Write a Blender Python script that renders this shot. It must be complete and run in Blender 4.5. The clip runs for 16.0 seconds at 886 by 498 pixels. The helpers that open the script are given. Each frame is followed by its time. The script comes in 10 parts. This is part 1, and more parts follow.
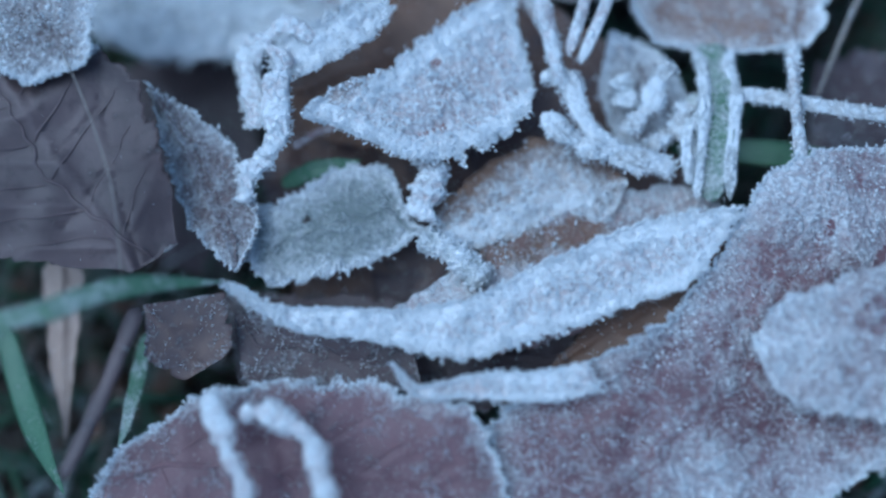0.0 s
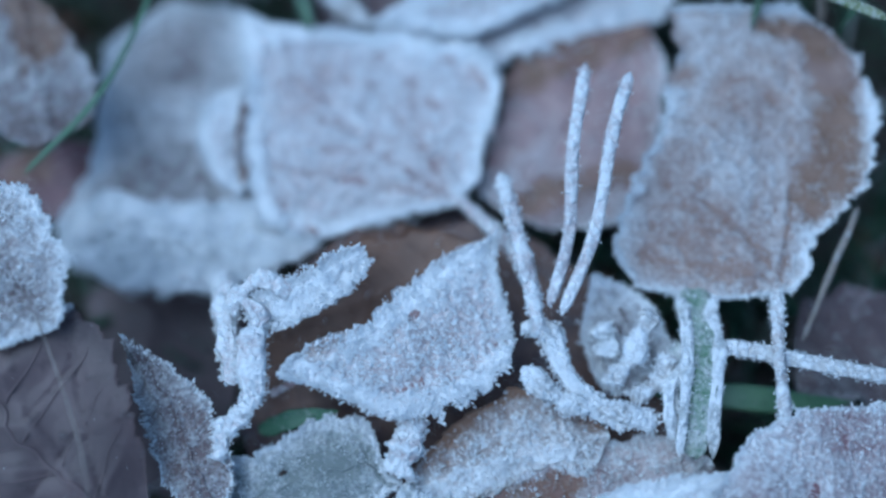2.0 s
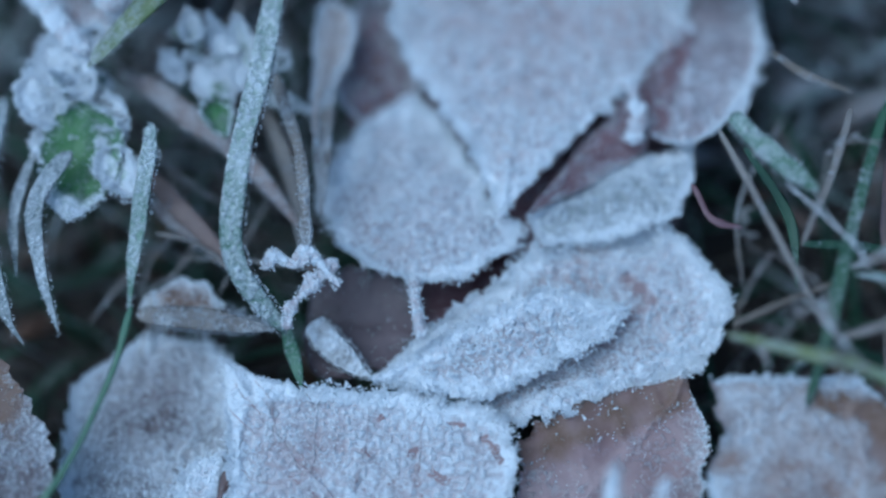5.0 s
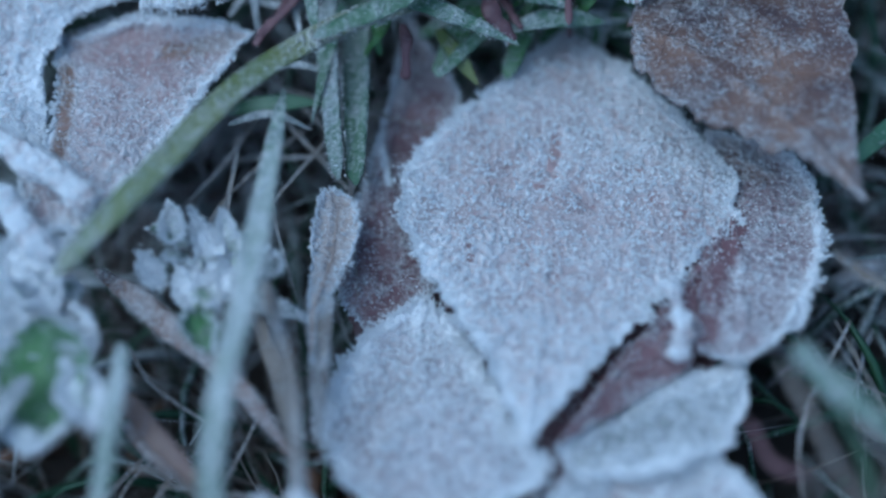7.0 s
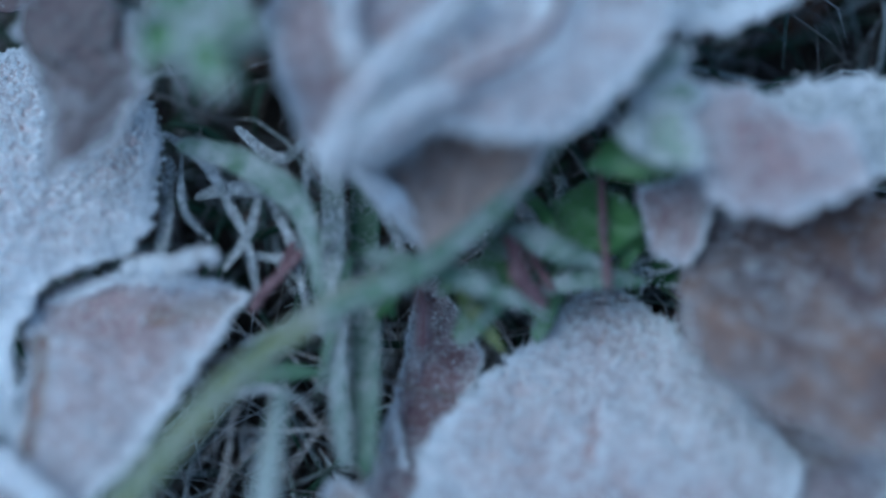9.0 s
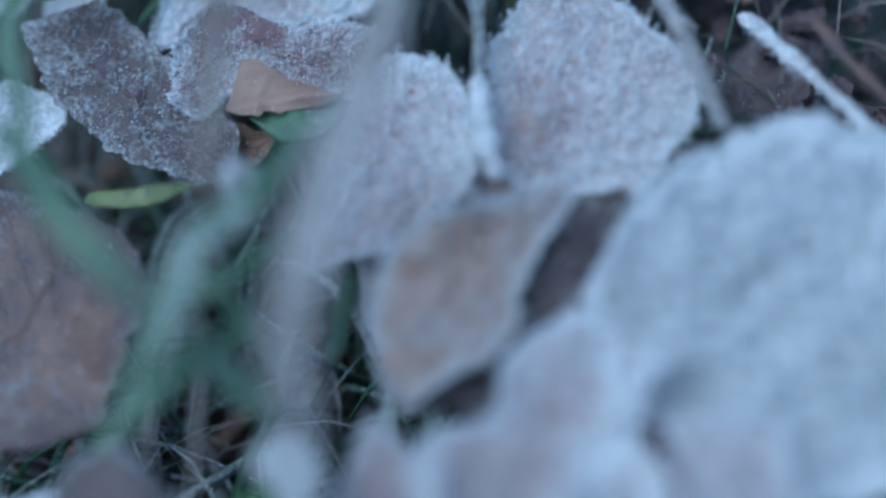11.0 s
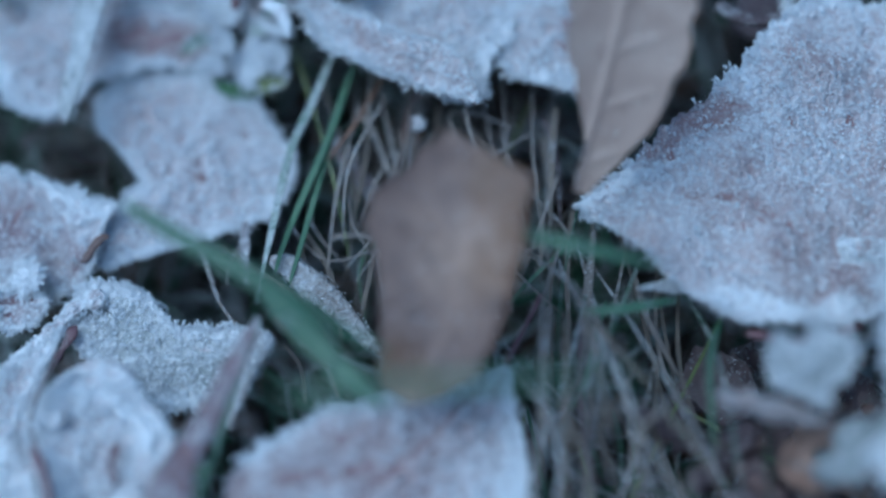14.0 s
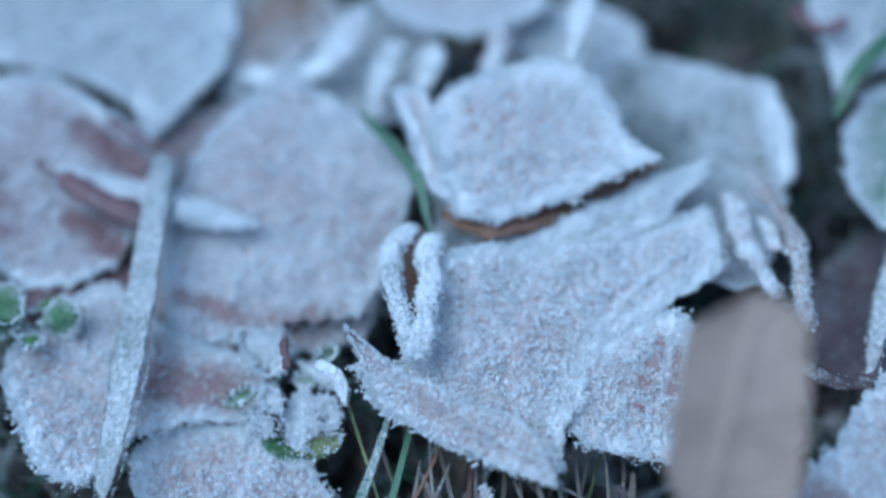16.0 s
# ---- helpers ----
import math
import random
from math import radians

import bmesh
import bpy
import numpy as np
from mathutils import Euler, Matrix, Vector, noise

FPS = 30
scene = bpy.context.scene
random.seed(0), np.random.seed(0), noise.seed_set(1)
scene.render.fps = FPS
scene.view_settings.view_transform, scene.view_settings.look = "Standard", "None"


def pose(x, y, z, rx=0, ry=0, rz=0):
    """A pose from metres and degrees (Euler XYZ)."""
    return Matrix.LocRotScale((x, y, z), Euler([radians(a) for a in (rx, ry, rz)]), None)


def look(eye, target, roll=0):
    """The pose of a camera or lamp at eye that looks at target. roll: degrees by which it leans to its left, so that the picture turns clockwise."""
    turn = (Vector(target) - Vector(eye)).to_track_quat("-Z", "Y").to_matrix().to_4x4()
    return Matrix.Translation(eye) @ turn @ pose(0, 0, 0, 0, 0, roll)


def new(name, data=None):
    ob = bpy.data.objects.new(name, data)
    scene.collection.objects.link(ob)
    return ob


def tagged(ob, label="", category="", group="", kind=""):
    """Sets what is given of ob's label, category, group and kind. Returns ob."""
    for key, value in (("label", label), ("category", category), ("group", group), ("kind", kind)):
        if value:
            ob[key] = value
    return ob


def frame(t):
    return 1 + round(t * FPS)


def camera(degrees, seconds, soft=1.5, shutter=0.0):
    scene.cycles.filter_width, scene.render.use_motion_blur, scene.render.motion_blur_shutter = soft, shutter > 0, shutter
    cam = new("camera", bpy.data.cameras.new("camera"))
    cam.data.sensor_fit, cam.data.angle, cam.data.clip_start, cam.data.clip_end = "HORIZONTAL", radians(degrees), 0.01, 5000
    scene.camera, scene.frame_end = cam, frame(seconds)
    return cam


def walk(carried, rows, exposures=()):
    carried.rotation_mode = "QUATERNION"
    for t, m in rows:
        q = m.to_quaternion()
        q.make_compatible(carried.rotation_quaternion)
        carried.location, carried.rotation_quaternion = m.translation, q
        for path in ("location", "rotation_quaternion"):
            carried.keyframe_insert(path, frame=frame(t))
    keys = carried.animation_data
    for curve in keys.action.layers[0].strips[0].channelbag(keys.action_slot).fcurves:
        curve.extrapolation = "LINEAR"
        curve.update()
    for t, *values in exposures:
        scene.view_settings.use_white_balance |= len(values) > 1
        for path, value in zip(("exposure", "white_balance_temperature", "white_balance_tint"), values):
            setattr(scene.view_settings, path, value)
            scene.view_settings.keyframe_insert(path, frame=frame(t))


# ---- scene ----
# A hand's width over frosted autumn leaves and grass. Lengths of things are given in centimetres.
CM = 0.01

# ---- camera ----
cam = camera(40.0, 16.0, soft=2.6)
cam.data.dof.use_dof = True
cam.data.dof.focus_distance = 0.150
cam.data.dof.aperture_fstop = 3.7
PATH = [
    (0.0, -0.003, -4.083, 18.536, 13.55, 1.60, -3.98),
    (0.5, 0.219, -3.337, 18.489, 13.77, 1.54, -3.98),
    (1.0, 0.363, -2.633, 18.624, 14.10, 1.50, -3.98),
    (1.5, 0.426, -1.990, 18.890, 14.45, 1.56, -3.96),
    (2.0, 0.518, -1.233, 19.005, 14.58, 1.74, -3.85),
    (2.5, 0.702, -0.311, 19.059, 14.95, 1.91, -3.67),
    (3.0, 0.867, 0.592, 19.144, 15.53, 2.11, -3.64),
    (3.5, 0.891, 1.326, 19.112, 16.06, 2.26, -3.59),
    (4.0, 0.865, 1.964, 18.784, 16.26, 2.34, -3.55),
    (4.2, 0.859, 2.216, 18.657, 16.37, 2.38, -3.54),
    (6.3, 1.209, 4.819, 17.019, 19.40, 3.65, -3.25),
    (6.5, 1.204, 5.064, 16.918, 19.64, 3.74, -3.23),
    (7.0, 1.178, 5.682, 16.661, 20.23, 3.95, -3.17),
    (7.5, 1.120, 6.364, 16.398, 20.87, 4.17, -3.13),
    (8.0, 1.169, 7.195, 16.048, 21.20, 4.33, -2.85),
    (8.2, 1.185, 7.534, 15.922, 21.35, 4.38, -2.78),
    (10.3, 1.030, 11.515, 16.158, 24.86, 4.51, -4.66),
    (10.5, 0.857, 12.053, 16.213, 25.06, 4.36, -4.75),
    (11.0, 0.390, 13.429, 16.361, 25.55, 3.92, -4.98),
    (11.5, -0.045, 14.700, 16.406, 26.09, 3.28, -5.44),
    (12.0, -0.258, 15.946, 16.303, 26.73, 2.83, -5.49),
    (12.5, -0.286, 17.245, 16.176, 27.24, 2.76, -5.52),
    (13.0, -0.285, 18.471, 16.261, 27.71, 2.79, -5.56),
    (13.5, -0.218, 19.883, 16.375, 27.31, 2.86, -5.34),
    (14.0, -0.125, 21.136, 16.499, 26.89, 2.95, -5.13),
    (14.5, -0.125, 22.198, 16.757, 26.96, 3.06, -4.90),
    (15.0, -0.279, 23.146, 16.990, 27.46, 2.94, -4.71),
    (15.5, -0.546, 24.256, 17.176, 27.92, 2.34, -4.80),
    (16.0, -0.970, 25.290, 17.408, 29.36, 1.67, -6.22),
]
walk(cam, [(t, pose(x * CM, y * CM, z * CM, rx, ry, rz)) for t, x, y, z, rx, ry, rz in PATH],
     exposures=[(0.0, -0.36, 4440, -4), (3.0, -0.33, 4440, -4), (4.2, -0.40, 4440, -5), (6.5, -0.47, 4455, -4), (8.2, -0.45, 4495, -4), (10.6, -0.35, 4535, -4), (12.0, -0.45, 4475, -5), (14.0, -0.41, 4435, -5), (16.0, -0.21, 4490, -5)])

# ---- sky and light: a cold, hazy morning under a veiled sky ----
world = bpy.data.worlds.new("world")
scene.world = world
world.use_nodes = True
sky = world.node_tree.nodes.new("ShaderNodeTexSky")
sky.sky_type = "NISHITA"
sky.sun_disc = False
sky.sun_elevation, sky.sun_rotation = radians(65), radians(-75)
sky.dust_density, sky.air_density = 4.0, 1.2
back = world.node_tree.nodes["Background"]
back.inputs["Strength"].default_value = 0.12
world.node_tree.links.new(sky.outputs["Color"], back.inputs["Color"])
sun = new("sun", bpy.data.lights.new("sun", "SUN"))
sun.data.energy, sun.data.angle, sun.data.color = 1.2, radians(60), (0.93, 0.97, 1.0)
sun.matrix_world = look((-0.45, 0.12, 1.0), (0, 0, 0))


# ---- materials ----
def shader(name):
    m = bpy.data.materials.new(name)
    m.use_nodes = True
    nodes, links = m.node_tree.nodes, m.node_tree.links
    return m, nodes, links, nodes["Principled BSDF"]


def noise_node(nodes, links, scale, detail=3.0, rough=0.55):
    co = nodes.new("ShaderNodeTexCoord")
    n = nodes.new("ShaderNodeTexNoise")
    n.inputs["Scale"].default_value, n.inputs["Detail"].default_value, n.inputs["Roughness"].default_value = scale, detail, rough
    links.new(co.outputs["Object"], n.inputs["Vector"])
    return n.outputs["Fac"]


def calc(nodes, links, op, a, b, clamp=False):
    n = nodes.new("ShaderNodeMath")
    n.operation, n.use_clamp = op, clamp
    for socket, v in zip(n.inputs, (a, b)):
        if isinstance(v, (int, float)):
            socket.default_value = v
        else:
            links.new(v, socket)
    return n.outputs[0]


def blend(nodes, links, fac, a, b):
    n = nodes.new("ShaderNodeMix")
    n.data_type = "RGBA"
    for socket, v in zip((n.inputs[0], n.inputs[6], n.inputs[7]), (fac, a, b)):
        if isinstance(v, (int, float)):
            socket.default_value = v
        elif isinstance(v, tuple):
            socket.default_value = (*v, 1)
        else:
            links.new(v, socket)
    return n.outputs[2]


FROST = (0.94, 0.94, 0.945)


def plant_material(name, one, two, dark, rough=0.6, gain=1.7, thin=0.03):
    """A leaf or stem: blotched colour, veins, dark flecks, and rime where the mesh carries it."""
    m, nodes, links, bsdf = shader(name)
    info = nodes.new("ShaderNodeObjectInfo").outputs["Random"]
    blotch = noise_node(nodes, links, 95.0, 4.0, 0.6)
    mid = noise_node(nodes, links, 420.0, 3.0)
    fine = noise_node(nodes, links, 1900.0, 2.0, 0.6)
    shift = calc(nodes, links, "MULTIPLY", calc(nodes, links, "SUBTRACT", info, 0.5), 0.35)
    f = calc(nodes, links, "MULTIPLY", calc(nodes, links, "SUBTRACT", blotch, 0.38), 3.6)
    col = blend(nodes, links, calc(nodes, links, "ADD", f, shift, True), one, two)
    fleck = calc(nodes, links, "MULTIPLY", calc(nodes, links, "SUBTRACT", mid, 0.56), 5.0, True)
    col = blend(nodes, links, calc(nodes, links, "MULTIPLY", fleck, 0.75), col, dark)
    vein = nodes.new("ShaderNodeAttribute")
    vein.attribute_name = "vein"
    col = blend(nodes, links, calc(nodes, links, "MULTIPLY", vein.outputs["Fac"], 0.2), col, tuple(min(1, c * 1.5 + 0.03) for c in two))
    stain = nodes.new("ShaderNodeAttribute")
    stain.attribute_name = "stain"
    col = blend(nodes, links, calc(nodes, links, "MULTIPLY", stain.outputs["Fac"], calc(nodes, links, "MULTIPLY", mid, 1.5, True)), col, blend(nodes, links, blotch, (0.13, 0.072, 0.045), (0.27, 0.155, 0.085)))
    rime = nodes.new("ShaderNodeAttribute")
    rime.attribute_name = "rime"
    r = calc(nodes, links, "ADD", calc(nodes, links, "MULTIPLY", rime.outputs["Fac"], 1.0), -0.345)
    r = calc(nodes, links, "ADD", r, calc(nodes, links, "MULTIPLY", calc(nodes, links, "SUBTRACT", fine, 0.5), 1.1))
    r = calc(nodes, links, "ADD", r, calc(nodes, links, "MULTIPLY", calc(nodes, links, "SUBTRACT", mid, 0.5), 0.85))
    r = calc(nodes, links, "MULTIPLY", r, gain, True)
    co = nodes.new("ShaderNodeTexCoord")
    bent = nodes.new("ShaderNodeVectorMath")
    bent.operation = "MULTIPLY_ADD"
    wobble = nodes.new("ShaderNodeTexNoise")
    wobble.inputs["Scale"].default_value = 900.0
    links.new(co.outputs["Object"], wobble.inputs["Vector"])
    links.new(wobble.outputs["Color"], bent.inputs[0])
    bent.inputs[1].default_value = (0.0011, 0.0011, 0.0011)
    links.new(co.outputs["Object"], bent.inputs[2])
    clod = nodes.new("ShaderNodeTexVoronoi")
    clod.inputs["Scale"].default_value = 1050.0
    links.new(bent.outputs["Vector"], clod.inputs["Vector"])
    thick = calc(nodes, links, "MAXIMUM", calc(nodes, links, "ADD", calc(nodes, links, "MULTIPLY", rime.outputs["Fac"], 1.6), -1.18), 0.40)
    cell = calc(nodes, links, "SUBTRACT", 1.6, calc(nodes, links, "MULTIPLY", clod.outputs["Distance"], 1.9), True)
    r = calc(nodes, links, "MULTIPLY", r, calc(nodes, links, "ADD", thick, calc(nodes, links, "MULTIPLY", cell, 0.43), True))
    links.new(blend(nodes, links, r, col, FROST), bsdf.inputs["Base Color"])
    links.new(calc(nodes, links, "ADD", calc(nodes, links, "MULTIPLY", r, 0.25), rough - 0.1), bsdf.inputs["Roughness"])
    bump = nodes.new("ShaderNodeBump")
    bump.inputs["Strength"].default_value, bump.inputs["Distance"].default_value = 0.65, 0.0007
    links.new(calc(nodes, links, "ADD", calc(nodes, links, "MULTIPLY", calc(nodes, links, "ADD", fine, calc(nodes, links, "MULTIPLY", cell, calc(nodes, links, "SUBTRACT", 1.8, calc(nodes, links, "MULTIPLY", thick, 1.9), True))), r), calc(nodes, links, "MULTIPLY", mid, 0.4)), bump.inputs["Height"])
    links.new(bump.outputs["Normal"], bsdf.inputs["Normal"])
    glow = nodes.new("ShaderNodeBsdfTranslucent")
    links.new(col, glow.inputs["Color"])
    both = nodes.new("ShaderNodeMixShader")
    both.inputs["Fac"].default_value = thin
    links.new(bsdf.outputs["BSDF"], both.inputs[1])
    links.new(glow.outputs["BSDF"], both.inputs[2])
    links.new(both.outputs["Shader"], nodes["Material Output"].inputs["Surface"])
    return m


MAT = {
    "pink": plant_material("pinkish_brown_leaf", (0.31, 0.19, 0.18), (0.41, 0.29, 0.275), (0.16, 0.09, 0.09)),
    "brown": plant_material("brown_leaf", (0.15, 0.082, 0.052), (0.26, 0.145, 0.088), (0.07, 0.04, 0.03)),
    "russet": plant_material("russet_leaf", (0.22, 0.145, 0.115), (0.41, 0.275, 0.20), (0.10, 0.065, 0.055)),
    "umber": plant_material("umber_leaf", (0.095, 0.062, 0.064), (0.235, 0.14, 0.10), (0.06, 0.045, 0.055)),
    "old_straw": plant_material("old_straw", (0.105, 0.085, 0.065), (0.19, 0.15, 0.115), (0.05, 0.04, 0.03)),
    "ochre": plant_material("ochre_leaf", (0.32, 0.20, 0.145), (0.43, 0.285, 0.21), (0.20, 0.12, 0.08)),
    "hazel": plant_material("hazel_leaf", (0.25, 0.165, 0.135), (0.34, 0.235, 0.19), (0.12, 0.075, 0.065)),
    "tan": plant_material("tan_leaf", (0.43, 0.31, 0.245), (0.51, 0.385, 0.31), (0.34, 0.23, 0.175), thin=0.08),
    "mauve": plant_material("dull_mauve_leaf", (0.085, 0.06, 0.062), (0.14, 0.098, 0.098), (0.04, 0.028, 0.03)),
    "maroon": plant_material("maroon_leaf", (0.15, 0.078, 0.085), (0.22, 0.122, 0.13), (0.075, 0.04, 0.048)),
    "teal": plant_material("grey_green_leaf", (0.15, 0.17, 0.16), (0.22, 0.24, 0.23), (0.05, 0.06, 0.055)),
    # Darker copy of grass_green: the shade deep down among leaves is in its colour.
    "dark_shaded_green": plant_material("dark_shaded_grass", (0.028, 0.07, 0.036), (0.055, 0.115, 0.055), (0.018, 0.04, 0.022), 0.55),
    "green": plant_material("grass_green", (0.075, 0.155, 0.085), (0.13, 0.22, 0.125), (0.05, 0.10, 0.055), 0.5, thin=0.08),
    "herb": plant_material("fresh_green_herb", (0.075, 0.17, 0.055), (0.125, 0.245, 0.075), (0.03, 0.065, 0.02), 0.5, thin=0.08),
    "lime": plant_material("yellow_green_grass", (0.15, 0.20, 0.06), (0.24, 0.26, 0.10), (0.08, 0.09, 0.03), 0.5, thin=0.08),
    "straw": plant_material("dry_straw", (0.185, 0.155, 0.135), (0.29, 0.25, 0.215), (0.10, 0.08, 0.07)),
}
rime_mat, nodes, links, bsdf = shader("hoarfrost")
grain = noise_node(nodes, links, 900.0)
links.new(blend(nodes, links, grain, (0.935, 0.935, 0.942), (0.99, 0.988, 0.99)), bsdf.inputs["Base Color"])
bsdf.inputs["Roughness"].default_value = 0.45
clear = nodes.new("ShaderNodeBsdfTranslucent")
clear.inputs["Color"].default_value = (0.97, 0.98, 0.99, 1)
mix = nodes.new("ShaderNodeMixShader")
mix.inputs["Fac"].default_value = 0.45
links.new(bsdf.outputs["BSDF"], mix.inputs[1])
links.new(clear.outputs["BSDF"], mix.inputs[2])
links.new(mix.outputs["Shader"], nodes["Material Output"].inputs["Surface"])

soil_mat, nodes, links, bsdf = shader("dark_soil")
bits = noise_node(nodes, links, 260.0, 5.0, 0.65)
links.new(blend(nodes, links, bits, (0.014, 0.012, 0.010), (0.055, 0.042, 0.032)), bsdf.inputs["Base Color"])
bsdf.inputs["Roughness"].default_value = 0.9
bump = nodes.new("ShaderNodeBump")
bump.inputs["Distance"].default_value = 0.002
links.new(bits, bump.inputs["Height"])
links.new(bump.outputs["Normal"], bsdf.inputs["Normal"])

# ---- mesh tools ----
rng = np.random.default_rng(7)


def mesh_part(name, co, faces, material, parent=None, label="", rime=None, vein=None, smooth=True, stain=None):
    """One mesh object from arrays in centimetres (faces: one array of tris or quads, or a list of them)."""
    me = bpy.data.meshes.new(name)
    groups = faces if isinstance(faces, list) else [faces]
    loops = np.concatenate([g.ravel() for g in groups]).astype(np.int32)
    sizes = np.concatenate([np.full(len(g), g.shape[1]) for g in groups])
    me.vertices.add(len(co))
    me.vertices.foreach_set("co", (np.asarray(co) * CM).astype(np.float32).ravel())
    me.loops.add(len(loops))
    me.loops.foreach_set("vertex_index", loops)
    me.polygons.add(len(sizes))
    me.polygons.foreach_set("loop_start", np.concatenate([[0], np.cumsum(sizes)[:-1]]).astype(np.int32))
    me.polygons.foreach_set("loop_total", sizes.astype(np.int32))
    me.polygons.foreach_set("use_smooth", np.full(len(sizes), smooth))
    for key, values in (("rime", rime), ("vein", vein), ("stain", stain)):
        if values is not None:
            me.attributes.new(key, "FLOAT", "POINT").data.foreach_set("value", np.asarray(values, np.float32).ravel())
    me.materials.append(material)
    me.update(calc_edges=True)
    me.validate()
    ob = new(name, me)
    ob.parent = parent
    return tagged(ob, label)


def smooth_noise(x, y, seed):
    """Value noise over a plane, about -1 to 1."""
    g = np.random.default_rng(seed).uniform(-1, 1, (64, 64))
    xi, yi = np.floor(x).astype(int), np.floor(y).astype(int)
    fx, fy = x - xi, y - yi
    fx, fy = fx * fx * (3 - 2 * fx), fy * fy * (3 - 2 * fy)
    a, b, c, d = g[xi % 64, yi % 64], g[(xi + 1) % 64, yi % 64], g[xi % 64, (yi + 1) % 64], g[(xi + 1) % 64, (yi + 1) % 64]
    return (a * (1 - fx) + b * fx) * (1 - fy) + (c * (1 - fx) + d * fx) * fy


def spline(points, s):
    """Catmull-Rom through evenly keyed rows, at s in 0 to 1."""
    p = np.asarray(points, float)
    p = p[:, None] if p.ndim == 1 else p
    q = np.vstack([2 * p[0] - p[1], p, 2 * p[-1] - p[-2]])
    u = np.clip(s, 0, 1) * (len(p) - 1)
    k = np.minimum(u.astype(int), len(p) - 2)
    f = (u - k)[:, None]
    a, b, c, d = q[k], q[k + 1], q[k + 2], q[k + 3]
    return b + 0.5 * f * (c - a + f * (2 * a - 5 * b + 4 * c - d + f * (3 * (b - c) + d - a)))


TETRA = np.array([(1, 1, 1), (1, -1, -1), (-1, 1, -1), (-1, -1, 1)]) / 3 ** 0.5


def rime_grains(place, normal, size, parent, spiky=0.0):
    """Hoarfrost: many small slivers of ice, tilted at random, one mesh."""
    n = len(place)
    if n < 4:
        return
    spiky = np.broadcast_to(np.asarray(spiky, float), (n,))
    a = rng.normal(size=(n, 3)) * (0.75 - 0.35 * spiky)[:, None] + normal
    a /= np.linalg.norm(a, axis=1)[:, None]
    b = np.cross(a, rng.normal(size=(n, 3)))
    b /= np.linalg.norm(b, axis=1)[:, None] + 1e-9
    c = np.cross(a, b)
    r = size * rng.uniform(0.6, 1.4, n)
    long = rng.uniform(0.5, 1.7, n) * (1 + 0.9 * spiky)
    t = TETRA[None] * r[:, None, None]
    co = place[:, None] + t[..., :1] * a[:, None] * long[:, None, None] + t[..., 1:2] * b[:, None] + t[..., 2:] * c[:, None]
    f = (np.arange(n)[:, None, None] * 4 + np.array([(0, 1, 2), (0, 3, 1), (0, 2, 3), (1, 3, 2)])).reshape(-1, 3)
    ob = mesh_part("rime", co.reshape(-1, 3), f, rime_mat, parent, "white granular hoarfrost", smooth=False)
    tagged(ob, kind="stuff")


LABELS = {"hazel": "hazel brown", "ochre": "ochre brown", "umber": "dark umber", "russet": "russet brown", "pink": "pinkish brown", "brown": "brown", "tan": "light tan", "mauve": "dull mauve", "maroon": "maroon", "teal": "grey-green", "green": "green", "herb": "fresh green"}
STATIONS = np.array([0, 0.03, 0.08, 0.15, 0.24, 0.34, 0.45, 0.56, 0.66, 0.76, 0.85, 0.92, 0.97, 1.0])


def near_lines(x, y, lines, seed, ragged=0.5):
    """How far inside bands along lines over the plane (rows of half width and points, cm): 1 within, 0 outside, with a ragged border."""
    inside = np.zeros(np.shape(x))
    jag = ragged * (0.65 * smooth_noise(x * 2.3 + 5, y * 2.3 + 9, seed + 31) + 0.5 * smooth_noise(x * 6.1, y * 6.1, seed + 32))
    for wide, *points in lines:
        best = np.full(np.shape(x), 1e9)
        for (ax, ay), (bx, by) in zip(points, points[1:] or points):
            ux, uy = bx - ax, by - ay
            k = np.clip(((x - ax) * ux + (y - ay) * uy) / (ux * ux + uy * uy + 1e-9), 0, 1)
            best = np.minimum(best, np.hypot(x - ax - k * ux, y - ay - k * uy))
        f = np.clip((1.45 - best / wide - jag) / 0.9, 0, 1)
        inside = np.maximum(inside, f * f * (3 - 2 * f))
    return inside


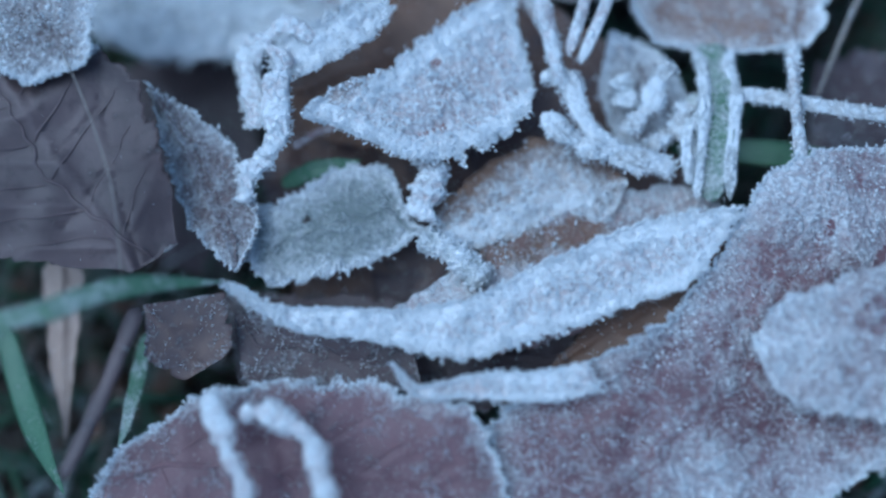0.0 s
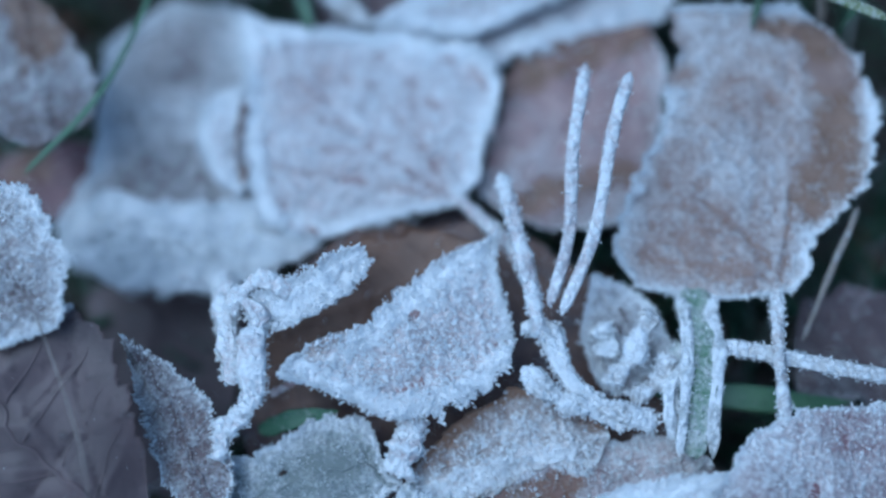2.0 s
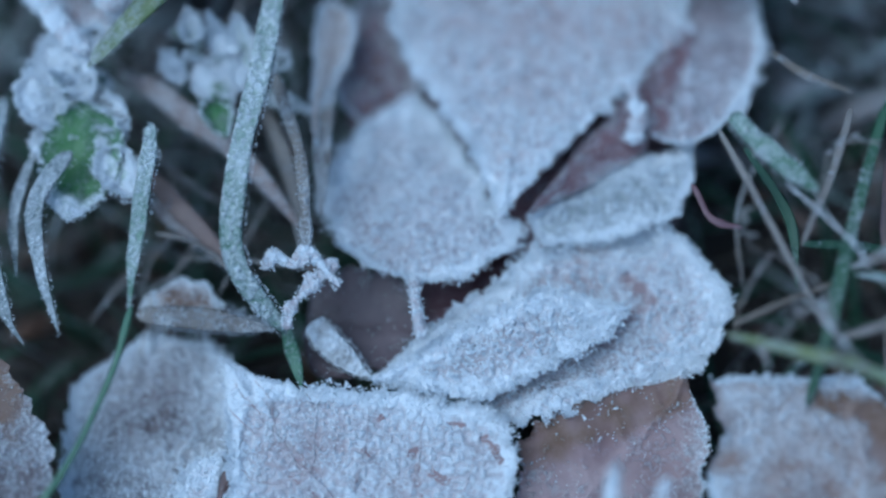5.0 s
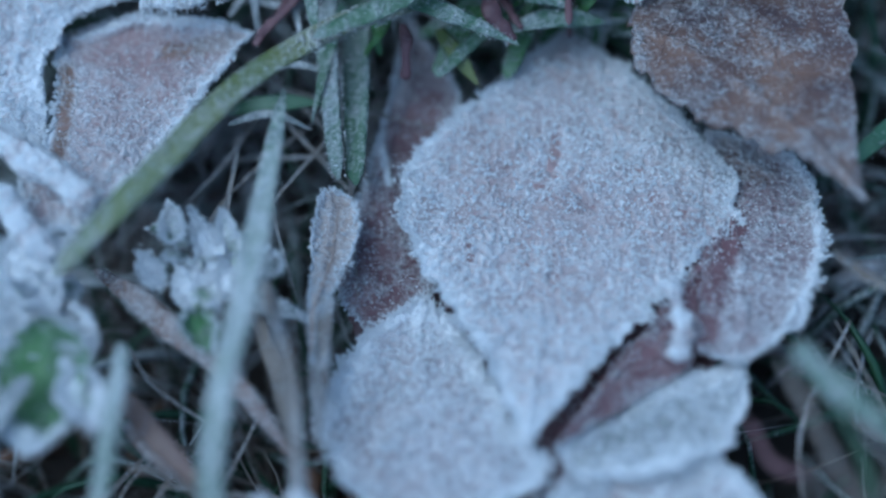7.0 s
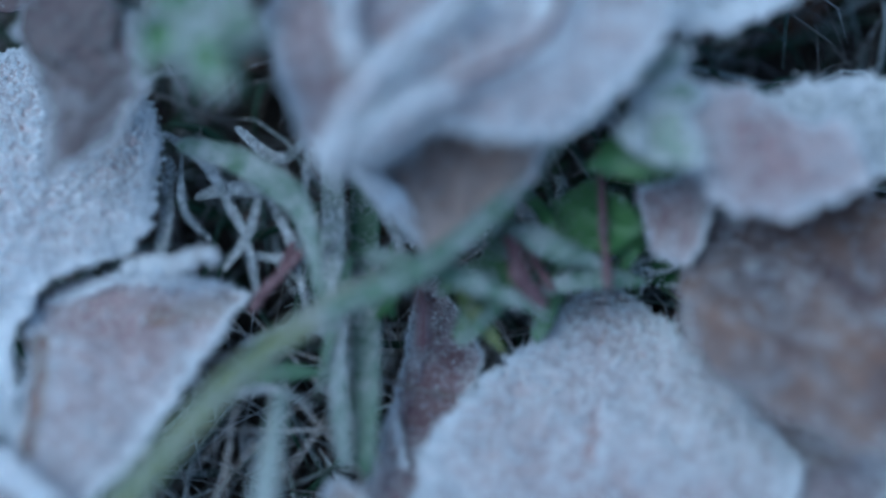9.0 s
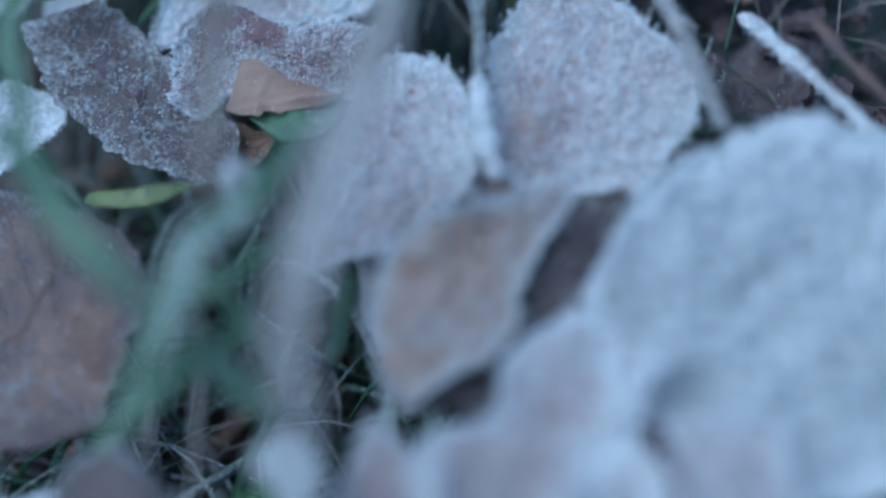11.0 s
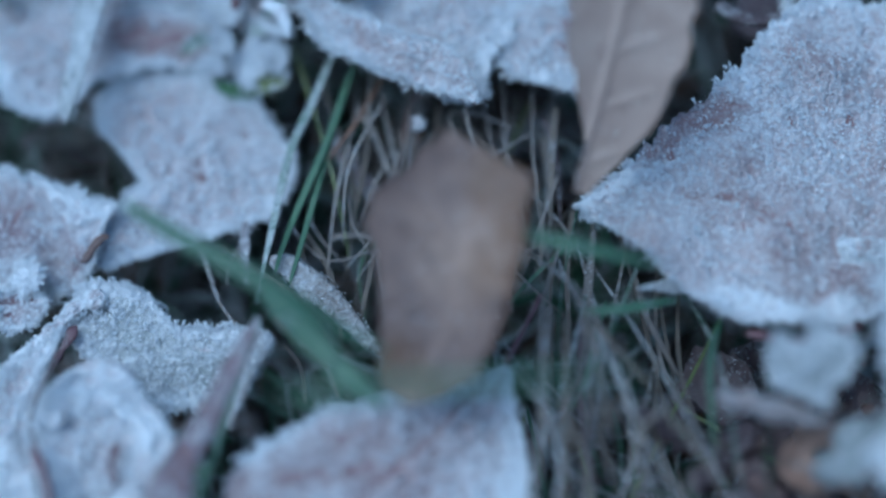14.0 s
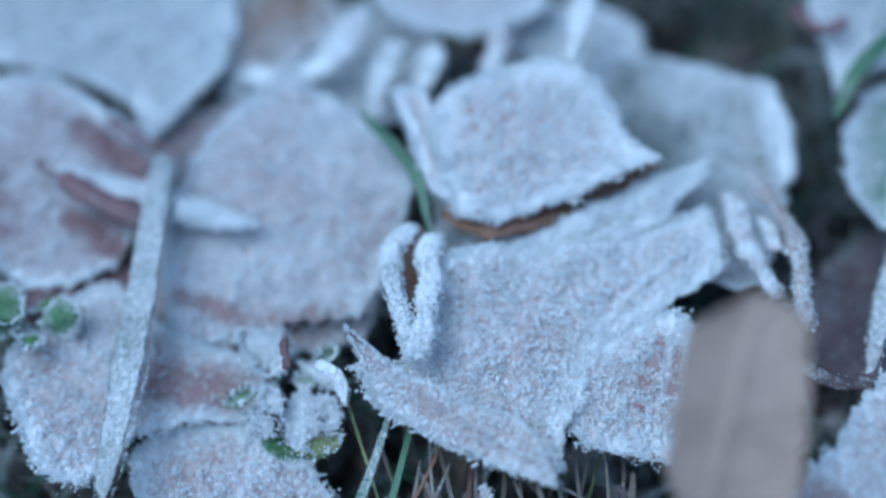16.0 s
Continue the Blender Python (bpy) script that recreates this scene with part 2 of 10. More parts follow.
def leaf(colour, base, tip, left, right, frost=0.8, rim=1.0, cup=0.0, arch=0.0, roll=0.0, wave=0.10, teeth=0.05, fold=0.0, hole=None, label="", parent=None, thick=0.022, bare=0.0, veins=0, fine=0.0, thaw=(), crust=(), stain=(), groove=()):
    """A broad leaf from its stalk end to its tip (cm), with the reach of its two edges at fourteen stations."""
    seed = int(abs(base[0] * 131 + base[1] * 977 + tip[0] * 57 + base[2] * 311)) % 9973
    base, tip = np.array(base, float), np.array(tip, float)
    axis = tip - base
    length = np.linalg.norm(axis)
    ax = axis / length
    side = np.cross((0, 0, 1), ax)
    side /= np.linalg.norm(side)
    up = np.cross(ax, side)
    side, up = side * np.cos(roll) + up * np.sin(roll), up * np.cos(roll) - side * np.sin(roll)
    ns, nv = (98, 45) if length > 3.2 else (62, 27) if length > 2.0 else (36, 15) if length > 0.95 else (22, 11)
    s = np.linspace(0, 1, ns)
    v = np.linspace(-1, 1, nv)
    l, r = (np.interp(s, STATIONS, w) for w in (left, right))
    k = np.array([0.25, 0.5, 0.25])
    for _ in range(3):
        l[1:-1], r[1:-1] = np.convolve(l, k, "valid"), np.convolve(r, k, "valid")
    count = max(6, int(length / 0.30))
    saw = (s * count * 1.03) % 1.0 - 0.5
    saw2 = (s * count * 2.7 + 0.4) % 1.0 - 0.5
    span = l + r
    tooth = teeth * np.minimum(span, 2.0) * (0.8 * saw + 0.4 * saw2) * (1 + 0.6 * smooth_noise(s * 11, s * 0 + 6.1, seed + 2)) + 0.05 * smooth_noise(s * 17, s * 0 + 3.3, seed + 1) * np.minimum(span, 1.5)
    l, r = l + tooth * (span > 0.2), r + np.roll(tooth, 5) * (span > 0.2)
    S, V = np.meshgrid(s, v, indexing="ij")
    lat = np.where(True, (l - r)[:, None] / 2 + V * (l + r)[:, None] / 2, 0)
    half = np.maximum((l + r)[:, None] / 2, 0.05)
    height = arch * 4 * S * (1 - S) * length + cup * V ** 2 * half - fold * (1 - np.abs(V)) * half
    wx, wy = S * length / 1.1 + seed % 37, lat / 1.1 + seed % 23
    height = height + wave * smooth_noise(wx, wy, seed) * (0.35 + 0.65 * V ** 2) + 0.35 * wave * smooth_noise(wx * 2.7, wy * 2.7, seed + 5)
    mid = np.abs(lat - (l - r)[:, None] / 2 * S * 0.6)
    ribs = (S * length * 1.55 - np.abs(mid) * 0.95) % 1.0
    ribs = np.exp(-((ribs - 0.5) / 0.075) ** 2) * (mid > 0.05) * np.clip(1.1 - np.abs(V), 0, 1)
    vein = np.maximum(np.exp(-(mid / 0.05) ** 2), 0.6 * ribs)
    height = height + 0.04 * vein
    height = height + 0.035 * frost * smooth_noise(wx * 6.1, wy * 6.1, seed + 7)
    top = base + S[..., None] * axis + lat[..., None] * side + height[..., None] * up
    dent = near_lines(top[..., 0], top[..., 1], groove, seed, 0.12)
    ridge = near_lines(top[..., 0], top[..., 1], crust, seed)
    top = top + ((0.07 * ridge - 0.035 * dent)[..., None] * up)
    du, dv = np.gradient(top, axis=0), np.gradient(top, axis=1)
    nor = np.cross(du, dv)
    nor /= np.linalg.norm(nor, axis=2)[..., None] + 1e-9
    nor[nor[..., 2] < 0] *= -1
    edge = np.minimum((1 - np.abs(V)) * half, np.minimum(S, 1 - S) * length)
    patch = smooth_noise(S * length * 1.1 + 9, lat * 1.1 + 5, seed + 9)
    cover = frost + 0.30 * patch * min(1.0, 0.6 + 1.3 * (1.05 - frost)) * min(1.0, frost * 1.6)
    if bare:
        far = np.clip((1 - V * np.sign(bare)) / 2 / abs(bare) + 0.15 * patch, 0, 1)
        cover = cover * (0.3 + 0.7 * far * far * (3 - 2 * far))
    rime = np.clip(cover, 0, 1) * 0.92 + rim * (0.7 * np.exp(-edge / 0.12) + 0.22 * np.exp(-edge / 0.4)) + 0.15 * frost * vein
    melt = near_lines(top[..., 0], top[..., 1], thaw, seed)
    rime = rime + 0.14 * fine * frost
    rime = np.clip(np.maximum(rime, 1.15 * ridge) * (1 - 0.55 * melt) * (1 - 0.28 * dent), 0, 1.25)
    spots = near_lines(top[..., 0], top[..., 1], stain, seed)
    co = np.concatenate([top.reshape(-1, 3), (top - nor * thick).reshape(-1, 3)])
    i = (np.arange(ns - 1)[:, None] * nv + np.arange(nv - 1)).ravel()
    keep = np.ones(len(i), bool)
    if hole:
        mids = top[:-1, :-1].reshape(-1, 3)
        spot = base + hole[0] * axis + hole[1] * side
        keep = np.linalg.norm(mids[:, :2] - spot[:2], axis=1) > hole[2]
    q = np.stack([i, i + nv, i + nv + 1, i + 1], 1)[keep]
    n = ns * nv
    ring = np.concatenate([np.arange(nv), np.arange(1, ns) * nv + nv - 1, (ns - 1) * nv + np.arange(nv - 2, -1, -1), np.arange(ns - 2, 0, -1) * nv])
    nxt = np.roll(ring, -1)
    wall = np.stack([ring, nxt, nxt + n, ring + n], 1)
    cols = np.unique(np.linspace(0, nv - 1, nv // 3 + 1).astype(int))
    rows = np.arange(ns - 1)[:, None] * nv + n
    under = np.stack([rows + cols[:-1], rows + cols[1:], rows + nv + cols[1:], rows + nv + cols[:-1]], -1).reshape(-1, 4)
    if hole:
        under = q[:, ::-1] + n
    faces = np.concatenate([q, under, wall[:, ::-1]])
    thing = parent or new("fallen_leaf")
    mesh_part("leaf_blade", co, faces, MAT[colour], thing, "", np.concatenate([rime.ravel(), rime.ravel() * 0.3]), np.tile(vein.ravel(), 2), stain=np.tile(spots.ravel(), 2))
    if length > 1.5 and not parent:
        def along(u0, v0, u1, v1, wide, name, steps=8):
            q = np.linspace(0, 1, steps)
            a, c = (u0 + (u1 - u0) * q) * (ns - 1), (v0 + (v1 - v0) * q + 1) / 2 * (nv - 1)
            a, c = np.clip(a, 0, ns - 1.001), np.clip(c, 0, nv - 1.001)
            ka, kc = a.astype(int), c.astype(int)
            wa, wc = (a - ka)[:, None], (c - kc)[:, None]
            line = (top[ka, kc] * (1 - wa) + top[ka + 1, kc] * wa) * (1 - wc) + (top[ka, kc + 1] * (1 - wa) + top[ka + 1, kc + 1] * wa) * wc + nor[ka, kc] * 0.006
            co2, f2, _ = ribbon(line, wide, 0.7, (1.0, 0.7, 0.35), 0.0, steps * 2, 6, 0.05)
            r2 = np.full(co2.shape[:2], min(0.8, frost))
            mesh_part(name, co2.reshape(-1, 3), f2, MAT[colour], thing, "", r2, np.ones_like(r2))
        if (frost < 0.5 or veins) and veins >= 0:
            along(0.01, 0.0, 0.93, 0.0, 0.055, "midrib", 29)
        if length > 2.4 and (frost < 0.5 and veins >= 0 or veins > 0) and float((l + r).max()) > 1.2:
            for k in range(5):
                u0 = 0.12 + 0.15 * k
                for way in (-1, 1):
                    along(u0, way * 0.02, min(0.97, u0 + 0.17), way * 0.86, 0.032, "side_vein")
    # rime over the face
    area = length * float(np.mean(l + r))
    m = int((1 - 0.2 * fine) * area * (860 + 800 * max(0.0, frost - 0.6) / 0.4))
    a, b = rng.uniform(0, ns - 1.001, m), rng.uniform(0, nv - 1.001, m)
    ia, ib = a.astype(int), b.astype(int)
    ca, cb = a / (ns - 1) * length, (l - r)[ia] / 2 + (b / (nv - 1) * 2 - 1) * (l + r)[ia] / 2
    clump = 0.65 * smooth_noise(ca * 6.5 + 3, cb * 6.5 + 8, seed + 21) + 0.5 * smooth_noise(ca * 15, cb * 15, seed + 22)
    keep = (rng.uniform(0, 1, m) < (rime[ia, ib] - 0.30) * 1.2 + (1.15 - 0.75 * fine) * clump) & (rng.uniform(0, 1, m) < (l + r)[ia] / (l + r).max())
    a, b, ia, ib, clump = a[keep], b[keep], ia[keep], ib[keep], clump[keep]
    fa, fb = (a - ia)[:, None], (b - ib)[:, None]
    spot = (top[ia, ib] * (1 - fa) + top[ia + 1, ib] * fa) * (1 - fb) + (top[ia, ib + 1] * (1 - fa) + top[ia + 1, ib + 1] * fa) * fb
    nn = nor[ia, ib]
    if hole:
        ok = np.linalg.norm(spot[:, :2] - (base + hole[0] * axis + hole[1] * side)[:2], axis=1) > hole[2] * 1.2
        spot, nn, clump = spot[ok], nn[ok], clump[ok]
    spot = spot + nn * (rng.uniform(0.0, 0.018, len(spot)) + 0.085 * (1 - 0.7 * fine) * frost * np.clip(clump, 0, 1))[:, None]
    size = rng.uniform(0.007 + 0.004 * frost, 0.010 + 0.012 * frost, len(spot))
    if frost > 0.6:
        size = size * np.where(rng.uniform(0, 1, len(size)) < 0.22 * frost, 1.8, 1.0)
    size = size * (1 - 0.42 * fine)
    face = len(spot)
    # a thick rim of it along the edge
    if rim > 0.3:
        loop = top.reshape(-1, 3)[ring]
        step = np.linalg.norm(np.roll(loop, -1, 0) - loop, axis=1)
        per = int(step.sum() * 190 * rim)
        pick = rng.choice(len(ring), per, p=step / step.sum())
        f = rng.uniform(0, 1, per)[:, None]
        on = loop[pick] * (1 - f) + np.roll(loop, -1, 0)[pick] * f
        on = on[rng.uniform(0, 1, per) > near_lines(on[:, 0], on[:, 1], thaw, seed)]
        per = len(on)
        out = on - top.reshape(-1, 3).mean(0)
        out /= np.linalg.norm(out, axis=1)[:, None] + 1e-9
        lump = 0.6 + 0.6 * smooth_noise(on[:, 0] * 3.1, on[:, 1] * 3.1, seed + 3)
        on = on + out * (rng.normal(-0.03, 0.042 + 0.022 * (frost > 0.7), per) * np.clip(lump, 0.2, 2) )[:, None] + np.array((0, 0, 1)) * rng.uniform(-0.02, 0.04, per)[:, None]
        spot, nn, size = np.concatenate([spot, on]), np.concatenate([nn, out * 0.7 + np.array((0, 0, 0.6))]), np.concatenate([size, rng.uniform(0.010, 0.026, per)])
    rime_grains(spot, nn, size, thing, np.arange(len(spot)) >= face)
    if not parent:
        how = "thick with white hoarfrost" if frost > 0.75 else "half covered in hoarfrost" if frost > 0.4 else "with a frosted edge" if rim > 0.3 else "almost free of frost"
        tagged(thing, label or f"{LABELS[colour]} fallen leaf {how}, lying on grass", "leaf", "fallen leaves")
    return thing


def ribbon(points, width, flat=0.25, taper=(0.6, 1.0, 0.15), turn=0.0, segs=32, ring=8, rough=0.12):
    """A stalk or blade: a flattened tube along a spline (cm). Returns vertices, faces, and the frames along it."""
    s = np.linspace(0, 1, segs)
    p = spline(points, s)
    t = np.gradient(p, axis=0)
    t /= np.linalg.norm(t, axis=1)[:, None] + 1e-9
    b = np.cross(np.array((0, 0, 1.0)), t)
    b /= np.linalg.norm(b, axis=1)[:, None] + 1e-6
    n = np.cross(t, b)
    ang = turn * s[:, None]
    b, n = b * np.cos(ang) + n * np.sin(ang), n * np.cos(ang) - b * np.sin(ang)
    w = spline(taper, s)[:, 0] * width / 2 * np.maximum((1 - np.abs(2 * s - 1) ** 14), 0.02) ** 0.5
    key = int(abs(points[0][0] * 53 + points[0][1] * 17)) % 991
    w = w * (1 + rough * smooth_noise(s * 9, s * 0 + 1.7, key))
    p = p + b * (rough * 0.5 * width * smooth_noise(s * 5, s * 0 + 7.1, key + 1))[:, None]
    a = np.linspace(0, 2 * np.pi, ring, endpoint=False)
    crease = 0.35 * np.abs(np.cos(a)) * (flat < 0.6)
    co = p[:, None] + np.cos(a)[None, :, None] * b[:, None] * w[:, None, None] + (np.sin(a) * flat + crease)[None, :, None] * n[:, None] * w[:, None, None]
    i = np.arange(segs - 1)[:, None] * ring
    j = np.arange(ring)[None]
    k = (j + 1) % ring
    f = np.stack([i + j, i + k, i + ring + k, i + ring + j], -1).reshape(-1, 4)
    caps = [np.arange(ring)[::-1][None], ((segs - 1) * ring + np.arange(ring))[None]]
    return co, [f] + caps, (p, b, n, w, t)


def stalk_part(name, colour, points, width, frost, parent, label="", flat=0.25, taper=(0.6, 1.0, 0.15), turn=0.0, rough=0.12, grain=0.8):
    grain = grain * (0.5 if width < 0.12 else 1.0)
    points = np.asarray(points, float)
    length = np.linalg.norm(np.diff(points, axis=0), axis=1).sum()
    co, f, (p, b, n, w, t) = ribbon(points, width, flat, taper, turn, rough=rough)
    wob = smooth_noise(np.arange(len(p)) * 0.33, np.zeros(len(p)), int(abs(points[0, 0] * 37 + points[0, 1] * 91)) % 997)
    rime = np.clip(frost + 0.16 * wob, 0, 1.2)[:, None] * np.ones((1, co.shape[1]))
    if flat < 0.3 and frost > 0.3:
        rime = np.clip(rime + 0.13, 0, 1.2)
    if frost > 0.85:
        rime = rime + 0.10
    vein = np.zeros_like(rime)
    vein[:, 2] = 0.7
    ob = mesh_part(name, co.reshape(-1, 3), f, MAT[colour], parent, label, rime, vein)
    m = int(length * (width * 760 + 100) * frost * 1.25 * grain * (1.0 if frost > 0.4 else 0.3) * (1.5 if flat < 0.3 else 1.0))
    u = rng.uniform(0, len(p) - 1.001, m)
    k = u.astype(int)
    fu = (u - k)[:, None]
    a = rng.uniform(-0.25, np.pi + 0.25, m)
    if flat < 0.3:
        a = np.where(rng.uniform(0, 1, m) < 0.5, np.where(rng.uniform(0, 1, m) < 0.5, 0.05, np.pi - 0.05) + rng.normal(0, 0.18, m), a)
    keep = rng.uniform(0, 1, m) < 0.55 + 0.45 * wob[k] + 0.4 * (frost - 0.5)
    u, k, fu, a = u[keep], k[keep], fu[keep], a[keep]
    out = np.cos(a)[:, None] * b[k] + np.sin(a)[:, None] * n[k] * max(flat, 0.3)
    spot = p[k] * (1 - fu) + p[k + 1] * fu + out * (w[k] * 1.02 + 0.01)[:, None]
    lump = np.clip(0.6 + 0.7 * frost, 0.5, 1.2)
    rime_grains(spot + out * rng.uniform(-0.01, 0.02, len(out))[:, None], out, rng.uniform(0.009, 0.019, len(spot)) * lump * np.clip(width / 0.26, 0.4, 1.0) * (0.62 if flat < 0.3 else 1.0), parent, 0.8)
    return ob


def blade(colour, points, width, frost=0.3, label="", turn=0.4, taper=(0.7, 1.0, 0.9, 0.12), rough=0.12, flat=0.18, grain=0.6):
    thing = new("grass_blade")
    stalk_part("blade", colour, points, width, frost, thing, flat=flat, taper=taper, turn=turn, rough=rough, grain=grain)
    word = {"old_straw": "brownish dead", "green": "green", "lime": "yellow-green", "straw": "dry straw-coloured", "teal": "grey-green", "hazel": "dull brown dead", "dark_shaded_green": "dark green"}.get(colour, colour)
    return tagged(thing, label or f"{word} grass blade {'coated in hoarfrost' if frost > 0.45 else 'with a little frost'} among leaves", "grass blade", "grass blades")


def stem(colour, points, width, frost=0.9, label="", taper=(1.0, 0.95, 0.9), rough=0.32, grain=0.8, flat=0.55):
    thing = new("dry_stem")
    stalk_part("stalk", colour, points, width, frost, thing, flat=flat, taper=taper, turn=0.0, rough=rough, grain=grain)
    word = {"umber": "dark umber", "straw": "straw-coloured", "mauve": "dull mauve", "maroon": "maroon", "pink": "pinkish brown", "green": "green", "brown": "brown", "lime": "yellow-green"}.get(colour, colour)
    return tagged(thing, label or f"{word} stalk {'crusted with white hoarfrost' if frost > 0.45 else 'with little frost'}, lying across leaves", "stalk", "stalks")


def petiole(thing, colour, points, width, frost=0.9):
    stalk_part("petiole", colour, points, width, frost, thing, "frosted leaf stalk" if frost > 0.4 else "", flat=0.85, taper=(1.0, 0.85, 1.0))


def weed(centre, reach, count, frost, seed):
    """A small low plant: a short stem and a rosette of oval green leaves."""
    g = np.random.default_rng(seed)
    thing = new("weed_plant")
    c = np.array(centre, float)
    stalk_part("stem", "green", [(c[0], c[1], c[2] - 1.6), (c[0] + 0.1, c[1], c[2] - 0.7), c], 0.12, 0.1, thing, flat=0.9)
    for k in range(count):
        a = k * 2.399 + g.uniform(-0.4, 0.4)
        d = np.array((np.cos(a), np.sin(a), 0))
        r = reach * g.uniform(0.35, 1.0)
        start = c + d * 0.12 + np.array((0, 0, -0.05 * k / count))
        end = c + d * r + np.array((0, 0, g.uniform(-0.45, 0.4)))
        w = r * g.uniform(0.20, 0.40)
        prof = w * np.sin(np.pi * STATIONS ** 0.8) ** 0.8 + 0.02
        leaf("herb", start, end, prof, prof, frost * g.uniform(0.4, 1.0), 0.6, fine=0.6, cup=g.uniform(-0.4, 0.7), arch=g.uniform(-0.05, 0.2), wave=0.12, teeth=0.06, roll=g.uniform(-0.5, 0.5), parent=thing)
    return tagged(thing, "small low green weed with oval leaves edged in frost", "weed", "weeds")


def seed_head(colour, points, width, marks, label="fine pale grass stalk with tiny seed husks", seed=0):
    """A hair-thin stalk that carries small husks at some places along it."""
    g = np.random.default_rng(seed)
    thing = new("seed_stalk")
    stalk_part("stalk", colour, points, width, 0.3, thing, flat=0.9, taper=(1.0, 0.9, 0.7), rough=0.1, grain=0.3)
    for u in marks:
        p = spline(points, np.array([u]))[0]
        for k in range(2):
            a, rise = g.uniform(0, 2 * np.pi), g.uniform(0.0, 0.12)
            d = np.array((np.cos(a), np.sin(a), 0)) * g.uniform(0.12, 0.22) + np.array((0, 0, rise))
            stalk_part("husk", colour, [p, p + d * 0.5, p + d], 0.04, 0.5, thing, flat=0.8, taper=(0.3, 1.0, 0.8, 0.1), rough=0.2, grain=0.6)
    return tagged(thing, label, "seed head", "grass seed heads")


# ---- ground ----
u = np.linspace(-1, 1, 141)
gx, gy = np.meshgrid(np.sinh(u * 8.2) * 2.2, np.sinh(u * 8.2) * 2.2 + 15, indexing="ij")
gz = 0.25 * smooth_noise(gx * 0.7, gy * 0.7, 3) + 0.15 * smooth_noise(gx * 2.1, gy * 2.1, 4) - 0.2
i = (np.arange(140)[:, None] * 141 + np.arange(140)).ravel()
mesh_part("ground", np.stack([gx, gy, gz], -1).reshape(-1, 3), np.stack([i, i + 141, i + 142, i + 1], 1), soil_mat)
tagged(bpy.data.objects["ground"], "dark damp soil under grass and leaf litter", "ground", kind="structure")


# height of the matted grass along the way
TURF_Y = [-9, -6, -3, 0, 3, 6, 9, 12, 15, 18, 21, 24, 27, 30, 33, 36, 39, 42, 45]
TURF_Z = [2.97, 2.97, 2.97, 2.76, 2.67, 2.48, 2.42, 2.42, 3.10, 3.85, 3.05, 1.74, 1.74, 2.76, 3.05, 3.28, 3.38, 3.38, 3.38]


def turf(name, colour, count, zmax, width, lean, seed, label, frost=0.1):
    """Uncountable short blades and straws as one mesh."""
    g = np.random.default_rng(seed)
    x, y = g.uniform(-11, 11, count), g.uniform(-9, 42, count)
    thin = (((x > 3.2) & (y > 3.5) & (y < 10.5)) | ((x < -2.2) & (y > 6.0) & (y < 9.3))) & (g.uniform(0, 1, count) < 0.6)
    x, y = x[~thin], y[~thin]
    count = len(x)
    rise = g.uniform(0.45, 1.0, count) * zmax * 0.85 * np.interp(y, TURF_Y, TURF_Z)
    a = g.uniform(0, 2 * np.pi, count)
    reach = g.uniform(0.5, 1.0, count) * lean
    s = np.linspace(0, 1, 6)
    bend = g.uniform(-0.8, 0.8, count)
    px = x[:, None] + np.cos(a)[:, None] * reach[:, None] * s + np.sin(a)[:, None] * (bend * reach)[:, None] * s * (1 - s)
    py = y[:, None] + np.sin(a)[:, None] * reach[:, None] * s - np.cos(a)[:, None] * (bend * reach)[:, None] * s * (1 - s)
    pz = rise[:, None] * np.sin(s * np.pi * g.uniform(0.5, 0.8, count)[:, None]) - 0.2
    p = np.stack([px, py, pz], -1)
    side = np.stack([-np.sin(a), np.cos(a), np.zeros(count)], -1)[:, None]
    w = (width * g.uniform(0.5, 1.2, count))[:, None, None] * np.array([1, 1, 0.95, 0.8, 0.5, 0.08])[None, :, None] / 2
    ridge = np.array((0, 0, 1.0)) * w * 0.6
    ring = np.stack([p - side * w, p + ridge, p + side * w, p - ridge * 0.4], 2)
    base = (np.arange(count)[:, None, None] * 24 + np.arange(5)[None, :, None] * 4)
    j = np.arange(4)[None, None]
    k = (j + 1) % 4
    f = np.stack([base + j, base + k, base + 4 + k, base + 4 + j], -1).reshape(-1, 4)
    colder = (0.3 * np.clip((y - 8.0) / 3.0, 0, 1) + 0.25 * np.clip(1 - np.abs(y - 13.0) / 4.0, 0, 1))[:, None, None]
    rime = np.clip(frost + colder + g.normal(0, 0.25, (count, 1, 1)) + 0.25 * s[None, :, None] + np.zeros((1, 1, 4)), 0, 1)
    ob = mesh_part(name, ring.reshape(-1, 3), f, MAT[colour], None, "", rime, np.zeros_like(rime))
    tagged(ob, label, "grass", kind="stuff")


# The tufts take the darkened green, so gaps between leaves are shaded by colour.
turf("grass_tufts", "dark_shaded_green", 3900, 1.0, 0.15, 3.0, 11, "short green grass growing between fallen leaves, its colour darkened for shade", 0.0)
turf("dead_grass", "old_straw", 2700, 0.9, 0.065, 3.2, 12, "thin dry straw-coloured dead grass matted under leaves", 0.05)
turf("fine_straw", "straw", 3000, 1.05, 0.034, 3.4, 17, "hair-thin pale dead grass stalks in a tangle", 0.05)
turf("leaf_litter", "brown", 1000, 0.5, 0.5, 1.6, 13, "dark brown rotting scraps of leaf on the soil", 0.05)

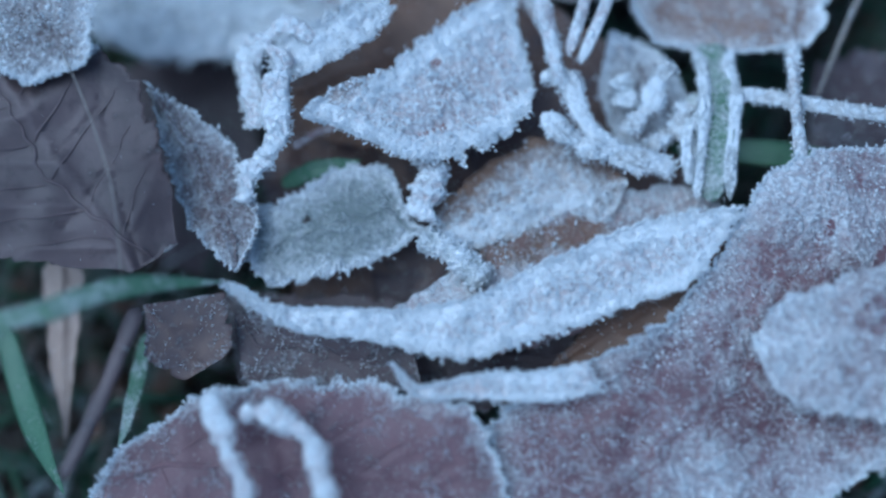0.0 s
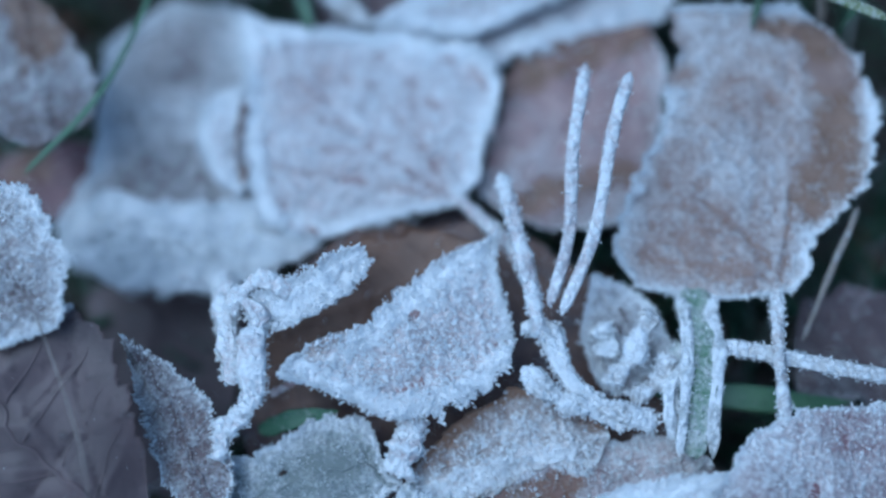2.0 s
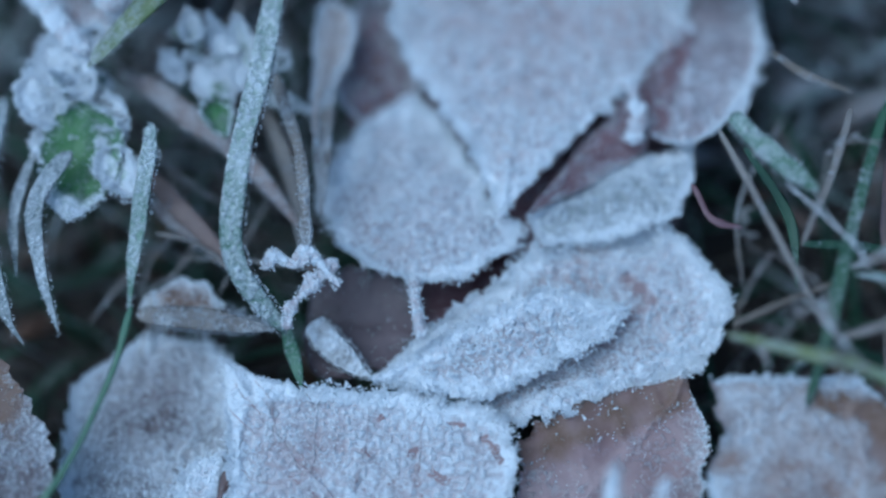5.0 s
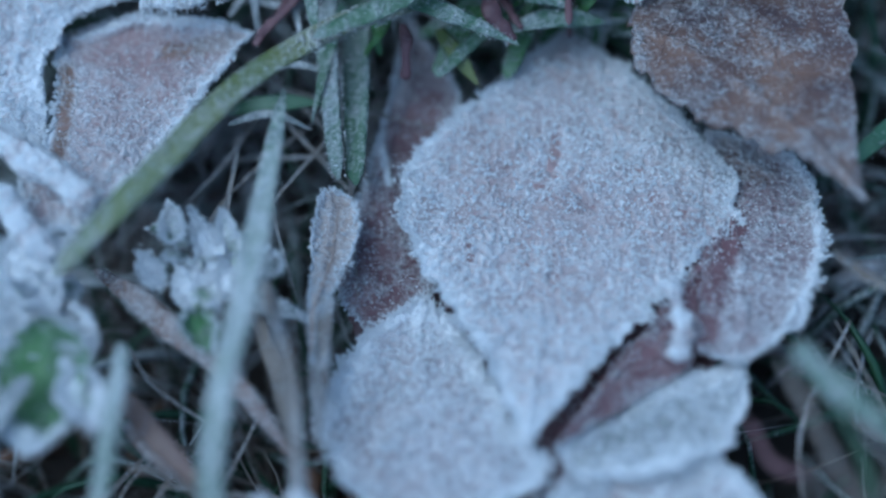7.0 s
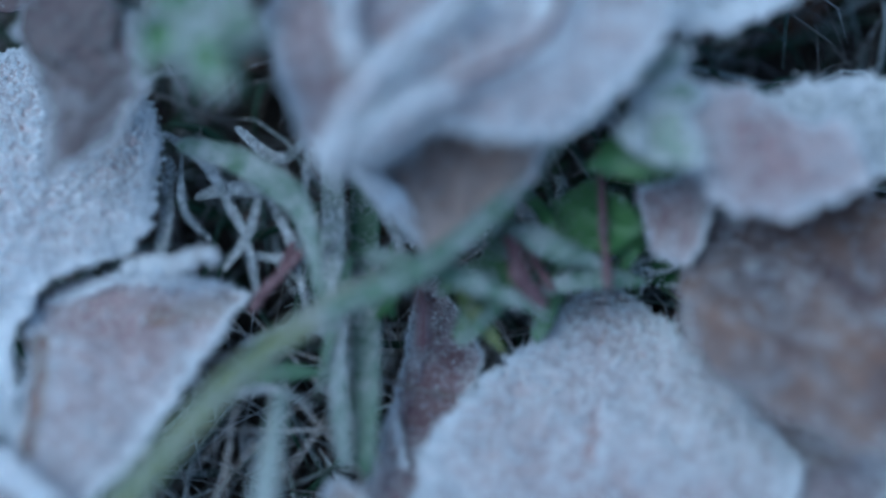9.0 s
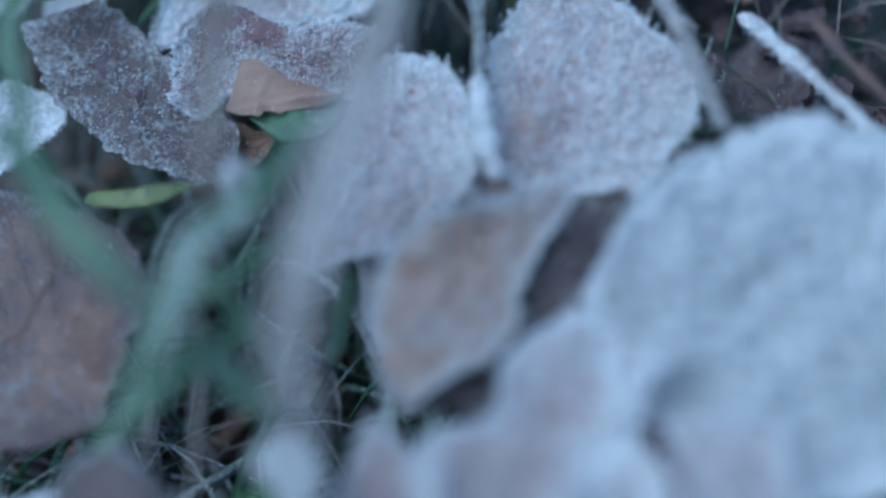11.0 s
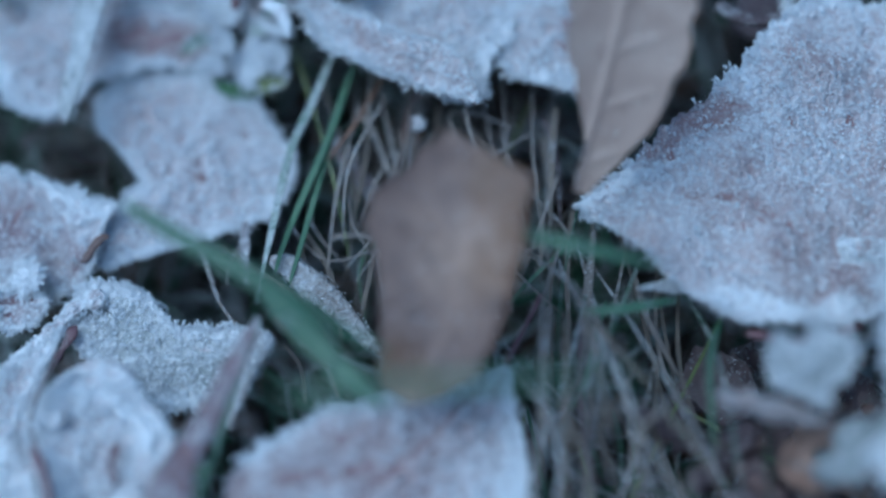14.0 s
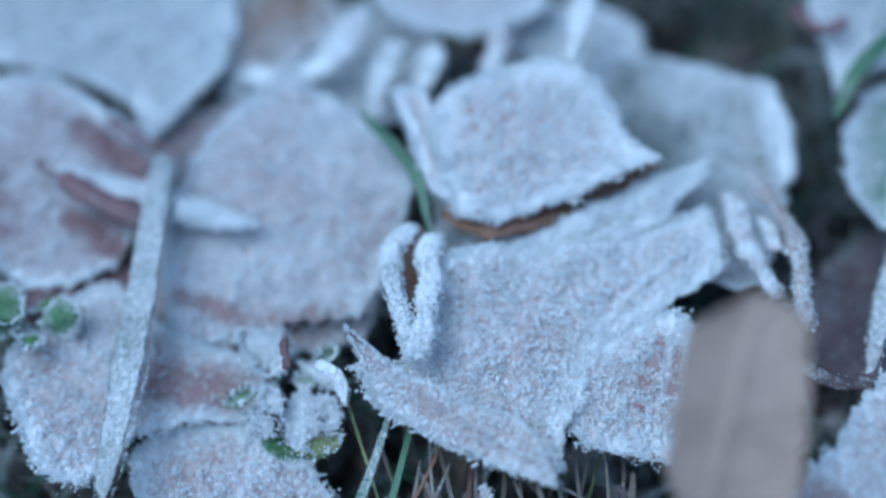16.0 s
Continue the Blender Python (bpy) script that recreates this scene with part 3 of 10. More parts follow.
# ---- leaves, blades and stalks ----
# first heap
leaf("mauve", (-3.92, -0.59, 4.17), (-5.56, 2.42, 4.72), (0.06, 0.14, 0.38, 0.72, 1.11, 1.46, 1.84, 1.78, 1.65, 1.52, 1.40, 1.14, 0.43, 0.17), (0.59, 0.62, 0.71, 0.84, 1.00, 1.08, 1.17, 1.25, 1.15, 1.06, 0.94, 0.50, 0.19, 0.08), frost=0.05, rim=0.12, arch=0.03, wave=0.15, roll=-0.05, crust=[(0.13, (-4.84, 2.84), (-4.32, 2.19)), (0.16, (-3.43, -0.45), (-2.97, -0.64))], groove=[(0.03, (-4.26, 2.05), (-4.05, 0.47), (-3.84, -0.75)), (0.02, (-4.22, 1.43), (-4.84, 0.78)), (0.02, (-4.11, 0.74), (-4.74, -0.03))], fine=0.8)
leaf("mauve", (-2.75, -0.59, 3.77), (-3.74, 1.82, 4.15), (0.02, 0.05, 0.12, 0.20, 0.27, 0.30, 0.28, 0.24, 0.18, 0.12, 0.08, 0.05, 0.02, 0.01), (0.03, 0.10, 0.30, 0.50, 0.58, 0.55, 0.60, 0.66, 0.52, 0.40, 0.26, 0.12, 0.04, 0.02), frost=0.42, rim=0.35, roll=-0.036, fine=0.5)
leaf("mauve", (-4.28, 1.87, 4.82), (-4.88, 3.89, 4.95), (0.81, 0.84, 0.94, 1.08, 1.26, 1.43, 1.39, 1.35, 1.31, 1.27, 1.24, 1.21, 1.19, 1.18), (0.01, 0.03, 0.08, 0.15, 0.25, 0.35, 0.31, 0.26, 0.22, 0.14, 0.05, -0.19, -0.81, -1.03), frost=0.62, rim=0.9, roll=-0.016)
petiole(leaf("teal", (-0.43, -0.18, 3.61), (-2.74, -0.09, 3.53), (0.02, 0.06, 0.16, 0.29, 0.38, 0.44, 0.50, 0.57, 0.64, 0.67, 0.57, 0.49, 0.19, 0.08), (0.02, 0.06, 0.15, 0.80, 0.83, 0.87, 0.81, 0.69, 0.59, 0.48, 0.39, 0.32, 0.12, 0.05), frost=0.42, rim=1, wave=0.06, roll=-0.115, hole=(0.62, -0.21, 0.05), crust=[(0.09, (-2.66, -0.21), (-2.60, -0.71), (-2.04, -0.89), (-1.40, -0.73), (-0.62, -0.58))]), "teal", [(-0.43, -0.26, 3.65), (-0.06, -0.57, 3.76), (0.36, -1.01, 3.80)], 0.37, 0.9)
leaf("pink", (0.96, 2.79, 3.93), (-1.77, 1.16, 4.27), (0.07, 0.17, 0.46, 1.15, 1.47, 1.52, 1.53, 1.46, 1.29, 1.10, 0.59, 0.30, 0.11, 0.04), (0.01, 0.02, 0.06, 0.11, 0.14, 0.14, 0.11, 0.03, -0.01, 0.07, 0.14, 0.11, 0.04, 0.02), frost=1, rim=1.3, roll=-0.099, thaw=[(0.22, (-1.29, 1.60), (-0.64, 2.17), (0.17, 2.63))], stain=[(0.25, (-1.29, 1.64), (-0.63, 2.20), (0.18, 2.67))], crust=[(0.16, (-1.71, 1.22), (-1.10, 1.04), (-0.36, 0.71), (0.33, 0.75), (1.18, 1.36))])
leaf("brown", (0.81, 2.83, 3.55), (-2.24, 1.99, 3.49), (0.27, 0.67, 1.45, 1.48, 1.52, 1.56, 1.61, 1.57, 1.38, 1.19, 1.02, 0.89, 0.38, 0.15), (0.03, 0.08, 0.21, 0.39, 0.51, 0.54, 0.56, 0.59, 0.52, 0.36, 0.23, 0.12, 0.05, 0.02), frost=0.12, rim=0.2, roll=-0.107)
leaf("brown", (2.24, 0.27, 3.55), (-0.45, -0.31, 3.40), (0.05, 0.12, 0.31, 0.44, 0.35, 0.26, 0.28, 0.31, 0.33, 0.30, 0.19, 0.10, 0.04, 0.01), (0.05, 0.12, 0.33, 0.52, 0.74, 0.90, 0.83, 0.75, 0.65, 0.55, 0.38, 0.20, 0.08, 0.03), frost=0.95, rim=0.25, bare=-0.6, roll=-0.113, stain=[(0.28, (-0.15, 0.35), (0.31, 0.68), (0.99, 0.99), (1.28, 1.11))], thaw=[(0.20, (-0.15, 0.35), (0.31, 0.68), (0.99, 0.99), (1.28, 1.11))], crust=[(0.22, (-0.26, -0.36), (0.61, -0.15), (1.69, 0.05))])
leaf("pink", (3.54, -0.18, 3.29), (-0.81, -1.19, 3.69), (0.06, 0.16, 0.43, 0.68, 0.76, 0.86, 0.96, 0.97, 0.93, 0.89, 0.78, 0.60, 0.47, 0.43), (0.06, 0.16, 0.43, 0.62, 0.64, 0.65, 0.58, 0.50, 0.44, 0.33, 0.21, 0.11, 0.04, 0.02), frost=0.8, rim=0.3, wave=0.15, bare=0.3, roll=-0.114, stain=[(0.25, (0.43, -0.61), (1.08, -0.41), (1.66, -0.30))], thaw=[(0.22, (0.43, -0.61), (1.08, -0.41), (1.66, -0.30))])
leaf("pink", (-2.82, -0.78, 4.33), (3.45, -0.35, 4.15), (-0.06, -0.16, -0.42, -0.52, -0.60, -0.72, -0.68, -0.46, -0.28, -0.08, 0.02, 0.03, 0.00, -0.02), (0.12, 0.30, 0.59, 0.83, 0.94, 1.17, 1.38, 1.29, 1.14, 1.02, 0.94, 0.71, 0.30, 0.12), frost=1, rim=0.9, teeth=0.1, label="pinkish leaf edge curled upwards and white with hoarfrost", roll=0.117)
leaf("maroon", (-3.69, -1.72, 4.00), (0.35, -4.11, 3.92), (-1.08, -0.94, -0.54, -0.01, 0.25, 0.54, 0.84, 0.97, 1.05, 1.16, 0.91, 0.64, 0.24, 0.10), (1.83, 2.02, 1.98, 1.92, 1.84, 1.75, 1.55, 1.33, 1.12, 0.92, 0.60, 0.32, 0.12, 0.05), frost=0.24, fine=0.6, rim=0.8, wave=0.15, roll=0.1)
leaf("maroon", (5.43, 1.17, 4.06), (0.83, -4.66, 3.86), (1.43, 1.55, 1.87, 2.33, 2.91, 3.06, 2.75, 2.43, 2.03, 1.62, 0.95, 0.39, -0.06, -0.64), (-1.24, -1.07, -0.58, 0.05, 0.55, 0.47, 0.56, 0.60, 1.04, 1.40, 1.65, 1.39, 1.16, 1.08), frost=0.62, fine=0.2, rim=0.6, wave=0.2, roll=-0.078)
leaf("maroon", (5.78, -1.93, 4.44), (3.36, -2.00, 4.35), (0.05, 0.12, 0.32, 0.60, 0.96, 1.12, 1.09, 1.05, 1.01, 0.88, 0.77, 0.64, 0.24, 0.10), (0.48, 0.49, 0.53, 0.57, 0.63, 0.69, 0.64, 0.59, 0.55, 0.50, 0.38, 0.20, 0.08, 0.03), frost=0.85, rim=0.25, roll=-0.117)
leaf("pink", (-0.85, -1.94, 4.28), (1.56, -2.45, 4.21), (-0.03, -0.07, -0.19, -0.27, -0.18, -0.07, 0.01, 0.07, 0.11, 0.16, 0.23, 0.32, 0.16, 0.07), (0.05, 0.12, 0.31, 0.39, 0.36, 0.33, 0.29, 0.27, 0.25, 0.22, 0.15, 0.08, 0.03, 0.01), frost=0.8, rim=0.5, label="small brown leaf scrap curled into a frosted rim", roll=0.105)
leaf("mauve", (-2.80, -1.13, 3.61), (-0.57, -2.20, 3.47), (0.02, 0.04, 0.11, 0.21, 0.34, 0.48, 0.51, 0.52, 0.53, 0.54, 0.54, 0.33, 0.12, 0.05), (0.06, 0.14, 0.38, 0.72, 0.70, 0.63, 0.56, 0.48, 0.40, 0.28, 0.18, 0.09, 0.04, 0.01), frost=0.28, rim=0.3, roll=0.1)
leaf("umber", (-3.91, -0.95, 3.83), (-3.43, -1.90, 3.72), (0.03, 0.08, 0.22, 0.41, 0.66, 0.93, 0.91, 0.86, 0.82, 0.77, 0.73, 0.70, 0.67, 0.54), (0.01, 0.02, 0.04, 0.08, 0.13, 0.19, 0.25, 0.31, 0.26, 0.18, 0.11, 0.06, 0.02, 0.01), frost=0.2, rim=0.2, roll=0.047)
leaf("tan", (-5.25, -0.05, 2.87), (-5.24, -2.39, 2.69), (0.08, 0.21, 0.29, 0.27, 0.24, 0.21, 0.18, 0.14, 0.11, 0.08, 0.05, 0.03, 0.01, 0.00), (0.15, 0.29, 0.28, 0.27, 0.26, 0.24, 0.22, 0.21, 0.17, 0.12, 0.08, 0.04, 0.02, 0.01), frost=0.05, rim=0, roll=-0.004)
stem("mauve", [(-3.74, -1.14, 4.59), (-4.21, -2.12, 4.47), (-4.68, -3.06, 4.46)], 0.22, 0.15)
blade("green", [(-5.70, -1.39, 5.16), (-4.77, -1.26, 5.26), (-3.80, -1.00, 5.09), (-2.75, -0.89, 4.51)], 0.27, 0.35)
blade("green", [(-6.07, -0.76, 2.89), (-5.63, -2.00, 3.03), (-4.97, -3.20, 3.57)], 0.35, 0.25)
blade("green", [(-4.10, -1.14, 2.93), (-4.22, -1.96, 3.13), (-4.41, -2.67, 3.24)], 0.22, 0.4)
stem("pink", [(-2.71, 2.81, 3.24), (-2.56, 2.10, 3.68), (-2.45, 1.22, 3.91)], 0.26, 1)
leaf("pink", (-2.09, 1.84, 4.14), (-0.71, 2.72, 4.29), (0.18, 0.29, 0.29, 0.29, 0.29, 0.21, 0.14, 0.11, 0.10, 0.09, 0.06, 0.03, 0.01, 0.00), (0.02, 0.06, 0.17, 0.25, 0.29, 0.33, 0.37, 0.38, 0.38, 0.39, 0.34, 0.29, 0.26, 0.24), frost=1, rim=1.2, arch=0.08, label="narrow leaf scrap rolled up and white with hoarfrost", roll=0.051)
stem("pink", [(-1.99, 2.13, 4.25), (-2.13, 1.69, 4.32), (-2.12, 1.12, 4.28), (-2.29, 0.73, 4.16)], 0.31, 1, rough=0.6, label="twisted leaf shred crusted with white hoarfrost")
stem("pink", [(-2.30, 0.82, 4.07), (-2.49, 0.56, 4.05), (-2.63, 0.23, 3.94)], 0.24, 1, rough=0.55)
stem("pink", [(-1.56, 2.17, 4.38), (-1.90, 2.35, 4.40), (-2.21, 2.22, 4.29), (-2.38, 2.01, 4.17)], 0.20, 1, rough=0.5)
stem("pink", [(-2.50, 2.51, 3.93), (-2.49, 1.84, 4.05), (-2.38, 1.11, 4.16)], 0.23, 1, rough=0.5)
stem("pink", [(-2.01, 1.04, 3.56), (-1.69, 1.18, 3.68), (-1.39, 1.24, 3.68)], 0.10, 0.6)
blade("green", [(-2.21, 0.61, 3.32), (-1.73, 0.74, 3.53), (-1.13, 0.77, 3.63)], 0.25, 0.25)
stem("pink", [(-0.24, 0.65, 3.80), (-0.28, 0.30, 3.86), (-0.42, -0.10, 3.72)], 0.43, 1, label="short frosted leaf scrap standing under a larger leaf")
leaf("mauve", (-2.69, 2.64, 2.91), (-3.45, 7.21, 2.40), (0.19, 0.48, 1.28, 1.78, 2.15, 2.10, 1.64, 1.40, 1.40, 1.31, 1.23, 1.07, 0.40, 0.16), (0.27, 0.68, 1.26, 1.13, 0.95, 1.05, 1.16, 1.28, 1.22, 1.15, 1.09, 0.89, 0.33, 0.13), frost=0.74, fine=0.4, rim=1.2, wave=0.12, label="dull mauve fallen leaf thick with white hoarfrost, half hidden", roll=-0.033, crust=[(0.26, (-4.85, 3.68), (-4.06, 3.28), (-2.53, 3.18))])
leaf("pink", (-2.33, 5.46, 3.09), (-2.84, 4.07, 3.04), (0.01, 0.03, 0.08, 0.14, 0.22, 0.27, 0.32, 0.38, 0.43, 0.48, 0.47, 0.45, 0.43, 0.42), (0.05, 0.11, 0.30, 0.41, 0.48, 0.51, 0.47, 0.43, 0.33, 0.20, 0.08, -0.04, -0.28, -0.36), frost=0.85, rim=1.2, roll=0.017)
leaf("mauve", (-5.47, 7.44, 3.53), (-4.83, 4.64, 3.75), (0.01, 0.03, 0.09, 0.17, 0.27, 0.38, 0.50, 0.63, 0.72, 0.78, 0.71, 0.60, 0.34, 0.14), (0.08, 0.20, 0.55, 0.76, 0.79, 0.83, 0.88, 0.92, 0.96, 1.00, 0.80, 0.59, 0.44, 0.19), frost=0.5, fine=1, rim=0.15, roll=-0.076, stain=[(0.40, (-5.28, 6.92), (-4.92, 6.15))], thaw=[(0.35, (-5.28, 6.92), (-4.92, 6.15))])
leaf("maroon", (-6.66, 4.97, 2.34), (-4.32, 4.98, 2.55), (-0.58, -0.54, -0.45, -0.32, -0.15, 0.01, 0.05, 0.10, 0.13, 0.13, 0.08, 0.04, 0.02, 0.01), (0.61, 0.62, 0.64, 0.67, 0.71, 0.78, 0.91, 1.05, 1.10, 0.78, 0.49, 0.26, 0.10, 0.04), frost=0.2, rim=0.2, roll=0.022, stain=[(0.30, (-5.80, 4.58), (-5.55, 4.76))])
petiole(leaf("pink", (0.58, 3.58, 3.18), (-2.32, 6.66, 3.13), (0.08, 0.21, 0.55, 1.03, 1.58, 1.96, 2.00, 1.70, 1.29, 0.85, 0.53, 0.28, 0.11, 0.04), (0.40, 0.53, 0.93, 1.57, 1.84, 1.74, 1.46, 1.15, 0.78, 0.44, 0.22, 0.10, 0.04, 0.02), frost=0.76, rim=1.3, veins=1, fine=0.5, label="large pale pink birch leaf thick with white hoarfrost", roll=-0.039, groove=[(0.03, (0.49, 3.60), (0.12, 4.42), (0.02, 5.36)), (0.03, (0.49, 3.60), (-0.63, 4.48), (-1.52, 5.16)), (0.03, (0.49, 3.60), (-0.95, 4.00), (-1.92, 4.26)), (0.03, (0.12, 4.42), (-0.59, 5.41)), (0.03, (-0.56, 4.39), (-1.24, 4.44))], crust=[(0.12, (-2.12, 6.17), (-2.21, 5.21), (-2.16, 3.98), (-1.87, 3.36), (-1.43, 3.11)), (0.12, (-1.80, 6.22), (-0.56, 6.05), (0.89, 5.77), (1.24, 5.19), (1.03, 4.51))]), "pink", [(0.55, 3.59, 3.23), (1.03, 2.97, 3.61), (1.31, 2.42, 3.89), (1.44, 1.86, 3.97)], 0.20, 0.9)
petiole(leaf("hazel", (4.48, 1.58, 3.58), (5.76, 5.59, 3.87), (1.77, 1.86, 2.11, 2.15, 2.17, 2.05, 1.89, 1.94, 1.93, 1.91, 2.03, 2.12, 0.83, 0.72), (-1.11, -0.50, 0.09, 0.29, 0.26, 0.51, 0.73, 0.86, 0.83, 0.70, 0.50, 0.14, -0.27, -0.49), frost=0.5, rim=1, bare=0.0, veins=-1, fine=1.0, label="broad hazel-brown leaf half covered in grey hoarfrost", roll=-0.023, thaw=[(0.30, (5.69, 5.15), (5.67, 4.08), (5.18, 3.22)), (0.22, (3.55, 5.62), (3.58, 4.95)), (0.16, (4.85, 5.52), (5.40, 5.33), (5.58, 5.09)), (0.36, (5.61, 4.21), (5.51, 3.50), (5.18, 3.10))], stain=[(0.20, (4.85, 5.52), (5.40, 5.33), (5.58, 5.09)), (0.42, (5.61, 4.21), (5.51, 3.50), (5.18, 3.10))], crust=[(0.10, (2.73, 3.28), (2.96, 3.40))], groove=[(0.03, (4.63, 2.05), (4.27, 2.66), (3.75, 3.21)), (0.03, (4.63, 2.05), (4.91, 3.20), (5.03, 4.16)), (0.03, (4.63, 2.05), (3.73, 2.33), (3.02, 2.46))]), "hazel", [(4.49, 1.87, 3.88), (4.37, 1.02, 4.05), (4.34, 0.22, 4.03)], 0.18, 0.9)
stem("pink", [(2.33, 4.90, 4.45), (2.06, 3.81, 4.42), (1.92, 2.71, 4.20), (1.61, 1.85, 3.98)], 0.17, 0.97, grain=0.15, rough=0.1)
stem("pink", [(2.86, 4.68, 4.56), (2.56, 3.91, 4.44), (2.23, 2.69, 4.21), (1.74, 1.73, 3.98)], 0.17, 0.97, grain=0.15, rough=0.1)
stem("pink", [(1.15, 3.63, 4.10), (1.24, 2.93, 4.09), (1.39, 2.20, 4.07), (1.44, 1.47, 3.96)], 0.22, 0.95)
stem("straw", [(1.29, 1.72, 3.91), (1.59, 1.44, 3.87), (1.93, 0.84, 3.80), (2.33, 0.53, 3.76), (2.85, 0.32, 3.64)], 0.30, 1, rough=0.5)
stem("straw", [(1.22, 1.12, 3.94), (1.63, 0.73, 3.89), (2.04, 0.48, 3.76), (2.45, 0.34, 3.74)], 0.24, 1, rough=0.5)
stem("straw", [(2.92, 1.71, 3.89), (2.61, 1.26, 3.84), (2.31, 0.81, 3.70)], 0.24, 1, rough=0.5)
stem("straw", [(3.08, 1.19, 3.73), (2.94, 0.91, 3.70), (2.56, 0.61, 3.67)], 0.24, 0.9)
leaf("mauve", (2.25, 2.34, 3.48), (3.05, 0.84, 3.40), (0.02, 0.04, 0.11, 0.20, 0.32, 0.42, 0.41, 0.39, 0.37, 0.35, 0.28, 0.15, 0.06, 0.02), (0.02, 0.05, 0.13, 0.25, 0.40, 0.57, 0.66, 0.67, 0.68, 0.68, 0.66, 0.35, 0.13, 0.05), frost=0.55, rim=0.8, roll=0.039)
stem("teal", [(2.23, 1.64, 3.69), (2.32, 1.38, 3.66), (2.27, 1.20, 3.64)], 0.29, 1)
blade("green", [(3.51, 2.06, 3.53), (3.44, 1.06, 3.81), (3.25, -0.14, 3.68)], 0.42, 0.45, taper=(0.9, 1, 1, 0.8))
stem("teal", [(3.71, 1.95, 3.60), (3.65, 1.05, 3.90), (3.47, -0.16, 3.76)], 0.15, 1, rough=0.5)
stem("teal", [(3.33, 1.95, 3.60), (3.24, 1.05, 3.88), (3.05, -0.10, 3.74)], 0.15, 1, rough=0.5)
stem("teal", [(3.24, 1.00, 3.86), (3.03, 0.72, 3.82), (3.02, 0.10, 3.72)], 0.13, 1, rough=0.6)
blade("green", [(3.22, 1.35, 3.65), (3.07, 0.75, 3.68), (3.06, 0.07, 3.61)], 0.21, 0.9)
stem("straw", [(3.67, 1.24, 3.82), (4.48, 1.01, 3.89), (5.51, 0.69, 4.03), (6.59, 0.43, 3.99)], 0.21, 0.9, grain=0.4, rough=0.08)
blade("green", [(2.89, 0.85, 3.01), (4.26, 0.62, 3.07), (5.50, 0.48, 3.04)], 0.32, 0.2)
leaf("mauve", (4.85, 1.82, 2.80), (6.97, 1.87, 2.88), (-0.84, -0.30, 0.03, 0.09, 0.16, 0.24, 0.20, 0.16, 0.12, 0.09, 0.05, 0.03, 0.01, 0.00), (1.20, 1.20, 1.22, 1.25, 1.28, 1.32, 1.36, 1.40, 1.43, 1.47, 1.50, 1.13, 0.42, 0.17), frost=0.25, rim=0.2, roll=0.109)
stem("straw", [(5.78, 2.96, 3.60), (5.32, 2.16, 3.52), (4.86, 1.29, 3.33)], 0.09, 0.3)
leaf("pink", (0.93, 3.69, 2.86), (3.40, 6.07, 3.09), (0.17, 0.20, 0.28, 0.40, 0.55, 0.71, 0.98, 0.94, 0.74, 0.53, 0.33, 0.18, 0.07, 0.03), (0.23, 0.58, 1.01, 1.25, 1.56, 1.73, 1.60, 1.46, 1.25, 0.99, 0.75, 0.55, 0.21, 0.08), frost=0.5, rim=0.4, wave=0.15, roll=-0.004, stain=[(0.26, (1.40, 5.31), (2.20, 5.64), (3.22, 5.87)), (0.20, (1.49, 3.58), (2.18, 3.75), (2.87, 3.89))], thaw=[(0.24, (1.40, 5.31), (2.20, 5.64), (3.22, 5.87)), (0.25, (1.15, 5.02), (1.09, 4.33), (1.50, 4.68)), (0.20, (1.49, 3.58), (2.18, 3.75), (2.87, 3.89))])
leaf("mauve", (-1.09, 2.88, 2.49), (0.81, 3.69, 2.57), (0.01, 0.02, 0.04, 0.08, 0.13, 0.19, 0.24, 0.19, 0.15, 0.10, 0.07, 0.03, 0.01, 0.01), (0.02, 0.06, 0.16, 0.30, 0.48, 0.58, 0.61, 0.63, 0.65, 0.68, 0.70, 0.71, 0.72, 0.73), frost=0.05, rim=0, roll=0.011)
leaf("mauve", (-3.04, -0.72, 3.07), (1.55, -2.09, 3.08), (0.01, 0.03, 0.08, 0.15, 0.25, 0.35, 0.46, 0.51, 0.55, 0.59, 0.62, 0.58, 0.22, 0.09), (0.16, 0.40, 1.06, 1.28, 1.22, 1.15, 1.07, 0.97, 0.84, 0.70, 0.51, 0.27, 0.10, 0.04), frost=0.25, rim=0.2, wave=0.15, roll=0.11)
leaf("brown", (0.96, -2.09, 3.37), (3.39, -0.50, 3.84), (0.00, 0.01, 0.03, 0.05, 0.08, 0.11, 0.01, -0.09, -0.18, -0.25, -0.16, -0.08, -0.03, -0.01), (0.52, 0.54, 0.59, 0.66, 0.75, 0.85, 0.96, 0.91, 0.83, 0.76, 0.66, 0.35, 0.13, 0.05), frost=0.15, rim=0.2, roll=0.099)
stem("pink", [(-2.96, -2.15, 4.46), (-2.81, -2.75, 4.49), (-2.54, -3.53, 4.49)], 0.23, 0.95, rough=0.5)
stem("pink", [(-2.64, -2.40, 4.43), (-1.92, -2.71, 4.49), (-1.61, -3.60, 4.48)], 0.25, 0.95, rough=0.5)
leaf("umber", (-2.58, 0.83, 2.82), (2.69, 2.11, 2.99), (0.13, 0.33, 0.87, 1.55, 1.69, 1.85, 1.98, 1.81, 1.66, 1.50, 0.96, 0.51, 0.19, 0.08), (1.75, 1.80, 1.95, 2.15, 2.40, 2.55, 2.66, 2.77, 2.87, 2.61, 2.34, 2.13, 1.98, 1.92), frost=0.2, rim=0.1, wave=0.2, roll=0.065)
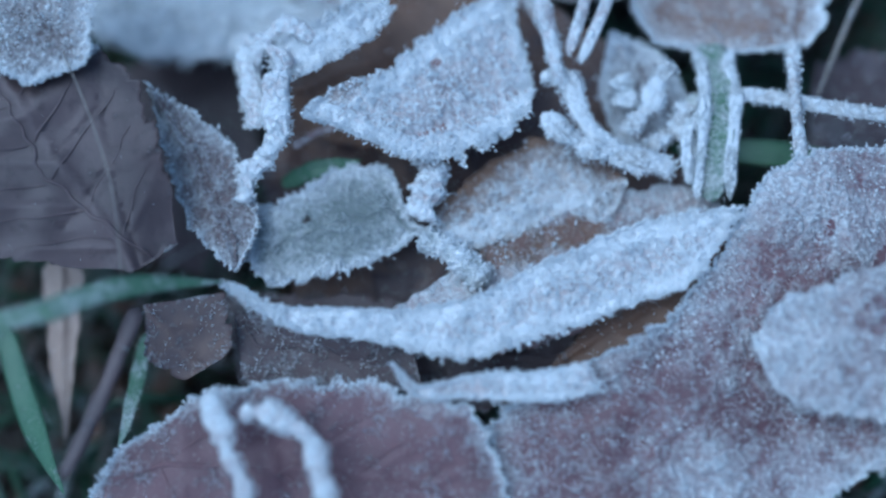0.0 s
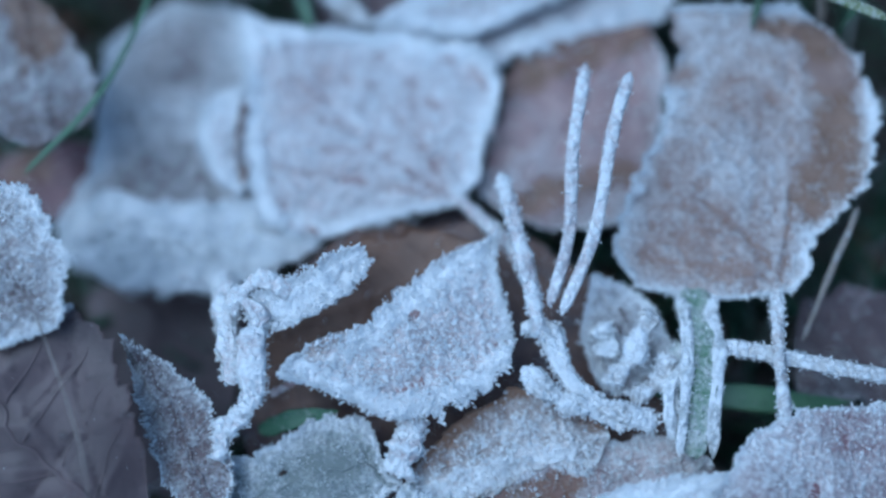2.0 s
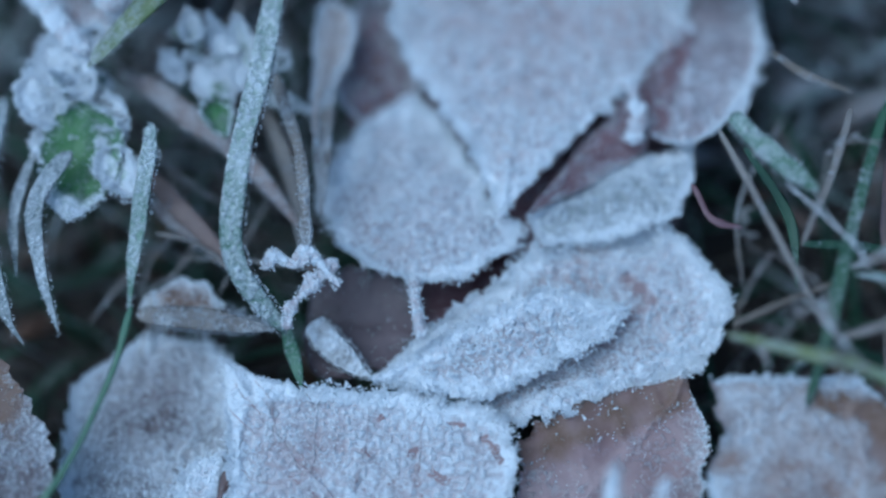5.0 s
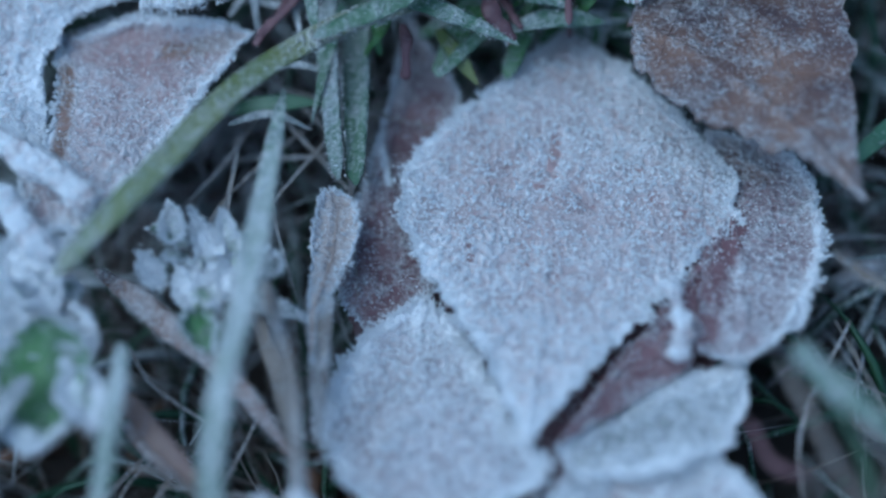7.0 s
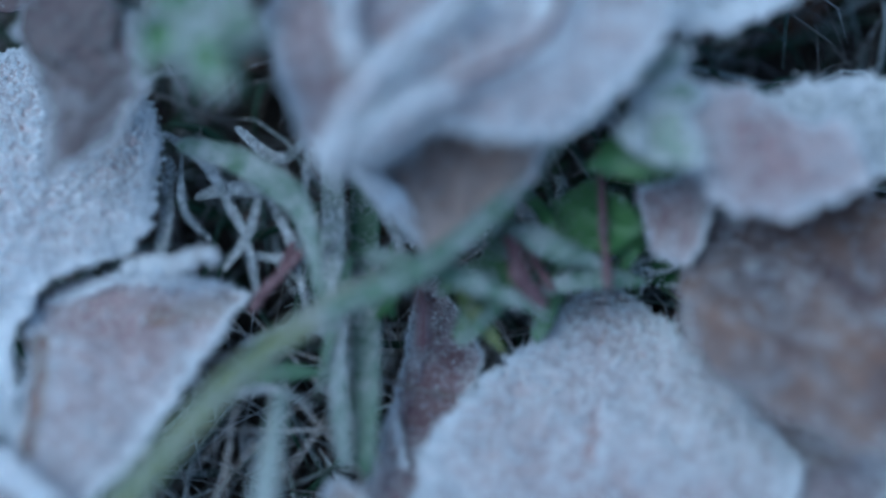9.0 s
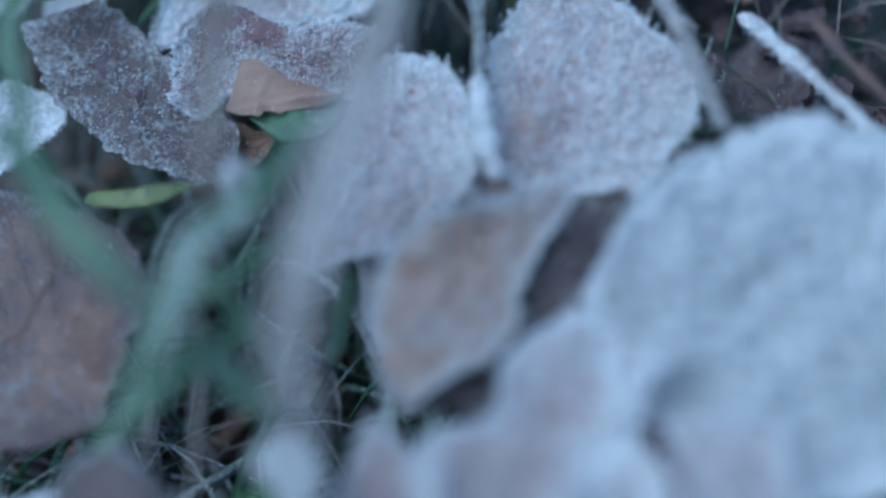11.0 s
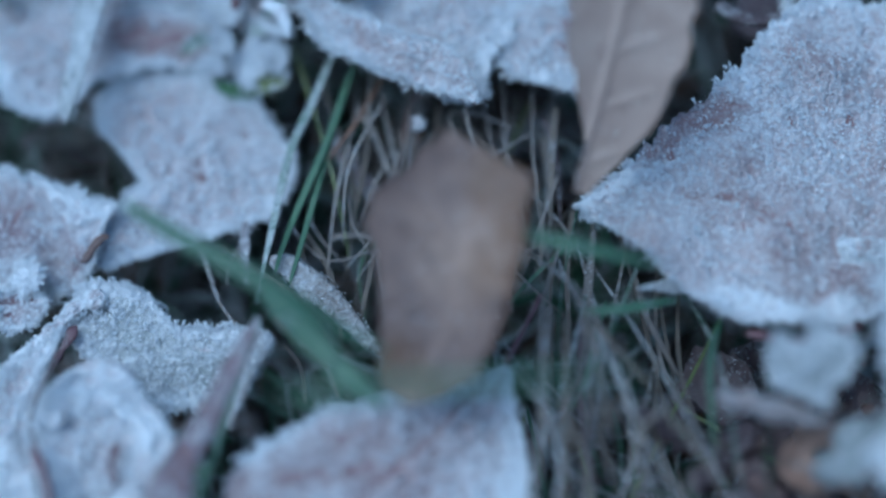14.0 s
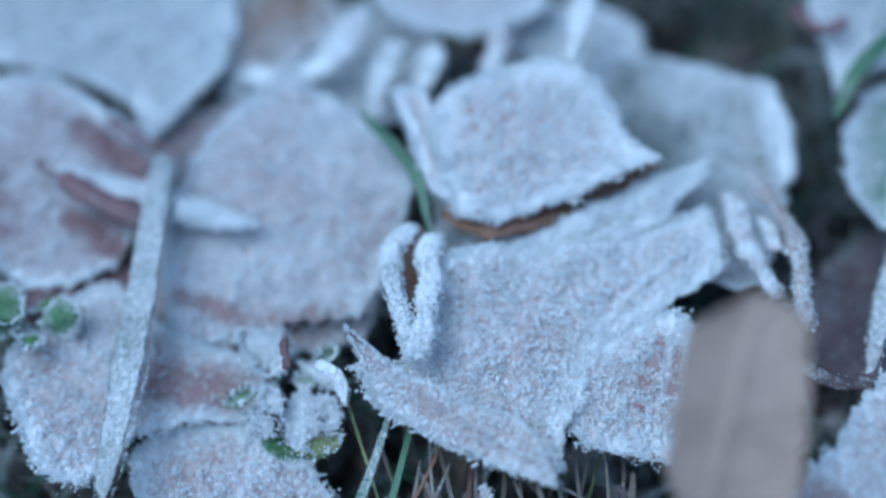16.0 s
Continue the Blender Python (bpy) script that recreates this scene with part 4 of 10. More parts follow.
leaf("mauve", (-5.07, 0.56, 1.54), (-3.70, 3.42, 1.85), (-0.80, -0.73, -0.54, -0.27, 0.04, 0.26, 0.50, 0.74, 0.95, 0.85, 0.53, 0.28, 0.11, 0.04), (1.45, 1.88, 1.88, 1.87, 1.86, 1.85, 1.83, 1.70, 1.58, 1.47, 1.36, 1.28, 1.22, 0.65), frost=0.03, rim=0, roll=0.029)
leaf("mauve", (-1.11, -0.87, 2.67), (1.59, -0.49, 2.78), (0.62, 0.62, 0.63, 0.64, 0.66, 0.68, 0.70, 0.72, 0.56, 0.39, 0.25, 0.13, 0.05, 0.02), (0.12, 0.31, 0.82, 0.99, 1.04, 1.10, 1.17, 1.23, 1.29, 1.35, 1.41, 0.96, 0.36, 0.14), frost=0.2, rim=0, roll=0.111)
leaf("teal", (-4.97, 3.70, 2.93), (-1.41, 3.10, 3.03), (0.05, 0.13, 0.35, 0.55, 0.49, 0.43, 0.46, 0.50, 0.55, 0.62, 0.58, 0.31, 0.12, 0.05), (0.16, 0.41, 0.53, 0.61, 0.72, 0.76, 0.74, 0.71, 0.70, 0.51, 0.32, 0.17, 0.06, 0.03), frost=1, rim=1.2, label="thick crust of hoarfrost along a torn leaf edge", roll=0.032)
stem("straw", [(-4.59, 2.08, 4.93), (-4.23, 1.14, 4.96), (-3.98, 0.20, 4.90), (-3.93, -0.83, 4.73)], 0.02, 0.1, rough=0.1)
leaf("umber", (-2.23, 5.31, 3.13), (-2.64, 4.16, 3.09), (0.00, 0.01, 0.03, 0.06, 0.09, 0.13, 0.18, 0.22, 0.26, 0.30, 0.33, 0.32, 0.28, 0.27), (0.01, 0.03, 0.09, 0.09, 0.07, 0.04, 0.02, -0.01, -0.06, -0.12, -0.17, -0.21, -0.24, -0.25), frost=0.15, rim=0.1, wave=0.03, teeth=0.02, roll=0.014)
blade("green", [(4.09, 8.89, 4.50), (4.50, 8.36, 4.50), (4.98, 7.84, 4.50)], 0.26, 0.5, taper=(0.8, 1, 1, 0.4), label="broad green grass blade edged in frost")
blade("straw", [(5.60, 8.96, 4.30), (5.21, 8.08, 4.30), (4.75, 7.27, 4.30)], 0.1, 0.3, taper=(0.8, 1, 0.9, 0.5), rough=0.06, grain=0.3)
blade("dark_shaded_green", [(5.98, 8.95, 4.40), (5.39, 7.50, 4.30), (4.98, 6.43, 4.30), (4.64, 5.44, 3.90)], 0.16, 0.3, taper=(0.7, 1, 1, 0.6), label="dark green grass blade with a little frost")
blade("straw", [(3.94, 8.79, 4.40), (4.25, 7.95, 4.40), (4.57, 7.05, 4.40), (4.84, 6.24, 4.40)], 0.085, 0.3, taper=(0.8, 1, 0.9, 0.5), rough=0.06, grain=0.3)
stem("straw", [(4.61, 7.94, 4.60), (5.14, 7.31, 4.60), (5.36, 6.96, 4.60)], 0.055, 0.8)
blade("old_straw", [(6.64, 7.51, 4.50), (5.86, 7.14, 4.50), (5.21, 6.89, 4.50)], 0.15, 0.4, taper=(0.8, 1, 0.9, 0.5), rough=0.06, grain=0.3)
blade("straw", [(6.51, 6.55, 4.40), (5.68, 6.27, 4.40), (4.98, 6.11, 4.40)], 0.15, 0.25, taper=(0.8, 1, 0.9, 0.5), rough=0.06, grain=0.3)
blade("lime", [(3.68, 6.21, 4.60), (4.46, 5.95, 4.60), (5.12, 5.72, 4.60), (6.21, 5.12, 4.60)], 0.16, 0.35, taper=(0.5, 1, 1, 0.9), rough=0.06, grain=0.08)
stem("straw", [(4.31, 7.10, 4.70), (4.79, 6.62, 4.70), (4.87, 6.07, 4.70), (4.87, 5.48, 4.70)], 0.028, 0.3)
stem("straw", [(4.31, 7.10, 4.70), (4.06, 6.81, 4.70), (3.86, 6.49, 4.70)], 0.035, 0.3)
stem("old_straw", [(3.91, 6.63, 4.50), (3.84, 6.37, 4.50), (3.77, 6.08, 4.50)], 0.03, 0.2, label="thin brownish dead grass stalk")
blade("green", [(6.59, 7.20, 4.50), (6.08, 6.69, 4.50), (5.50, 6.24, 4.50)], 0.09, 0.2, taper=(0.8, 1, 0.9, 0.5), rough=0.06, grain=0.3)
blade("green", [(5.25, 6.85, 4.40), (5.75, 6.74, 4.40), (6.50, 6.45, 4.40)], 0.11, 0.45, rough=0.06, taper=(0.2, 1, 1, 0.8))
stem("straw", [(5.95, 8.55, 4.70), (6.11, 7.73, 4.70), (6.36, 7.28, 4.70)], 0.04, 0.5)
stem("straw", [(6.12, 8.72, 4.50), (6.26, 8.10, 4.50), (6.30, 7.65, 4.50)], 0.035, 0.3)
blade("umber", [(6.15, 8.51, 3.60), (5.99, 7.76, 3.60), (5.88, 7.11, 3.60)], 0.1, 0.1, label="dark dead grass blade")
blade("old_straw", [(3.86, 6.42, 4.10), (4.51, 6.66, 4.10), (5.24, 6.89, 4.10)], 0.09, 0.15, taper=(0.8, 1, 0.9, 0.5), rough=0.06, grain=0.3)
blade("old_straw", [(5.76, 6.51, 3.70), (5.70, 5.89, 3.70), (5.60, 5.35, 3.70)], 0.1, 0.15, taper=(0.8, 1, 0.9, 0.5), rough=0.06, grain=0.3)
blade("old_straw", [(6.11, 6.93, 4.00), (5.70, 6.18, 4.00), (5.47, 5.35, 4.00)], 0.07, 0.2, taper=(0.8, 1, 0.9, 0.5), rough=0.06, grain=0.3)
stem("maroon", [(3.65, 8.27, 3.90), (3.82, 7.80, 3.90), (4.18, 7.65, 3.90)], 0.1, 0.1)
blade("dark_shaded_green", [(4.39, 8.78, 3.70), (4.81, 7.81, 3.70), (4.77, 6.91, 3.70)], 0.12, 0.2, label="dark green grass blade with a little frost")
blade("dark_shaded_green", [(4.89, 7.43, 3.80), (5.63, 7.33, 3.80), (6.28, 7.12, 3.80)], 0.13, 0.2, label="dark green grass blade with a little frost")
blade("dark_shaded_green", [(6.43, 6.46, 3.70), (6.22, 5.85, 3.70), (5.80, 5.34, 3.70)], 0.12, 0.1, label="dark green grass blade with a little frost")
blade("old_straw", [(6.54, 8.70, 4.00), (6.25, 7.81, 4.00), (5.96, 7.34, 4.00)], 0.06, 0.2, taper=(0.8, 1, 0.9, 0.5), rough=0.06, grain=0.3)
stem("straw", [(5.29, 6.87, 4.60), (5.81, 6.98, 4.60), (6.22, 6.87, 4.60)], 0.035, 0.4)
blade("straw", [(4.76, 6.53, 4.70), (4.79, 6.23, 4.70), (5.11, 5.76, 4.70)], 0.1, 0.5, taper=(0.3, 1, 0.6, 0.1), rough=0.05, label="pale split grass tip dusted with frost")
blade("straw", [(3.96, 6.18, 4.60), (4.05, 5.98, 4.60), (4.12, 5.76, 4.60)], 0.09, 0.4, taper=(0.3, 1, 0.6, 0.1), rough=0.05, label="pale split grass tip dusted with frost")
seed_head("straw", [(4.32, 7.06, 4.60), (4.10, 7.13, 4.75), (4.03, 7.25, 4.75), (3.99, 7.58, 4.75)], 0.022, (0.75, 1.0), seed=1)
seed_head("straw", [(4.77, 6.29, 4.75), (4.56, 6.41, 4.75), (4.38, 6.20, 4.75), (4.25, 6.16, 4.75)], 0.02, (0.5, 0.8, 1.0), seed=2)
seed_head("straw", [(4.65, 7.13, 4.75), (5.03, 8.04, 4.75), (5.21, 8.30, 4.75), (5.54, 8.33, 4.75)], 0.022, (0.6, 0.8, 1.0), seed=3)
seed_head("straw", [(5.34, 6.86, 4.70), (5.83, 7.29, 4.70), (6.13, 7.38, 4.70), (6.43, 7.49, 4.70)], 0.02, (0.5, 1.0), seed=4)
seed_head("straw", [(4.92, 5.98, 4.75), (4.79, 5.80, 4.75), (4.87, 5.61, 4.75), (5.01, 5.68, 4.75)], 0.02, (0.5, 1.0), seed=5)
blade("teal", [(-4.09, 9.33, 3.90), (-4.49, 8.68, 3.90), (-4.43, 7.92, 3.90), (-4.15, 6.92, 3.90)], 0.24, 0.5, taper=(1, 1, 0.8, 0.15))
blade("teal", [(-5.03, 10.21, 3.80), (-5.17, 9.08, 3.80), (-5.12, 8.22, 3.80), (-4.73, 6.96, 3.80)], 0.28, 0.42, taper=(0.8, 1, 0.8, 0.15))
blade("teal", [(-5.33, 8.45, 3.70), (-5.14, 7.68, 3.70), (-4.65, 6.87, 3.70)], 0.14, 0.5)
blade("teal", [(-5.60, 9.47, 3.60), (-5.43, 8.08, 3.60), (-5.08, 7.06, 3.60)], 0.2, 0.42)
blade("teal", [(-4.71, 9.40, 3.60), (-4.89, 8.63, 3.60), (-4.83, 7.78, 3.60)], 0.16, 0.5)
stem("pink", [(-1.70, 7.62, 3.75), (-1.52, 7.81, 3.75), (-1.32, 7.68, 3.75), (-1.07, 7.80, 3.75), (-0.70, 7.35, 3.75)], 0.17, 0.95, taper=(1.5, 0.8, 0.7, 1.3, 0.6), rough=0.8, label="twisted leaf shred crusted with white hoarfrost")
stem("pink", [(-0.82, 7.74, 3.65), (-0.97, 7.46, 3.65), (-1.26, 7.23, 3.65), (-1.38, 6.84, 3.65)], 0.21, 0.9, taper=(0.5, 1.2, 0.6, 0.9), rough=0.7, label="twisted leaf shred crusted with white hoarfrost")
stem("straw", [(-3.20, 8.39, 3.20), (-2.63, 8.19, 3.20), (-2.20, 7.81, 3.20)], 0.07, 0.2)
# second heap
leaf("pink", (-0.09, 14.70, 2.25), (1.01, 15.40, 2.23), (0.03, 0.08, 0.20, 0.38, 0.58, 0.59, 0.61, 0.63, 0.57, 0.40, 0.25, 0.13, 0.05, 0.02), (0.01, 0.03, 0.07, 0.14, 0.22, 0.31, 0.39, 0.40, 0.41, 0.41, 0.40, 0.21, 0.08, 0.03), frost=0.9, rim=0.8, roll=-0.061)
blade("herb", [(0.57, 13.19, 2.80), (0.96, 13.92, 2.93), (1.37, 14.96, 2.96)], 0.31, 0.4)
blade("herb", [(1.45, 13.23, 2.54), (1.86, 14.08, 2.77), (2.38, 15.18, 2.69)], 0.28, 0.35)
blade("straw", [(1.03, 15.38, 2.59), (1.63, 14.70, 2.66), (2.44, 14.31, 2.52)], 0.24, 0.7)
blade("herb", [(0.32, 13.86, 2.69), (1.17, 14.16, 2.72), (1.98, 13.88, 2.67)], 0.25, 0.5)
leaf("maroon", (-0.72, 10.23, 2.32), (3.00, 7.95, 2.63), (0.11, 0.27, 0.73, 1.12, 1.22, 1.33, 1.62, 1.93, 2.21, 2.71, 3.30, 2.84, 2.51, 2.39), (0.06, 0.14, 0.39, 0.72, 1.06, 1.16, 1.27, 1.21, 1.03, 0.71, -0.22, -0.87, -1.57, -2.01), frost=0.35, rim=0.2, roll=-0.177)
leaf("maroon", (-0.67, 6.78, 2.44), (3.83, 8.77, 2.08), (0.03, 0.08, 0.23, 0.42, 0.68, 0.70, 0.69, 0.68, 0.66, 0.47, 0.29, 0.16, 0.06, 0.02), (0.14, 0.35, 0.93, 1.01, 1.10, 1.20, 1.29, 1.20, 1.13, 1.05, 0.94, 0.50, 0.19, 0.08), frost=0.3, rim=0.1, roll=-0.045)
leaf("pink", (-0.43, 6.33, 3.02), (4.14, 6.98, 2.76), (0.04, 0.09, 0.23, 0.44, 0.65, 0.86, 1.07, 1.28, 1.32, 1.35, 1.34, 1.05, 0.59, 0.23), (0.04, 0.10, 0.28, 0.42, 0.59, 0.98, 0.98, 0.97, 0.93, 0.89, 0.74, 0.50, 0.19, 0.08), frost=0.85, rim=1.2, wave=0.15, roll=-0.069, crust=[(0.17, (1.28, 5.77), (2.16, 6.00), (3.05, 6.20), (3.80, 6.57), (4.04, 7.07), (3.93, 7.68), (3.49, 8.05))], thaw=[(0.10, (2.80, 6.88), (3.14, 7.12), (2.85, 7.39))])
leaf("pink", (-0.41, 6.24, 3.31), (2.81, 6.99, 3.03), (0.01, 0.02, 0.06, 0.12, 0.19, 0.27, 0.34, 0.41, 0.47, 0.44, 0.27, 0.15, 0.05, 0.02), (0.02, 0.06, 0.16, 0.29, 0.45, 0.62, 0.62, 0.57, 0.51, 0.43, 0.37, 0.27, 0.10, 0.04), frost=1, rim=1.2, arch=0.05, roll=-0.062, crust=[(0.16, (-0.15, 6.38), (0.73, 6.75), (1.93, 7.11), (2.63, 6.91))])
leaf("mauve", (-1.36, 6.99, 2.75), (0.18, 6.71, 2.76), (0.69, 0.71, 0.76, 0.84, 0.94, 1.03, 0.98, 0.93, 0.89, 0.85, 0.73, 0.39, 0.15, 0.06), (0.05, 0.13, 0.35, 0.59, 0.58, 0.56, 0.54, 0.51, 0.40, 0.28, 0.18, 0.09, 0.04, 0.01), frost=0.15, rim=0.25, cup=0.15, roll=-0.092)
blade("straw", [(-1.20, 7.10, 3.01), (-0.91, 6.72, 3.02), (-0.47, 6.29, 3.03)], 0.35, 0.8)
petiole(leaf("maroon", (0.15, 7.49, 3.11), (0.21, 10.32, 2.57), (0.08, 0.21, 0.55, 0.76, 0.96, 1.16, 1.27, 1.19, 1.08, 0.87, 0.67, 0.42, 0.16, 0.06), (0.68, 0.76, 0.96, 1.18, 1.40, 1.12, 0.98, 0.84, 0.72, 0.59, 0.46, 0.25, 0.09, 0.04), frost=0.8, rim=1.2, roll=0.018), "pink", [(0.16, 7.54, 3.19), (0.16, 7.14, 3.45), (0.24, 6.60, 3.73)], 0.17, 0.9)
petiole(leaf("pink", (2.33, 14.01, 2.25), (1.31, 8.28, 3.21), (0.13, 0.33, 0.81, 1.19, 1.74, 2.22, 2.35, 1.75, 1.40, 0.96, 0.56, 0.27, 0.10, 0.04), (0.10, 0.26, 0.52, 0.83, 1.29, 1.66, 1.95, 1.78, 1.37, 0.88, 0.49, 0.25, 0.09, 0.04), frost=0.93, rim=0.6, wave=0.1, teeth=0.09, label="large diamond-shaped birch leaf thick with white hoarfrost", roll=-0.012, groove=[(0.03, (2.31, 13.89), (2.15, 12.98), (2.01, 12.20)), (0.02, (2.01, 12.20), (1.82, 10.91))]), "maroon", [(2.31, 13.84, 2.37), (2.37, 14.21, 2.74), (2.38, 15.07, 3.02)], 0.11, 0.1)
leaf("maroon", (-0.90, 10.04, 2.52), (0.17, 14.52, 2.04), (-0.40, -0.27, 0.02, 0.13, 0.21, 0.15, 0.09, 0.02, -0.04, -0.04, -0.02, -0.01, 0.00, 0.00), (0.55, 0.65, 0.90, 1.18, 0.89, 0.61, 0.65, 0.70, 0.86, 0.95, 0.60, 0.32, 0.12, 0.05), frost=0.5, rim=0.6, roll=0.013, crust=[(0.07, (-0.11, 13.59), (-0.28, 12.63), (-0.15, 11.95))])
leaf("tan", (-1.04, 9.44, 3.20), (-0.92, 11.73, 2.82), (0.01, 0.01, 0.04, 0.07, 0.11, 0.11, 0.10, 0.11, 0.13, 0.15, 0.11, 0.06, 0.02, 0.01), (0.00, 0.00, 0.00, 0.00, 0.00, 0.10, 0.24, 0.34, 0.43, 0.49, 0.45, 0.42, 0.26, 0.11), frost=0.45, rim=0.6, cup=0.2, label="tan folded leaf edge with a frosted margin", roll=0.032)
leaf("maroon", (3.99, 12.43, 2.20), (3.86, 9.11, 2.94), (0.13, 0.34, 0.84, 0.97, 1.13, 1.19, 1.19, 1.19, 1.05, 0.90, 0.77, 0.42, 0.16, 0.06), (0.01, 0.02, 0.05, 0.09, 0.14, 0.20, 0.26, 0.33, 0.38, 0.44, 0.49, 0.54, 0.41, 0.16), frost=0.6, rim=0.9, roll=-0.025, thaw=[(0.22, (4.02, 10.97), (3.69, 10.20), (3.44, 9.47))], stain=[(0.20, (4.22, 12.15), (4.51, 11.77))], crust=[(0.09, (4.92, 12.08), (5.12, 11.29), (4.98, 10.33), (4.34, 9.40))])
stem("pink", [(3.15, 10.14, 3.10), (3.19, 9.63, 3.10), (3.09, 9.15, 3.10)], 0.2, 0.95, rough=0.6, label="ragged frosted shred along a leaf edge")
leaf("umber", (2.67, 13.76, 3.22), (5.31, 10.68, 3.77), (1.11, 1.37, 2.10, 2.29, 2.44, 2.60, 2.45, 2.01, 1.56, 1.06, 0.63, 0.33, 0.13, 0.05), (-0.84, -0.70, -0.29, 0.12, 0.38, 0.43, 0.45, 0.37, 0.23, 0.03, -0.03, -0.02, -0.01, 0.00), frost=0.4, rim=0.15, label="dark reddish brown birch leaf almost free of frost", roll=-0.11, fine=1.0)
leaf("teal", (1.66, 8.32, 2.85), (3.88, 9.21, 2.83), (0.01, 0.02, 0.04, 0.08, 0.13, 0.17, 0.18, 0.20, 0.19, 0.14, 0.08, 0.05, 0.02, 0.01), (0.49, 0.50, 0.55, 0.62, 0.71, 0.77, 0.80, 0.82, 0.85, 0.76, 0.61, 0.49, 0.21, 0.09), frost=0.8, rim=1, roll=-0.143)
leaf("maroon", (1.69, 8.31, 3.03), (3.95, 11.05, 2.56), (0.00, 0.01, 0.02, 0.04, 0.06, 0.08, 0.04, -0.01, -0.04, -0.03, -0.02, -0.01, 0.00, 0.00), (0.02, 0.04, 0.12, 0.22, 0.36, 0.51, 0.67, 0.70, 0.60, 0.51, 0.42, 0.36, 0.17, 0.07), frost=0.35, rim=0.3, roll=-0.062)
petiole(leaf("pink", (-1.73, 13.84, 3.12), (-3.91, 10.81, 3.80), (0.00, 0.01, 0.02, 0.04, 0.07, 0.08, 0.11, 0.12, 0.09, 0.05, 0.02, 0.01, 0.00, 0.00), (0.17, 0.44, 1.03, 1.45, 1.87, 2.18, 1.87, 1.55, 1.26, 1.11, 1.07, 0.90, 0.62, 0.51), frost=0.58, rim=1, label="pinkish tan leaf with a bright frosted margin", roll=0.051, stain=[(0.14, (-4.12, 13.43), (-4.04, 12.33), (-4.11, 12.09)), (0.14, (-2.80, 13.64), (-1.88, 13.74))], thaw=[(0.10, (-4.12, 13.43), (-4.04, 12.33), (-4.11, 12.09))], crust=[(0.08, (-1.81, 13.61), (-2.52, 12.43), (-3.42, 11.12), (-3.98, 10.85)), (0.08, (-4.04, 13.96), (-3.20, 14.16), (-2.11, 13.93))]), "maroon", [(-1.68, 13.76, 3.22), (-1.44, 14.06, 3.18), (-1.22, 14.50, 3.12)], 0.12, 0.1)
leaf("pink", (-4.94, 12.49, 3.44), (-3.83, 17.31, 3.53), (0.05, 0.13, 0.35, 0.66, 1.06, 1.21, 1.33, 1.46, 1.58, 1.70, 1.80, 1.04, 0.39, 0.16), (0.54, 0.59, 0.59, 0.49, 0.37, 0.46, 1.30, 1.49, 1.45, 1.35, 1.06, 0.57, 0.21, 0.09), frost=1, rim=1, wave=0.2, roll=0.046)
stem("pink", [(-4.94, 12.46, 3.87), (-4.34, 12.02, 3.91), (-3.84, 11.67, 3.94), (-3.42, 11.32, 3.89)], 0.33, 1)
stem("pink", [(-4.69, 11.62, 3.98), (-4.34, 11.18, 3.94), (-3.89, 10.66, 3.91)], 0.29, 1)
stem("straw", [(-3.07, 14.08, 3.71), (-2.52, 14.08, 3.69), (-2.00, 14.23, 3.56)], 0.25, 0.95)
blade("lime", [(-3.82, 10.37, 4.14), (-2.77, 11.30, 4.32), (-1.67, 12.61, 4.11), (-0.56, 13.46, 3.78), (0.55, 13.92, 3.49)], 0.31, 0.42, taper=(0.8, 1, 1, 0.9, 0.6))
blade("green", [(-0.84, 13.21, 4.01), (0.16, 13.63, 3.96), (1.08, 14.23, 4.01), (1.97, 15.14, 4.06)], 0.28, 0.42)
blade("green", [(-0.35, 13.98, 3.78), (0.64, 13.68, 3.65), (1.62, 13.21, 3.42)], 0.23, 0.42)
blade("green", [(-2.51, 15.60, 3.67), (-1.67, 15.24, 3.73), (-1.01, 14.52, 3.71), (-0.87, 13.34, 3.43)], 0.33, 0.50)
blade("green", [(-0.77, 18.10, 3.17), (-0.79, 15.28, 2.92), (-0.79, 13.29, 2.97), (-0.72, 11.78, 2.99)], 0.29, 0.62, taper=(0.8, 1, 1, 0.7))
blade("green", [(-0.26, 18.23, 2.73), (-0.42, 15.07, 2.65), (-0.48, 13.20, 2.78), (-0.53, 11.73, 2.90)], 0.38, 0.38, taper=(0.8, 1, 1, 0.8))
blade("green", [(-1.26, 12.69, 3.77), (-1.50, 10.37, 4.24), (-1.85, 8.83, 4.28), (-1.99, 7.71, 3.93), (-1.48, 6.89, 3.35)], 0.31, 0.7, taper=(0.5, 1, 1, 1, 0.7))
blade("green", [(-3.02, 9.59, 3.97), (-3.09, 8.38, 4.16), (-3.25, 7.11, 4.09)], 0.24, 0.6)
stem("green", [(-3.23, 7.19, 4.08), (-3.46, 6.32, 4.08), (-4.12, 5.08, 4.05), (-5.07, 4.11, 4.03)], 0.10, 0.15, label="thin green grass stalk bent over leaves")
blade("hazel", [(-3.80, 10.90, 2.86), (-2.78, 10.09, 3.05), (-1.89, 9.19, 3.10), (-1.16, 8.12, 3.02)], 0.25, 0.42)
blade("hazel", [(-3.40, 9.32, 3.03), (-2.78, 8.59, 3.15), (-2.20, 7.92, 3.09)], 0.26, 0.2)
blade("straw", [(-1.82, 10.31, 2.80), (-1.44, 9.12, 3.00), (-1.32, 7.99, 3.05)], 0.21, 0.2)
blade("green", [(-2.21, 13.00, 2.69), (-1.60, 13.03, 2.75), (-0.87, 13.00, 2.73)], 0.23, 0.2)
